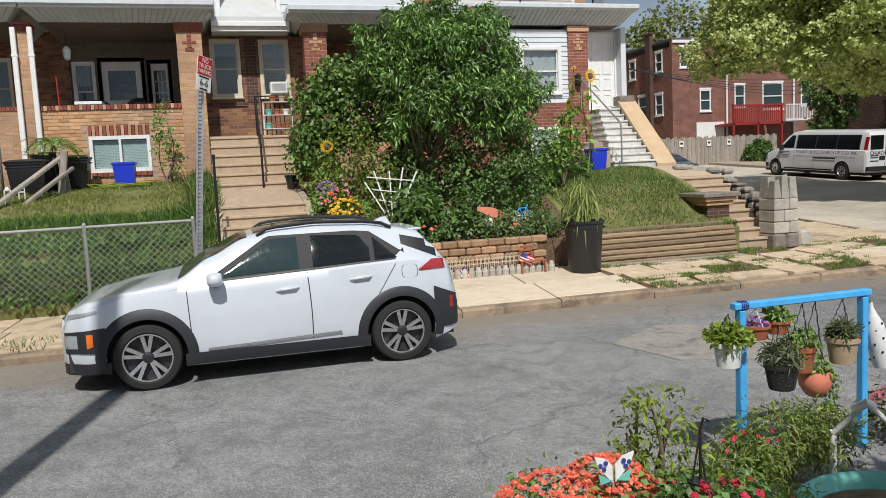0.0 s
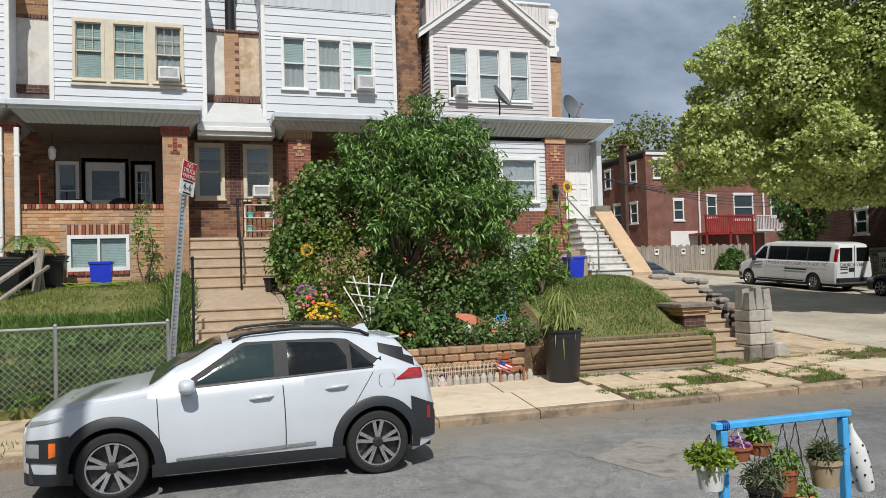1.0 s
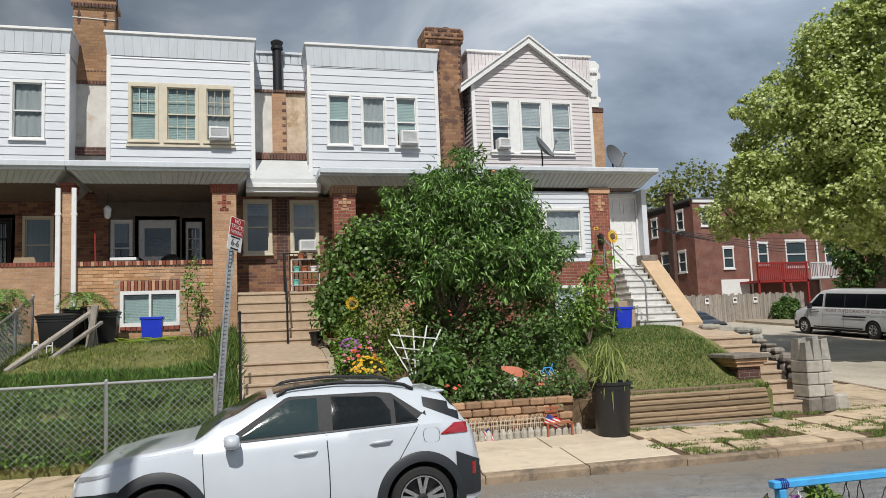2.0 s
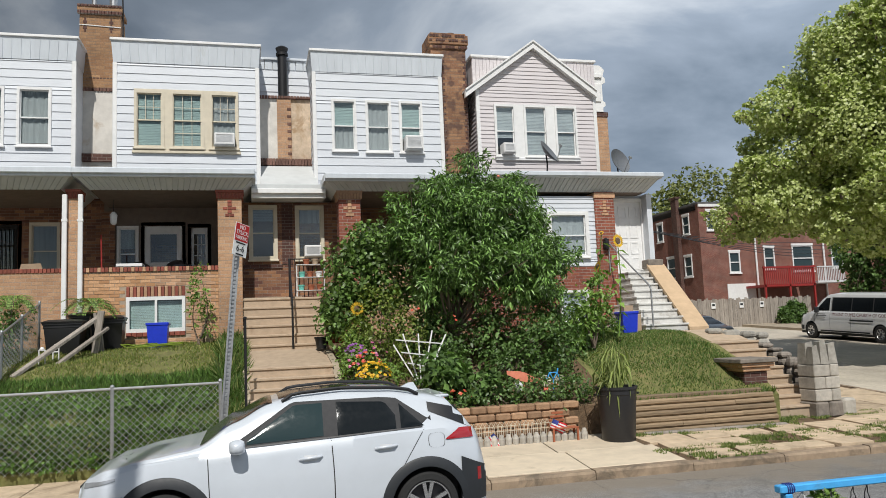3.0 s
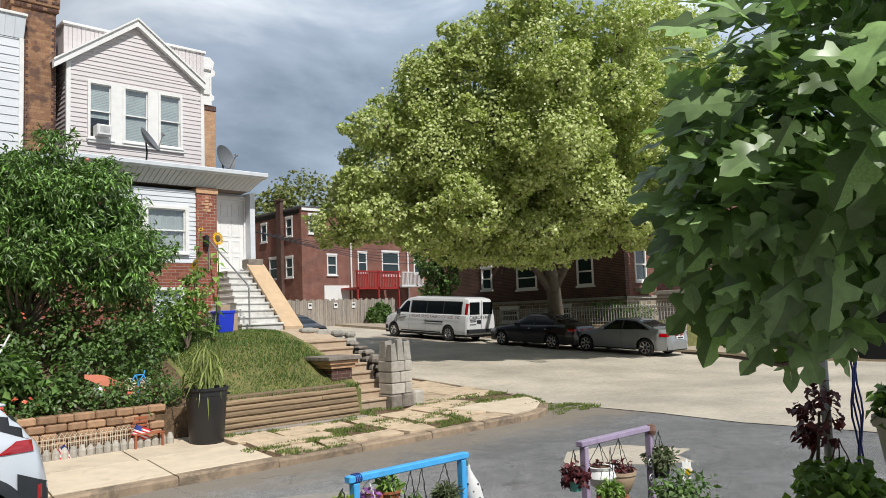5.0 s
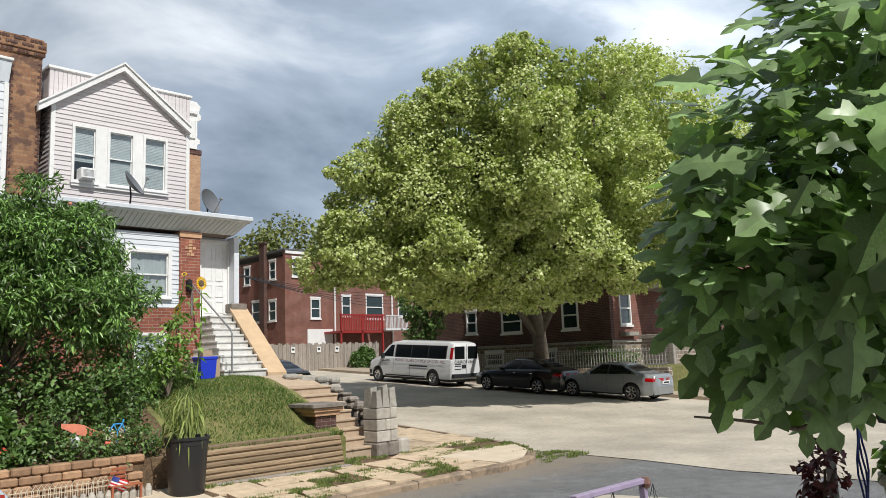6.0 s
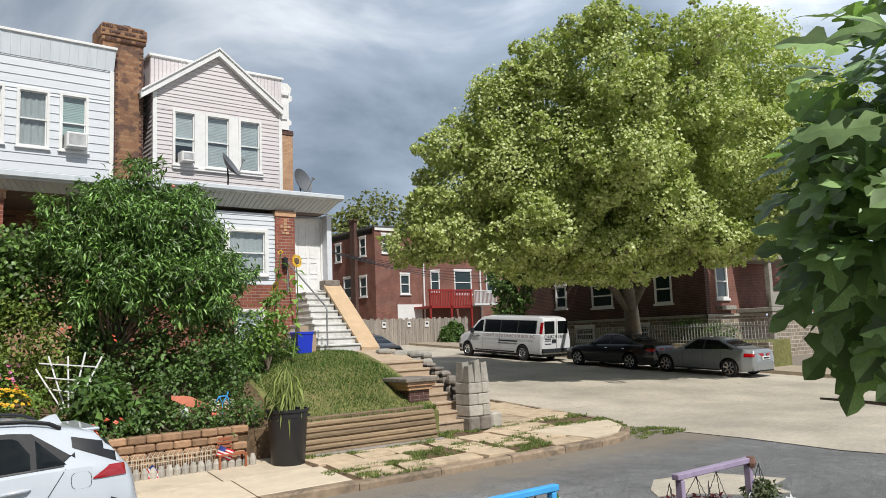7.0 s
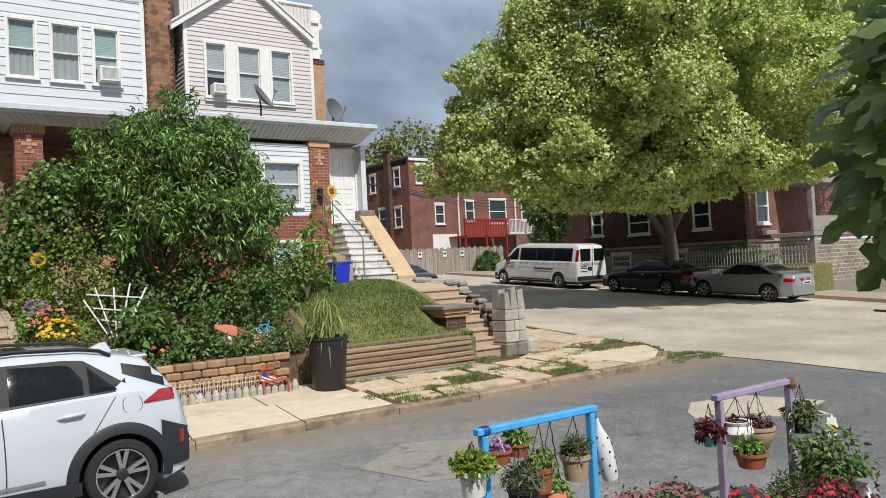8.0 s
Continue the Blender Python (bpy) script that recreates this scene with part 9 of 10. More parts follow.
boughs = [(23.9, 20.2, 9.2, 3.2, 3.2, 2.9), (23.7, 19.1, 12.4, 2.4, 2.4, 2.0), (21.1, 22.3, 10.4, 2.3, 2.3, 1.9), (19.9, 24.0, 8.1, 2.0, 2.1, 1.7), (19.2, 24.0, 6.3, 1.6, 1.7, 1.2), (26.3, 17.5, 11.2, 2.5, 2.5, 2.1), (28.0, 16.0, 8.6, 2.3, 2.5, 2.1), (21.6, 20.8, 6.3, 2.1, 2.1, 1.4), (25.0, 17.8, 6.5, 2.2, 2.2, 1.3), (28.4, 16.0, 6.4, 1.6, 1.7, 1.2), (18.4, 25.6, 5.9, 1.2, 1.3, 0.9), (24.5, 24.5, 9.0, 3.2, 3.2, 3.0), (23.0, 17.8, 8.6, 2.1, 2.1, 1.8), (21.5, 24.5, 6.2, 1.9, 1.9, 1.3), (23.2, 19.0, 5.3, 1.4, 1.4, 0.8), (27.2, 18.2, 5.8, 1.4, 1.4, 0.9), (20.3, 22.2, 5.2, 1.2, 1.2, 0.8), (22.4, 17.0, 10.8, 1.3, 1.3, 1.2), (25.4, 16.2, 13.2, 1.2, 1.2, 1.2), (29.4, 14.6, 9.9, 1.2, 1.2, 1.1), (21.2, 20.2, 12.0, 1.1, 1.1, 0.9), (23.0, 18.6, 14.2, 1.0, 1.0, 0.8), (22.6, 22.0, 5.4, 1.7, 1.7, 1.0), (24.8, 19.2, 5.6, 1.5, 1.5, 0.9), (20.6, 21.6, 8.6, 1.9, 1.9, 1.6), (18.6, 24.4, 7.2, 1.2, 1.3, 1.0), (26.4, 16.6, 5.6, 1.2, 1.2, 0.8), (25.2, 19.6, 4.7, 1.2, 1.2, 0.7), (23.6, 20.4, 4.7, 1.3, 1.3, 0.7), (26.9, 19.0, 4.9, 1.1, 1.1, 0.7), (24.2, 23.2, 4.9, 1.6, 1.6, 0.9), (26.6, 22.6, 4.9, 1.6, 1.6, 0.9), (21.9, 22.4, 4.6, 1.0, 1.0, 0.6), (20.2, 21.8, 11.5, 1.4, 1.4, 1.2), (19.0, 23.6, 9.6, 1.2, 1.2, 1.0), (21.6, 20.4, 13.0, 1.2, 1.2, 1.0), (28.6, 15.6, 5.4, 1.2, 1.2, 0.7), (27.8, 17.2, 5.1, 1.2, 1.2, 0.7)]
boughs = [(*(Vector(l[:3]) * 0.86 + Vector((0.01, -0.02, 0.29))), l[3] * 0.9, l[4] * 0.9, l[5] * 0.9) for l in boughs]
# extra boughs hidden behind the crown, added to shade the house wall
boughs += [(29.0, 18.5, 7.5, 2.2, 2.2, 1.9), (29.5, 21.0, 8.3, 2.5, 2.5, 2.0), (28.8, 23.5, 7.8, 2.3, 2.3, 1.9), (30.2, 17.2, 8.3, 1.7, 1.7, 1.5)]
lobes = []
for l in boughs:
    lobes.append((l[0], l[1], l[2], l[3] * 0.84, l[4] * 0.84, l[5] * 0.84))
    for _ in range(18 if l[3] > 1.55 else 9):
        d = Vector((rnd.gauss(0, 1), rnd.gauss(0, 1), rnd.gauss(0.15, 0.9))).normalized()
        k = rnd.uniform(0.12, 0.30)
        q = rnd.uniform(0.74, 1.10)
        lobes.append((l[0] + d.x * l[3] * q, l[1] + d.y * l[4] * q, l[2] + d.z * l[5] * q, l[3] * k, l[4] * k, l[5] * k * 0.85))
sh = Shape()
for l in boughs:
    a = lean((26.1, 20.7, 3.3)).lerp(lean((24.6, 20.2, 8.5)), rnd.uniform(0.25, 0.65))
    limb(sh, a, (l[0], l[1], l[2]), 0.14, 0.04, 0.1, 8)
for l in lobes:
    for _ in range(2):
        limb(sh, (l[0], l[1], l[2] - 0.3 * l[5]), (l[0] + rnd.uniform(-0.9, 0.9) * l[3], l[1] + rnd.uniform(-0.9, 0.9) * l[4], l[2] + rnd.uniform(-0.5, 0.9) * l[5]), 0.04, 0.01, 0.1)
part("limb", sh, M["bark_pale"], st)
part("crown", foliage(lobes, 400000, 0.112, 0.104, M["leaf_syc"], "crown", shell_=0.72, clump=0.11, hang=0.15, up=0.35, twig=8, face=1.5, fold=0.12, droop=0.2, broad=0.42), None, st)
t2 = thing("plane_tree", (33.5, 18.5, 0.8), "second tall plane tree behind the brick house", "tree")
sh = Shape()
sh.tube([(33.5, 22, 0.5), (33.5, 21, 6), (33.4, 19, 11)], [0.4, 0.3, 0.12], 10)
part("trunk", sh, M["bark_pale"], t2, smooth=True)
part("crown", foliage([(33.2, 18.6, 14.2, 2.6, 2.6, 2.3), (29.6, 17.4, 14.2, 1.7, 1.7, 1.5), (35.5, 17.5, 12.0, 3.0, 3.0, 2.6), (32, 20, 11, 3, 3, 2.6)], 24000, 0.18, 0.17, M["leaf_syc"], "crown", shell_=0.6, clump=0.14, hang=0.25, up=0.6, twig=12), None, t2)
for base, lob, lab in (((43, 66, 2.7), [(43.3, 65.7, 13.5, 5, 4, 3.2), (39.5, 67, 11.5, 4, 4, 3), (46, 62, 11, 4, 4, 3.2), (37, 68, 9, 3, 3, 3)], "distant green trees behind the brick row"),
                       ((28.3, 30.4, 1.0), [(28.3, 30.6, 3.1, 0.6, 1.0, 1.3), (28.35, 29.8, 4.4, 0.55, 1.0, 1.2), (28.3, 31.0, 5.2, 0.7, 0.9, 1.1), (28.3, 29.1, 5.4, 0.5, 0.9, 0.9)], "dark bushy tree behind the parked van"),
                       ((30.0, 39.3, 1.6), [(30.9, 39.3, 2.1, 0.5, 0.35, 0.6), (31.6, 39.4, 2.4, 0.6, 0.35, 0.6)], "ivy hanging over the wooden fence")):
    far = base[1] > 60
    shrub("far_tree" if far else "bush", lab, base, lob, 9000 if far else 6500, 0.42 if far else 0.16, 0.36 if far else 0.12, M["leaf_far"] if far else M["leaf_shrub"], "tree" if far else "bush", 6, clump=0.14)

# fig tree close by
fg = thing("fig_tree", (3.2, 0.26, 0.0), "fig tree with large lobed dark green leaves", "tree")
sh = Shape()
for k in range(9):
    limb(sh, (3.2 + rnd.uniform(-0.08, 0.08), 0.26, 0.0), (2.8 + rnd.uniform(-0.5, 0.7), 0.42 + rnd.uniform(-0.5, 0.5), rnd.uniform(2.4, 3.6)), 0.04, 0.01, 0.08)
limb(sh, (2.66, 0.66, 2.06), (2.37, 0.89, 1.93), 0.009, 0.007, 0.10)
limb(sh, (2.37, 0.89, 1.93), (2.12, 1.07, 1.98), 0.007, 0.003, 0.10)
part("limb", sh, M["bark"], fg)


def fig_leaf(k):
    """A lobed leaf with a raised vein fold, about one unit long."""
    sh = Shape()
    r = random.Random(k)
    lob = [(-0.10, 0.16), (-0.02, 0.30), (0.12, 0.33), (0.22, 0.17), (0.30, 0.16), (0.42, 0.40), (0.56, 0.41), (0.62, 0.17), (0.70, 0.13), (0.84, 0.20), (0.96, 0.12), (1.05, 0.0)]
    z = lambda x, y: -0.22 * x * x + 0.30 * abs(y) * (1 - 0.6 * abs(y)) - 0.16 * abs(y) + 0.02 * math.sin(9 * x + 7 * abs(y) + k)  # noqa: E731
    for s in (-1, 1):
        out = [(x + r.uniform(-0.015, 0.015), s * y * r.uniform(0.92, 1.08)) for x, y in lob]
        mid = [(x, s * abs(y) * 0.45) for x, y in out]
        ctr = [(min(max(x, 0.0), 1.0), 0.0) for x, y in out]
        rows = [[(x, y, z(x, y)) for x, y in row] for row in (ctr, mid, out)]
        sh.sheet(rows)
    sh.tube([(-0.35, 0, 0.03), (-0.15, 0, 0.03), (0.02, 0, 0.0)], 0.012, 5)
    return sh.mesh("leaf", M["leaf_fig"], smooth=60)


fig_leaves = [fig_leaf(k) for k in range(4)]
flobes = [((2.76, 0.44, 2.66), (0.9, 0.9, 0.66)), ((3.02, 0.28, 3.27), (0.82, 0.8, 0.63)), ((2.38, 0.82, 2.41), (0.38, 0.38, 0.42)), ((3.16, 0.22, 2.64), (0.8, 0.7, 0.8))]
count = 0
rest_fig = Shape()
leaf_v = [[tuple(v.co) for v in me.vertices] for me in fig_leaves]
leaf_f = [[tuple(p.vertices) for p in me.polygons] for me in fig_leaves]
for i in range(2700):
    c, r = flobes[(0, 0, 1, 2, 3, 0, 1, 2)[i % 8]]
    q, d = ball(1, 0.5)
    p = Vector(c) + Vector(q[0] * np.array(r))
    o = Vector(d[0])
    ahead = (o * 0.8 + Vector((rnd.uniform(-0.9, 0.9), rnd.uniform(-0.9, 0.9), rnd.uniform(-0.9, 0.35)))).normalized()
    # leaf faces turned towards the sun to brighten the visible side
    upv = (Vector((-0.35, -0.55, 0.75)) + o * 0.7 + Vector((rnd.uniform(-0.5, 0.5), rnd.uniform(-0.5, 0.5), 0))).normalized()
    y = upv.cross(ahead).normalized()
    zz = ahead.cross(y)
    s = rnd.uniform(0.08, 0.175)
    m = Matrix.Translation(p) @ Matrix((ahead, y, zz)).transposed().to_4x4() @ Matrix.Diagonal((s, s, s, 1))
    k = rnd.randrange(4)
    front = (p.x - c[0]) * -0.95 + (p.y - c[1]) * 0.1
    if front > 0.1 and count < 295:
        ob = part("leaf", fig_leaves[k], None, fg)
        ob.matrix_basis = m
        count += 1
    else:
        rest_fig.add([m @ Vector(v) for v in leaf_v[k]], leaf_f[k])
ob = part("crown", rest_fig, M["leaf_fig"], fg, smooth=60)
tagged(ob, kind="stuff")

# ---- hanging-pot stands and planters close by ----
def stand(name, x0, x1, y, z, mat, label, w=0.049, tilt=0.0):
    t = thing(name, ((x0 + x1) / 2, y, 0), label, "plant stand", "hanging plant stands")
    for x in (x0, x1):
        sh = Shape()
        sh.box(x - w * 0.5, x + w * 0.5, y - 0.03, y + 0.03, 0.0, z - 0.028, 0.006)
        part("post", sh, mat, t)
    sh = Shape()
    sh.box(x0 - 0.06, x1 + 0.05, y - 0.032, y + 0.032, z - 0.022, z + 0.022, 0.006)
    part("crossbar", sh, mat, t)
    return t


def hanging_pot(x, y, z, r, h, mat, ztop, label, leaf_mat=None, leaf=0.05, wide=0.02, n=500, spread=1.15, high=0.12, hang=0.2, chains=3, chain_mat="black_iron", name="hanging_pot", prof=None, droop=0.0):
    t = thing(name, (x, y, z), label, "hanging pot", "pots on the stands")
    sh = Shape()
    pr = prof or [(r * 0.74, 0), (r * 0.95, h * 0.82), (r * 1.05, h * 0.82), (r * 1.05, h)]
    sh.lathe(pr + [(r * 0.92, h), (r * 0.86, h * 0.86)], (x, y, z), 22)
    part("body", sh, mat, t, smooth=35)
    sh = Shape()
    sh.lathe([(r * 0.9, h * 0.9), (r * 0.5, h * 0.93), (0.001, h * 0.93)], (x, y, z), 14)
    part("soil", sh, M["soil"], t)
    for k in range(chains):
        a = math.tau * k / chains + 0.4
        sh = Shape()
        p0, p1 = Vector((x + r * math.cos(a), y + r * math.sin(a), z + h * 0.95)), Vector((x, y, ztop))
        pts = [p0.lerp(p1, j / 10) + Vector((0.004 * (-1) ** j, 0, 0)) for j in range(11)]
        sh.tube(pts, 0.003, 5)
        part("chain", sh, M[chain_mat], t)
    if leaf_mat:
        lob = [(x, y, z + h + high * 0.3, r * spread * 0.78, r * spread * 0.78, high * 0.72)]
        if droop:
            lob.append((x + r * 0.5, y - r * 0.6, z + h * 0.4, r * 0.6, r * 0.4, droop))
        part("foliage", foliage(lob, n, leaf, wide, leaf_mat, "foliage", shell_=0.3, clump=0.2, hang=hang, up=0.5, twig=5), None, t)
    return t


YS = 4.0
blue = stand("plant_stand", 3.08, 4.05, YS, 1.08, M["sky_blue"], "sky-blue painted wooden stand hung with pots")
zt = 1.05
hanging_pot(2.940, YS - 0.06, 0.715, 0.095, 0.16, M["white_plastic"], zt, "white plastic pot with bright lime succulent", M["leaf_lime"], 0.04, 0.022, 900, 1.75, 0.10, -0.2)
hanging_pot(3.192, YS, 0.855, 0.09, 0.09, M["terracotta"], zt, "small basket wrapped in coloured cloth", M["petal_purple"], 0.04, 0.025, 60, 0.9, 0.05, chain_mat="white_plastic")
hanging_pot(3.360, YS, 0.875, 0.08, 0.085, M["terracotta"], zt, "small terracotta bowl with green herbs", M["leaf_vine"], 0.05, 0.022, 340, 1.15, 0.08, chain_mat="white_plastic")
M["black_wicker"] = surf("black_wicker", (0.02, 0.019, 0.018), 0.6, 0.3, 40, 0.9, 60)
wb2 = hanging_pot(3.350, YS - 0.05, 0.515, 0.105, 0.17, M["black_wicker"], zt, "black wicker basket with trailing grey-green plant", M["leaf_sage"], 0.06, 0.012, 520, 1.35, 0.12, 0.1, 4)
sh = Shape()
for k in range(14):
    z = 0.53 + 0.011 * k
    sh.tube([(3.350 + (0.079 + 0.0019 * k) * math.cos(math.tau * j / 24), YS - 0.05 + (0.079 + 0.0019 * k) * math.sin(math.tau * j / 24), z + 0.004 * (-1) ** j) for j in range(25)], 0.005, 4)
part("weave", sh, M["black_wicker"], wb2)
hanging_pot(3.556, YS, 0.595, 0.085, 0.17, M["terracotta"], zt, "tall terracotta-brown plastic pot with seedlings", M["leaf_vine"], 0.06, 0.015, 220, 1.1, 0.1)
hanging_pot(3.677, YS + 0.02, 0.395, 0.11, 0.19, M["peach"], zt, "peach-pink ceramic egg-shaped pot with trailing vine", M["leaf_vine"], 0.04, 0.022, 420, 1.1, 0.1, 0.7, prof=[(0.02, 0.0), (0.06, 0.02), (0.1, 0.08), (0.112, 0.14), (0.1, 0.19)], droop=0.14)
hanging_pot(3.882, YS, 0.615, 0.105, 0.18, M["beige"], zt, "ribbed beige pot with spiky sedum", M["leaf_sage"], 0.06, 0.018, 520, 0.95, 0.09, -0.4)
bt = thing("bottle_ornament", (4.14, YS, 0.48), "white pierced bottle hung from the stand end", "ornament")
sh = Shape()
m = Matrix.Rotation(radians(14), 3, 'Y')
sh.lathe([(0.055, -0.46), (0.062, -0.42), (0.068, -0.28), (0.06, -0.16), (0.03, -0.08), (0.016, -0.03), (0.018, 0.0)], (4.11, YS, 1.0), 18, m.inverted())
part("body", sh, M["white_plastic"], bt, smooth=True)
# near-black beads on the solid body stand for the shaded holes
for k in range(26):
    a, z = k * 2.4, -0.42 + 0.012 * k
    rr = 0.066 if z < -0.2 else 0.056
    sh = Shape()
    c = Vector((4.11, YS, 1.0)) + m.inverted() @ Vector((rr * math.cos(a), rr * math.sin(a), z))
    sh.lathe([(0.004, -0.008), (0.009, 0.0), (0.004, 0.008)], c, 6)
    part("hole", sh, M["dark"], bt)
sh = Shape()
sh.tube([(4.06, YS, 1.06), (4.10, YS, 1.03), (4.11, YS, 0.99)], 0.01, 6)
part("tie", sh, M["leaf_vine"], bt)
sh = Shape()
for k in range(4):
    sh.tube([(3.07 + 0.014 * k, YS + 0.040 * math.cos(a), 1.08 + 0.030 * math.sin(a)) for a in [math.tau * j / 10 for j in range(11)]], 0.004, 4)
alone("cord_wrap", sh, M["flag_blue"], "blue cord wound round the stand corner", "cord")

YL = 3.62
lil = stand("plant_stand", 5.02, 5.95, YL, 1.07, M["lilac"], "faded lilac wooden stand hung with pots", 0.046)
zt = 1.04
hanging_pot(5.225, YL, 0.69, 0.12, 0.17, M["white_plastic"], zt, "round white spotted pot with wire handle", M["burgundy"], 0.03, 0.02, 60, 0.8, 0.04, prof=[(0.05, 0), (0.1, 0.04), (0.122, 0.09), (0.1, 0.15), (0.08, 0.17)])
hanging_pot(5.494, YL, 0.58, 0.12, 0.20, M["beige"], zt, "large tan clay pot hung on chains", M["burgundy"], 0.05, 0.025, 160, 1.1, 0.07, prof=[(0.04, 0), (0.06, 0.02), (0.1, 0.09), (0.122, 0.15), (0.118, 0.17), (0.13, 0.175), (0.13, 0.2)])
hanging_pot(5.141, YL - 0.16, 0.56, 0.12, 0.11, M["terracotta"], zt, "brown box planter with bright green leaves", M["leaf_vine"], 0.045, 0.03, 520, 1.0, 0.09, chains=2)
hanging_pot(4.890, YL, 0.73, 0.06, 0.08, M["teal"], zt, "small teal cup with burgundy succulent", M["burgundy"], 0.045, 0.03, 420, 2.0, 0.11, 0.0)
hanging_pot(6.024, YL - 0.05, 0.65, 0.09, 0.12, M["black_wicker"], zt, "wire basket with grey-green trailing leaves", M["leaf_sage"], 0.05, 0.022, 700, 1.6, 0.13, 0.3)
sc = thing("scroll_bracket", (5.9, YL - 0.06, 0.62), "grey scrolled iron bracket on the post", "bracket")
sh = Shape()
for dz in (0.0, 0.13):
    sh.tube([(5.86 + 0.05 * (1 - k / 16) * math.cos(k * 0.6), YL - 0.06, 0.66 + dz + 0.05 * (1 - k / 16) * math.sin(k * 0.6)) for k in range(16)], 0.005, 5)
sh.tube([(5.91, YL - 0.05, 0.58), (5.91, YL - 0.05, 0.86)], 0.006, 5)
part("scroll", sh, M["galvanised"], sc)
sh = Shape()
sh.lathe([(0.03, -0.04), (0.045, 0.0), (0.03, 0.05)], (5.96, YL - 0.02, 1.05), 8)
alone("rusty_finial", sh, M["brick_piece_dark"], "rusty knob on the stand corner", "ornament")

# flower bed at the near edge
shrub("begonia_mound", "low green mound under orange-red blossoms", (1.62, 3.35, 0.0), [(1.48, 3.4, 0.22, 0.32, 0.3, 0.2), (1.84, 3.35, 0.24, 0.32, 0.3, 0.2), (1.48, 3.2, 0.18, 0.25, 0.25, 0.18)], 2600, 0.045, 0.025, M["leaf_vine"], "flowers", 6)
flowers("begonia_blossoms", "dense orange-red blossoms on a low mound", [(1.48, 3.4, 0.27, 0.34, 0.3, 0.17), (1.80, 3.4, 0.31, 0.24, 0.28, 0.17), (1.48, 3.2, 0.22, 0.25, 0.25, 0.17), (1.52, 3.15, 0.24, 0.34, 0.2, 0.15)], 300, 0.018, M["petal_red"])
shrub("geranium_patch", "leafy green plant with crimson flowers", (2.01, 3.05, 0.0), [(1.96, 3.1, 0.25, 0.25, 0.25, 0.2), (2.31, 3.1, 0.2, 0.3, 0.25, 0.18)], 1900, 0.05, 0.035, M["leaf_shrub"], "flowers", 6)
flowers("geranium_blossoms", "crimson and white blossoms", [(1.96, 3.05, 0.32, 0.25, 0.2, 0.15), (2.36, 3.05, 0.25, 0.25, 0.2, 0.15)], 16, 0.03, M["petal_crimson"])
flowers("begonia_blossoms", "scattered orange-red blossoms", [(2.16, 3.0, 0.2, 0.35, 0.15, 0.15), (2.56, 2.95, 0.15, 0.25, 0.1, 0.15)], 22, 0.02, M["petal_red"])
shrub("leggy_pepper", "leggy yellow-green pepper plant", (2.15, 3.55, 0.0), [(2.12, 3.5, 0.72, 0.13, 0.12, 0.14), (2.02, 3.55, 0.5, 0.14, 0.12, 0.14), (2.28, 3.5, 0.55, 0.12, 0.1, 0.14), (2.12, 3.5, 0.3, 0.24, 0.2, 0.2)], 620, 0.06, 0.02, M["leaf_lime"], "plant", 8, clump=0.3)
shrub("marigold_bush", "dense feathery green bush behind a teal tub", (3.1, 3.68, 0.0), [(3.1, 3.68, 0.30, 0.36, 0.2, 0.2), (3.42, 3.66, 0.29, 0.22, 0.2, 0.17), (2.78, 3.6, 0.24, 0.22, 0.2, 0.14)], 4600, 0.05, 0.013, M["leaf_olive"], "bush", 6)
shrub("yellowing_grass", "pale yellow-green feathery border plant", (2.45, 3.4, 0.0), [(2.45, 3.4, 0.15, 0.25, 0.25, 0.15), (2.65, 3.1, 0.18, 0.2, 0.2, 0.12)], 1700, 0.06, 0.01, M["leaf_lime"], "plant", 4)
flowers("pink_blossoms", "dusky red blossoms behind the bush", [(2.85, 3.6, 0.32, 0.35, 0.12, 0.1)], 16, 0.015, M["petal_crimson"])
tub = thing("teal_tub", (2.95, 3.0, 0.0), "large pale teal plastic tub", "planter")
sh = Shape()
sh.lathe([(0.34, 0.0), (0.42, 0.12), (0.45, 0.2), (0.47, 0.2), (0.48, 0.24), (0.46, 0.25), (0.43, 0.22), (0.38, 0.1)], (3.14, 2.84, -0.03), 32)
part("body", sh, M["teal"], tub, smooth=35)
sh = Shape()
sh.lathe([(0.40, 0.17), (0.2, 0.19), (0.001, 0.19)], (3.14, 2.84, -0.03), 20)
part("soil", sh, M["soil"], tub)
# butterfly stake
bf = thing("butterfly_stake", (1.75, 3.2, 0.0), "pale blue and white butterfly ornament on a stick", "ornament")
sh = Shape()
sh.tube([(1.76, 3.25, 0.0), (1.72, 3.22, 0.5)], 0.008, 6)
part("stick", sh, M["beige"], bf)
for s in (-1, 1):
    sh = Shape()
    sh.prism([(1.72 + s * 0.008, 3.2, 0.44), (1.72 + s * 0.09, 3.19, 0.53), (1.72 + s * 0.11, 3.19, 0.59), (1.72 + s * 0.05, 3.2, 0.57), (1.72 + s * 0.008, 3.2, 0.53)], (0, 0.006, 0))
    part("wing", sh, M["white_plastic"], bf)
    sh = Shape()
    sh.prism([(1.72 + s * 0.008, 3.2, 0.45), (1.72 + s * 0.08, 3.19, 0.44), (1.72 + s * 0.09, 3.19, 0.5)], (0, 0.006, 0))
    part("lower_wing", sh, M["teal"], bf)
for s in (-1, 1):
    for dx, dz in ((0.05, 0.55), (0.08, 0.54), (0.06, 0.52)):
        sh = Shape()
        sh.lathe([(0.012, -0.002), (0.012, 0.004), (0.0, 0.005)], (1.72 + s * dx, 3.19, dz), 8, Matrix.Rotation(radians(90), 3, 'X'))
        part("wing_spot", sh, M["flag_blue"], bf)
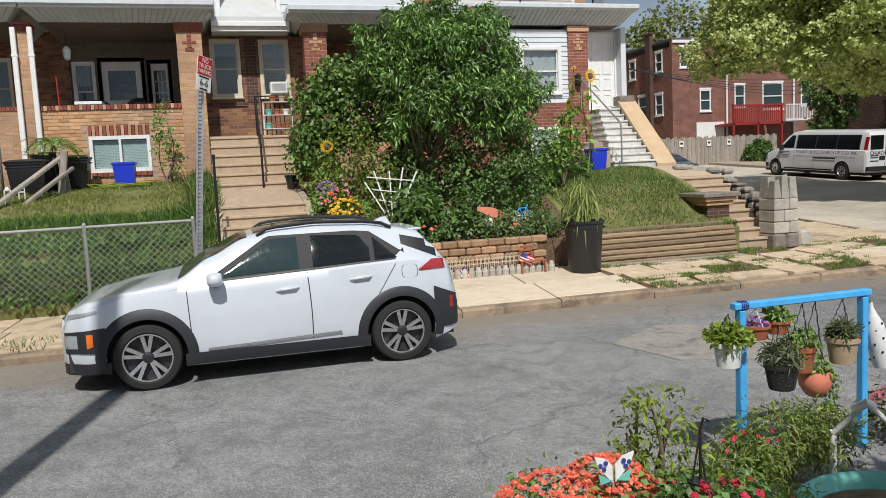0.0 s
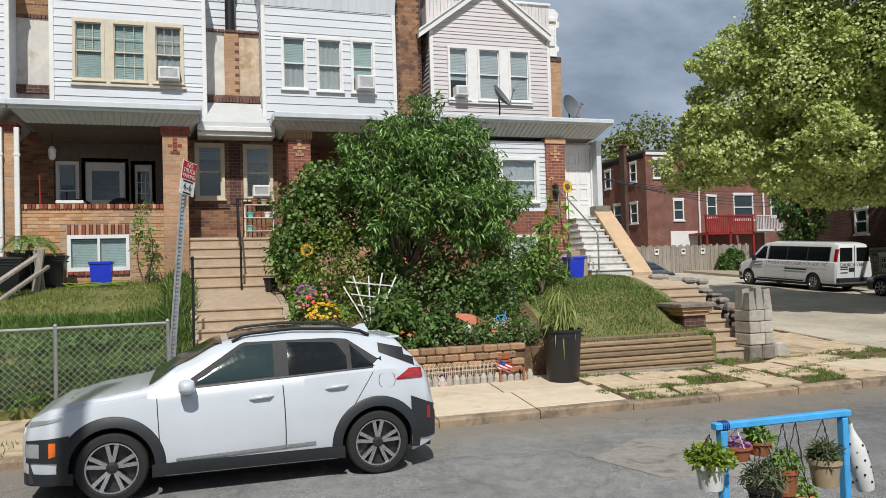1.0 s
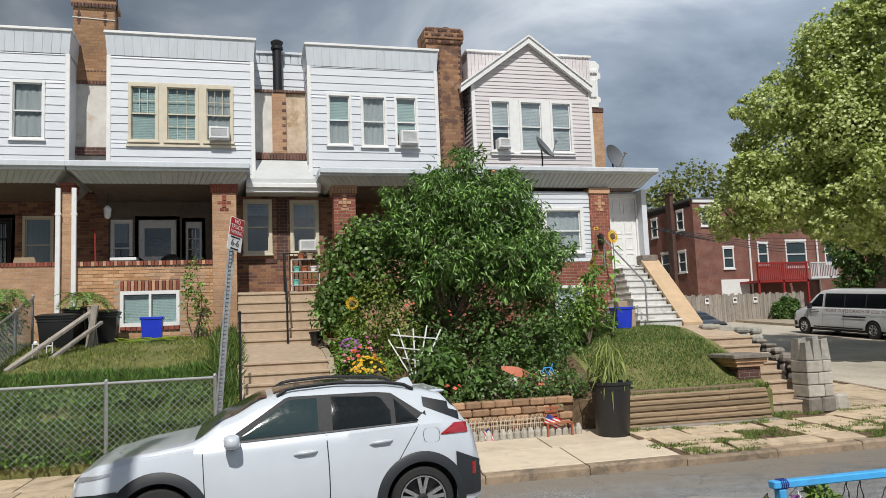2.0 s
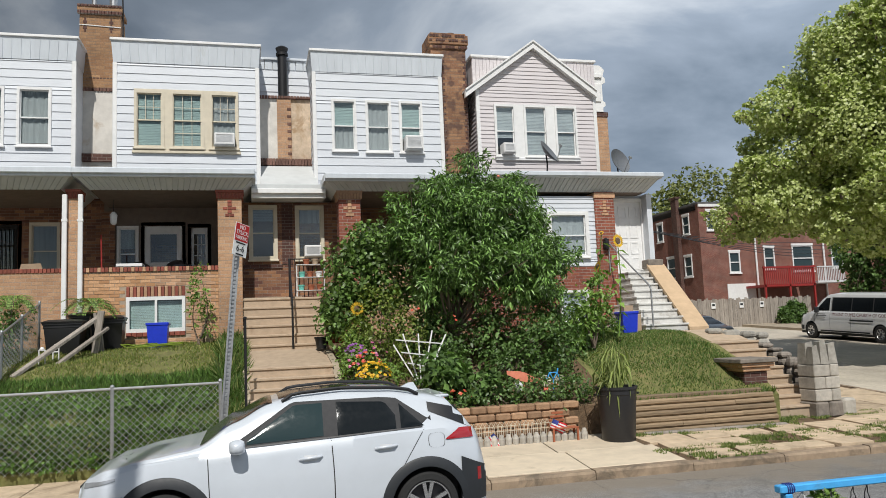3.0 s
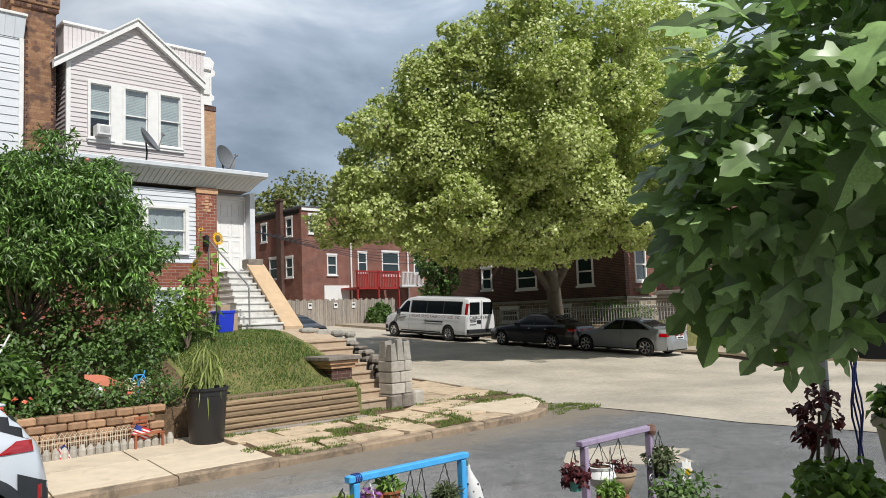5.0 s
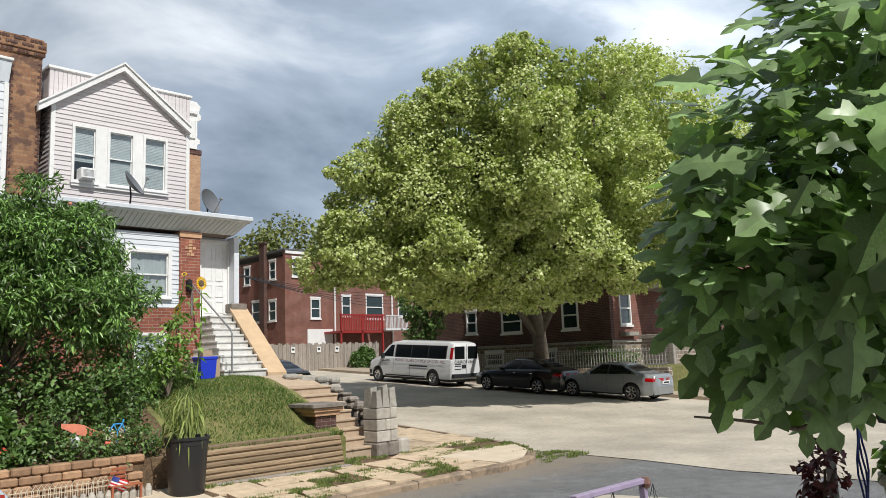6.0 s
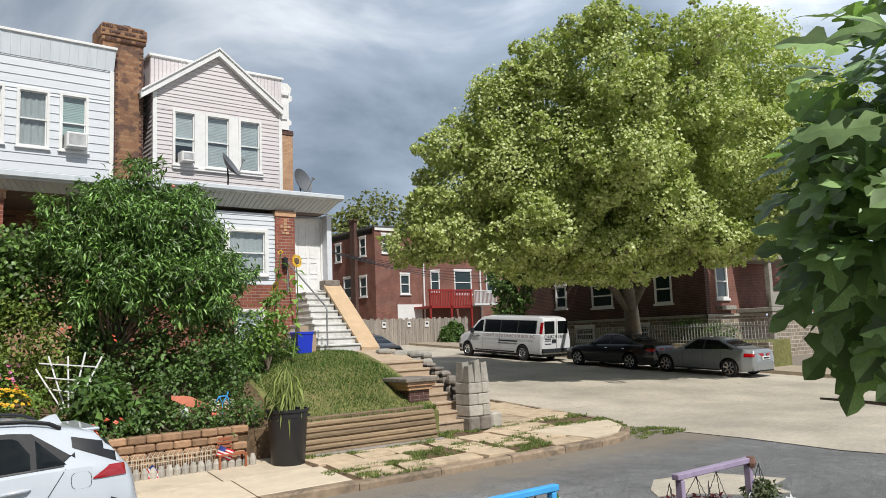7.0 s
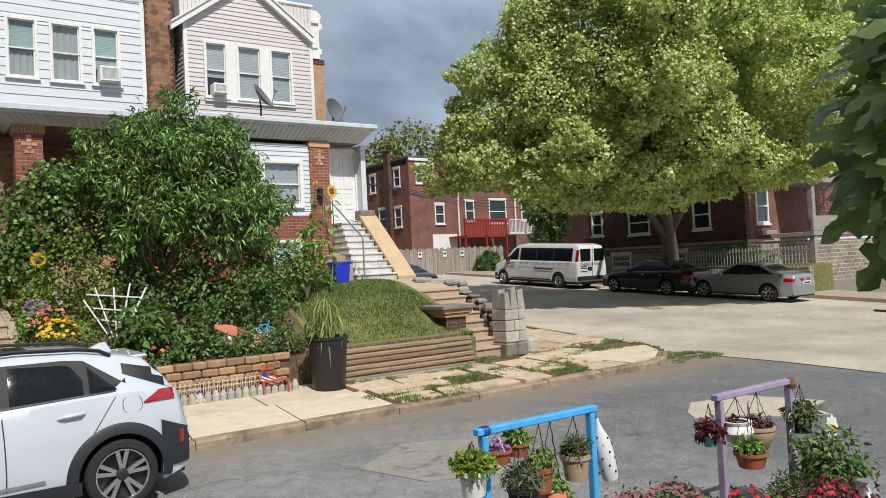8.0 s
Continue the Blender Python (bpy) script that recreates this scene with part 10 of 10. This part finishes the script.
# lantern hook with a small black pot
hk = thing("shepherd_hook", (2.12, 3.1, 0.0), "black iron hook with a small hanging pot", "plant hook")
sh = Shape()
sh.tube([(2.16, 3.12, 0.0), (2.15, 3.1, 0.68), (2.17, 3.1, 0.74), (2.2, 3.1, 0.72)], 0.008, 6)
sh.tube([(2.14, 3.1, 0.62), (2.1, 3.1, 0.42)], 0.005, 6)
sh.tube([(2.14, 3.1, 0.62), (2.18, 3.1, 0.42)], 0.005, 6)
part("hook", sh, M["black_iron"], hk)
sh = Shape()
sh.lathe([(0.035, 0.30), (0.05, 0.4), (0.055, 0.42), (0.04, 0.42)], (2.14, 3.1, 0.0), 14)
part("pot", sh, M["black_plastic"], hk)
# white pipe frame
wf2 = thing("pipe_trestle", (3.45, 3.35, 0.0), "white plastic pipe frame with elbow joints", "frame")
sh = Shape()
sh.tube([(3.34, 3.5, 0.36), (3.39, 3.3, 0.60), (3.66, 3.32, 0.36), (3.70, 3.32, 0.0)], 0.02, 10)
part("pipe", sh, M["white_plastic"], wf2, smooth=True)
sh = Shape()
sh.tube([(3.37, 3.36, 0.55), (3.39, 3.3, 0.60), (3.43, 3.3, 0.57)], 0.027, 10)
part("elbow", sh, M["white_plastic"], wf2, smooth=True)
sh = Shape()
sh.tube([(3.34, 3.5, 0.0), (3.34, 3.5, 0.38)], 0.02, 10)
part("leg", sh, M["white_plastic"], wf2, smooth=True)

# planting between and beside the stands
shrub("sedum_patch", "sedum with dusty pink flower heads", (4.7, 3.95, 0.0), [(4.45, 4.0, 0.22, 0.28, 0.25, 0.16), (4.85, 3.95, 0.22, 0.3, 0.25, 0.16)], 1500, 0.05, 0.03, M["leaf_sage"], "flowers", 6)
flowers("sedum_heads", "dusty pink sedum flower heads", [(4.45, 4.0, 0.27, 0.28, 0.2, 0.12), (4.85, 3.95, 0.27, 0.28, 0.2, 0.12)], 150, 0.02, M["petal_pink"])
shrub("petunia_patch", "green petunias with crimson flowers", (5.15, 3.45, 0.0), [(5.2, 3.4, 0.2, 0.3, 0.22, 0.16), (5.55, 3.35, 0.2, 0.28, 0.2, 0.18)], 1500, 0.05, 0.03, M["leaf_shrub"], "flowers", 6)
flowers("petunia_blossoms", "crimson petunia blossoms", [(5.15, 3.45, 0.27, 0.3, 0.2, 0.12)], 34, 0.03, M["petal_crimson"])
shrub("potted_fern", "dark green bushy plant in a grey pot", (5.75, 3.2, 0.3), [(5.75, 3.2, 0.55, 0.2, 0.2, 0.2), (5.85, 3.2, 0.42, 0.22, 0.2, 0.15)], 1500, 0.06, 0.03, M["leaf_shrub"], "plant", 5)
pot((5.75, 3.2, 0.0), 0.17, 0.34, M["galvanised"], "grey metal flower pot under a fern")
shrub("blue_spruce_plant", "blue-green spiky plant by the stand", (5.45, 3.2, 0.0), [(5.45, 3.25, 0.25, 0.2, 0.2, 0.2)], 900, 0.08, 0.015, M["leaf_sage"], "plant", 5, hang=-0.8)
wfl = thing("daisy_pinwheel", (5.95, 3.3, 0.3), "white daisy pinwheel with a yellow centre", "ornament")
sh = Shape()
sh.tube([(5.95, 3.3, 0.2), (5.95, 3.3, 0.72)], 0.006, 6)
part("stick", sh, M["leaf_vine"], wfl)
a = np.arange(9) * math.tau / 9
part("petals", leaf_mesh("petals", np.tile([5.95, 3.28, 0.74], (9, 1)), np.stack([np.cos(a), np.zeros(9), np.sin(a)], 1), np.tile([0, -1.0, 0], (9, 1)), 0.11, 0.07, M["white_plastic"], 0.05, 0.05, 0.6), None, wfl)
sh = Shape()
sh.lathe([(0.03, 0.0), (0.025, 0.015), (0.001, 0.02)], (5.95, 3.27, 0.74), 12, Matrix.Rotation(radians(90), 3, 'X'))
part("centre", sh, M["petal_yellow"], wfl)
sh = Shape()
sh.lathe([(0.12, 0.0), (0.15, 0.2), (0.12, 0.42), (0.06, 0.5), (0.05, 0.56)], (5.35, 2.75, 0.0), 16, sq=0.4)
alone("silver_jug", sh, M["galvanised"], "dull silver metal jug among red flowers", "jug", smooth=True)
shrub("red_salvia", "leafy plant with red blooms beside a jug", (5.15, 2.8, 0.0), [(5.2, 2.85, 0.3, 0.25, 0.25, 0.25)], 800, 0.06, 0.03, M["burgundy"], "flowers", 5)
flowers("salvia_blossoms", "bright red salvia blossoms", [(5.2, 2.85, 0.4, 0.22, 0.2, 0.15)], 26, 0.03, M["petal_crimson"])

hanging_pot(2.47, 0.62, 1.95, 0.11, 0.14, M["black_plastic"], 2.5, "black plastic basket hung among the fig leaves", M["leaf_fig"], 0.09, 0.06, 60, 1.0, 0.1)

# hanging planter and pole under the fig tree
pp = thing("planter_pole", (3.9, 1.35, 0.0), "grey metal pole tied with blue cord", "pole")
sh = Shape()
sh.tube([(3.88, 1.35, 0.0), (3.9, 1.35, 1.95)], 0.022, 10)
part("pole", sh, M["galvanised"], pp)
sh = Shape()
for k in range(4):
    pts = [(3.96 + 0.03 * k + 0.03 * math.sin(j * 1.3 + k), 1.25, 1.85 - 0.07 * j) for j in range(10)]
    sh.tube(pts, 0.005, 5)
part("cord", sh, M["flag_blue"], pp)
hanging_pot(4.02, 1.02, 1.32, 0.16, 0.26, M["cream"], 1.95, "cream square hanging planter with green leaves", M["leaf_vine"], 0.06, 0.04, 700, 1.15, 0.14, 0.3)
hanging_pot(3.72, 1.24, 1.02, 0.15, 0.16, M["terracotta"], 1.5, "hanging basket full of coleus leaves", M["leaf_vine"], 0.06, 0.05, 900, 1.4, 0.2, 0.2, chain_mat="burgundy")
shrub("coleus_spray", "burgundy and green coleus sprig by the pole", (3.82, 1.4, 0.0), [(3.84, 1.36, 1.55, 0.08, 0.08, 0.18)], 260, 0.05, 0.03, M["burgundy"], "plant", 2)

# ---- the far side of the side street ----
far_walk = Shape()
far_walk.sheet([[(x, y, ground_z(0, y) + 0.14) for x in (28.3, 29.5, 31.0)] for y in (-20, 0, 9, 11.4, 12.2, 13, 15, 18, 22, 28, 34, 40, 48)])
far_walk.sheet([[(28.3, y, ground_z(0, y) + d) for d in (-0.1, 0.14)] for y in (-20, 0, 9, 11.4, 12.2, 13, 15, 18, 22, 28, 34, 40, 48)])
alone("far_pavement", far_walk, M["concrete"], "pale pavement across the side street", "pavement", kind="structure")

sd = thing("brick_house", (32, 24, 0.8), "brick corner house with a stone base, side wall toned for shade", "house")


def wall_x(h, name, x, y0, y1, z0, z1, holes, mat, t=0.3):
    sh = Shape()
    sh.plate(y0, y1, x, x + t, z0, z1, holes, True)
    return part(name, sh, mat, h)


def white_window(h, y0, y1, z0, z1, x, axis="x"):
    """A plain white double-hung window on a far wall."""
    P = (lambda a, b, c: (x + c, a, b)) if axis == "x" else (lambda a, b, c: (a, x + c, b))
    def bx2(sh, a, b, c, d, e, f):
        p, q = P(a, c, e), P(b, d, f)
        sh.box(min(p[0], q[0]), max(p[0], q[0]), min(p[1], q[1]), max(p[1], q[1]), min(p[2], q[2]), max(p[2], q[2]))
    sh = Shape()
    zm = (z0 + z1) / 2
    sh.plate(y0, y1, x - 0.05, x + 0.08, z0, z1, [(y0 + 0.09, y1 - 0.09, z0 + 0.09, zm - 0.035), (y0 + 0.09, y1 - 0.09, zm + 0.035, z1 - 0.09)], axis == "x")
    bx2(sh, y0 - 0.06, y1 + 0.06, z0 - 0.1, z0, -0.1, 0.05)
    bx2(sh, y0 - 0.04, y1 + 0.04, z1, z1 + 0.14, -0.07, 0.05)
    w = part("window", sh, M["white_paint"], h)
    for a, b in ((z0 + 0.08, zm - 0.03), (zm + 0.03, z1 - 0.08)):
        sh = Shape()
        bx2(sh, y0 + 0.08, y1 - 0.08, a, b, 0.02, 0.03)
        part("pane", sh, M["tint_pale"], w)


M["stone_face"] = brickwork("stone_face", (0.20, 0.16, 0.12), (0.34, 0.28, 0.21), (0.55, 0.52, 0.47), (0.42, 0.16), 0.035)
wh = [(20.6, 21.6, 3.2, 4.6), (24.2, 25.6, 3.2, 4.4), (27.4, 28.2, 3.3, 4.5), (20.6, 21.6, 6.2, 7.5), (24.2, 25.2, 6.2, 7.5)]
# side wall darker than the front wall: tree shade put into the brick colour
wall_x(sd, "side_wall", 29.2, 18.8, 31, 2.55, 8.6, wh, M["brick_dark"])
wall_x(sd, "stone_base", 29.15, 18.75, 31, 0.3, 2.45, [(22, 23.4, 1.5, 2.2), (25.5, 26.8, 1.5, 2.2)], M["stone_face"])
# dark sheet added behind the windows in place of unlit rooms
wall_x(sd, "inner_wall", 30.2, 18.9, 31, 0.3, 8.5, [], M["interior"])
for w in wh:
    white_window(sd, *w, 29.2)
for w in ((22, 23.4, 1.5, 2.2), (25.5, 26.8, 1.5, 2.2)):
    white_window(sd, *w, 29.15)
sh = Shape()
sh.box(29.05, 29.2, 18.68, 31, 2.45, 2.58, 0.01)
sh.box(29.05, 34, 18.66, 18.8, 2.45, 2.58, 0.01)
part("belt_course", sh, M["pale_stone"], sd)
fh = [(30.0, 31.0, 3.3, 4.9), (30.0, 31.0, 6.2, 7.6)]
wall_y(sd, "front_wall", 29.5, 46.0, 18.8, 19.1, 2.55, 8.6, fh, M["brick_far"])
wall_y(sd, "front_base", 29.45, 46.0, 18.76, 19.06, 0.3, 2.45, [], M["stone_face"])
for w in fh:
    white_window(sd, *w, 18.8, "y")
sh = Shape()
sh.box(29.9, 31.1, 18.45, 18.8, 2.75, 2.95, 0.02)
sh.box(31.6, 34.5, 17.0, 18.8, 2.6, 2.8, 0.02)
sh.box(31.6, 34.5, 17.0, 17.15, 2.8, 3.5, 0.02)
sh.box(31.7, 31.95, 17.05, 17.3, 0.5, 5.0, 0.02)
sh.box(31.5, 34.6, 16.9, 18.8, 5.0, 5.3, 0.02)
part("porch", sh, M["pale_stone"], sd)
sh = Shape()
sh.box(29.0, 46.2, 18.6, 31.2, 8.6, 8.8, 0.03)
part("roof", sh, M["roof_tar"], sd)
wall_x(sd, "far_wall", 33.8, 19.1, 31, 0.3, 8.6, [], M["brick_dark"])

rw2 = thing("stone_retaining_wall", (27.6, 21, 0.6), "low dark stone retaining wall under railings", "wall")
sh = Shape()
sh.box(27.5, 27.8, 15.0, 31, 0.2, 1.32, 0.02)
part("wall_core", sh, M["stone_face"], rw2)
sh = Shape()
sh.prism([(27.8, 15.0, 1.25), (29.2, 15.0, 1.4), (29.2, 15.0, 0.2), (27.8, 15.0, 0.2)], (0, 16, 0))
part("bank", sh, M["turf"], rw2)
ir = thing("iron_fence", (27.65, 21, 1.3), "pale iron railing fence on the wall", "fence")
M["rail_pale"] = plain("rail_pale", (0.42, 0.41, 0.38), 0.6, 0.2)
y = 15.2
while y < 26.5:
    sh = Shape()
    sh.box(27.635, 27.665, y - 0.014, y + 0.014, 1.32, 2.12)
    sh.add([(27.635, y - 0.014, 2.12), (27.665, y - 0.014, 2.12), (27.665, y + 0.014, 2.12), (27.635, y + 0.014, 2.12), (27.65, y, 2.2)], [(0, 1, 4), (1, 2, 4), (2, 3, 4), (3, 0, 4)])
    part("picket", sh, M["rail_pale"], ir)
    y += 0.15
sh = Shape()
for z in (1.42, 2.02):
    sh.box(27.625, 27.675, 15.1, 26.6, z, z + 0.03)
part("rail", sh, M["rail_pale"], ir)
hedge = shrub("hedge", "dark trimmed hedge behind the railing", (28.3, 19.3, 1.3), [(28.3, 19.3, 1.95, 0.4, 1.1, 0.4), (28.4, 17.6, 1.8, 0.4, 0.7, 0.35)], 2400, 0.09, 0.06, M["leaf_shrub"], "hedge", 6, clump=0.25)

for ob in (sd, rw2, ir, hedge):
    ob.location += Vector((1.9, 1.5, 0.08))

# brick row behind the fence
br = thing("brick_row", (36, 50, 2), "red brick rear row with white windows", "row house")
fw_ = [(31.7, 32.6, 8.5, 9.9), (33.3, 34.2, 5.4, 6.9), (36.2, 37.1, 5.6, 7.2), (38.6, 40.4, 5.4, 7.3), (36.2, 37.0, 8.8, 10.1), (38.8, 39.7, 8.8, 10.1), (42, 43, 5.6, 7.1), (42, 43, 8.8, 10.1)]
wall_y(br, "rear_wall", 31.1, 46, 48, 48.3, 1.5, 10.4, fw_, M["brick_far"])
# backing added a metre behind the rear windows, dark for unlit rooms
wall_y(br, "inner_wall", 31.4, 46, 49, 49.2, 1.5, 10.2, [], M["interior"])
for w in fw_:
    white_window(br, *w, 48, "y")
lw = [(49.2, 50.1, 8.4, 9.8), (49.2, 50.2, 5.3, 6.8), (52.9, 53.8, 8.3, 9.7), (51.4, 52.6, 5.3, 6.9)]
wall_x(br, "end_wall", 31.1, 48.3, 58, 1.5, 10.0, lw, M["brick_far"])
for w in lw:
    white_window(br, *w, 31.1)
sh = Shape()
sh.box(30.8, 31.1, 50.4, 51.1, 1.5, 11.2, 0.02)
sh.box(30.75, 31.15, 50.3, 51.2, 11.2, 11.35, 0.02)
part("chimney", sh, M["brick_dark"], br)
sh = Shape()
sh.box(31.0, 46, 47.9, 58, 10.4, 10.55, 0.02)
part("roof", sh, M["roof_tar"], br)
sh = Shape()
sh.box(31.1, 33.4, 47.9, 48.0, 10.2, 10.4)
part("cornice", sh, M["white_paint"], br)
sh = Shape()
sh.box(33.0, 35.3, 47.95, 48.0, 1.5, 4.6)
part("whitewashed_base", sh, M["white_paint"], br)
for x in (35.5, 41.3):
    sh = Shape()
    sh.tube([(x, 47.9, 2), (x, 47.9, 10.3)], 0.07, 8)
    part("downpipe", sh, M["white_paint"], br)
dk = thing("wooden_deck", (36.6, 47, 4), "red painted wooden rear deck", "deck")
sh = Shape()
sh.box(34.5, 38.7, 45.9, 48, 4.22, 4.38)
part("floor", sh, M["red_paint"], dk)
for x in (34.6, 36.6, 38.6):
    sh = Shape()
    sh.box(x - 0.06, x + 0.06, 45.9, 46.02, 1.8, 5.66)
    part("post", sh, M["red_paint"], dk)
x = 34.55
while x < 38.6:
    sh = Shape()
    sh.box(x, x + 0.09, 45.88, 45.92, 4.38, 5.5)
    part("slat", sh, M["red_paint"], dk)
    x += 0.16
sh = Shape()
sh.box(34.45, 38.75, 45.85, 45.97, 5.5, 5.62)
part("rail", sh, M["red_paint"], dk)
gd = thing("grey_deck", (40.2, 47, 4), "grey metal rear balcony", "balcony")
sh = Shape()
sh.box(38.9, 41.3, 45.9, 48, 4.4, 4.55)
part("floor", sh, M["blind_grey"], gd)
x = 38.92
while x < 41.25:
    sh = Shape()
    sh.box(x, x + 0.05, 45.9, 45.94, 4.55, 5.5)
    part("slat", sh, M["blind_grey"], gd)
    x += 0.14
sh = Shape()
sh.box(38.9, 41.3, 45.87, 45.97, 5.5, 5.58)
part("rail", sh, M["blind_grey"], gd)

wfn = thing("board_fence", (28, 40, 1.6), "grey weathered wooden board fence with small signs", "fence")
x, k = 20.5, 0
while x < 33.2:
    sh = Shape()
    h = 3.28 + 0.05 * math.sin(k * 1.7) + 0.02 * (k % 3)
    sh.box(x, x + 0.135, 40.0, 40.03, ground_z(0, 40) - 0.1, h, 0.004, Matrix.Translation((0, 0.012 * (k % 2), 0)))
    part("board", sh, M["weathered"], wfn)
    x += 0.145
    k += 1
for x in (22.5, 24.6, 26.3, 28.2, 29.6):
    sh = Shape()
    sh.box(x, x + 0.28, 39.95, 39.97, 2.75, 3.1)
    s = part("notice", sh, M["white_paint"], wfn)
    sh = Shape()
    sh.box(x + 0.05, x + 0.23, 39.944, 39.95, 2.9, 3.02)
    part("small_print", sh, M["cladding"], s)
fld = Shape()
fld.sheet([[(x, y, ground_z(0, y) + 0.02) for x in (10.8, 13, 15, 18, 26)] for y in (31, 34, 37, 39.9)])
alone("alley", fld, M["old_concrete"], "pale dusty alley before the board fence", "alley", kind="structure")
wires = thing("overhead_cables", (20, 35, 6), "thin dark overhead cables", "cables")
for k in range(5):
    sh = Shape()
    a, b = Vector((10.5, 21 + k, 5.2 + 0.2 * k)), Vector((44, 45, 6.6 + 0.28 * k))
    sh.tube([a.lerp(b, j / 12) - Vector((0, 0, 0.8 * math.sin(math.pi * j / 12))) for j in range(13)], 0.014, 5)
    part("cable", sh, M["black_iron"], wires)

# utility pole behind the viewer, whose shadow lies on the street
up = thing("utility_pole", (-2.67, 1.5, 0), "brown wooden utility pole", "utility pole")
sh = Shape()
sh.tube([(-2.67, 1.5, -0.2), (-2.67, 1.5, 10.4)], [0.15, 0.12], 12)
part("shaft", sh, M["bark"], up, smooth=True)
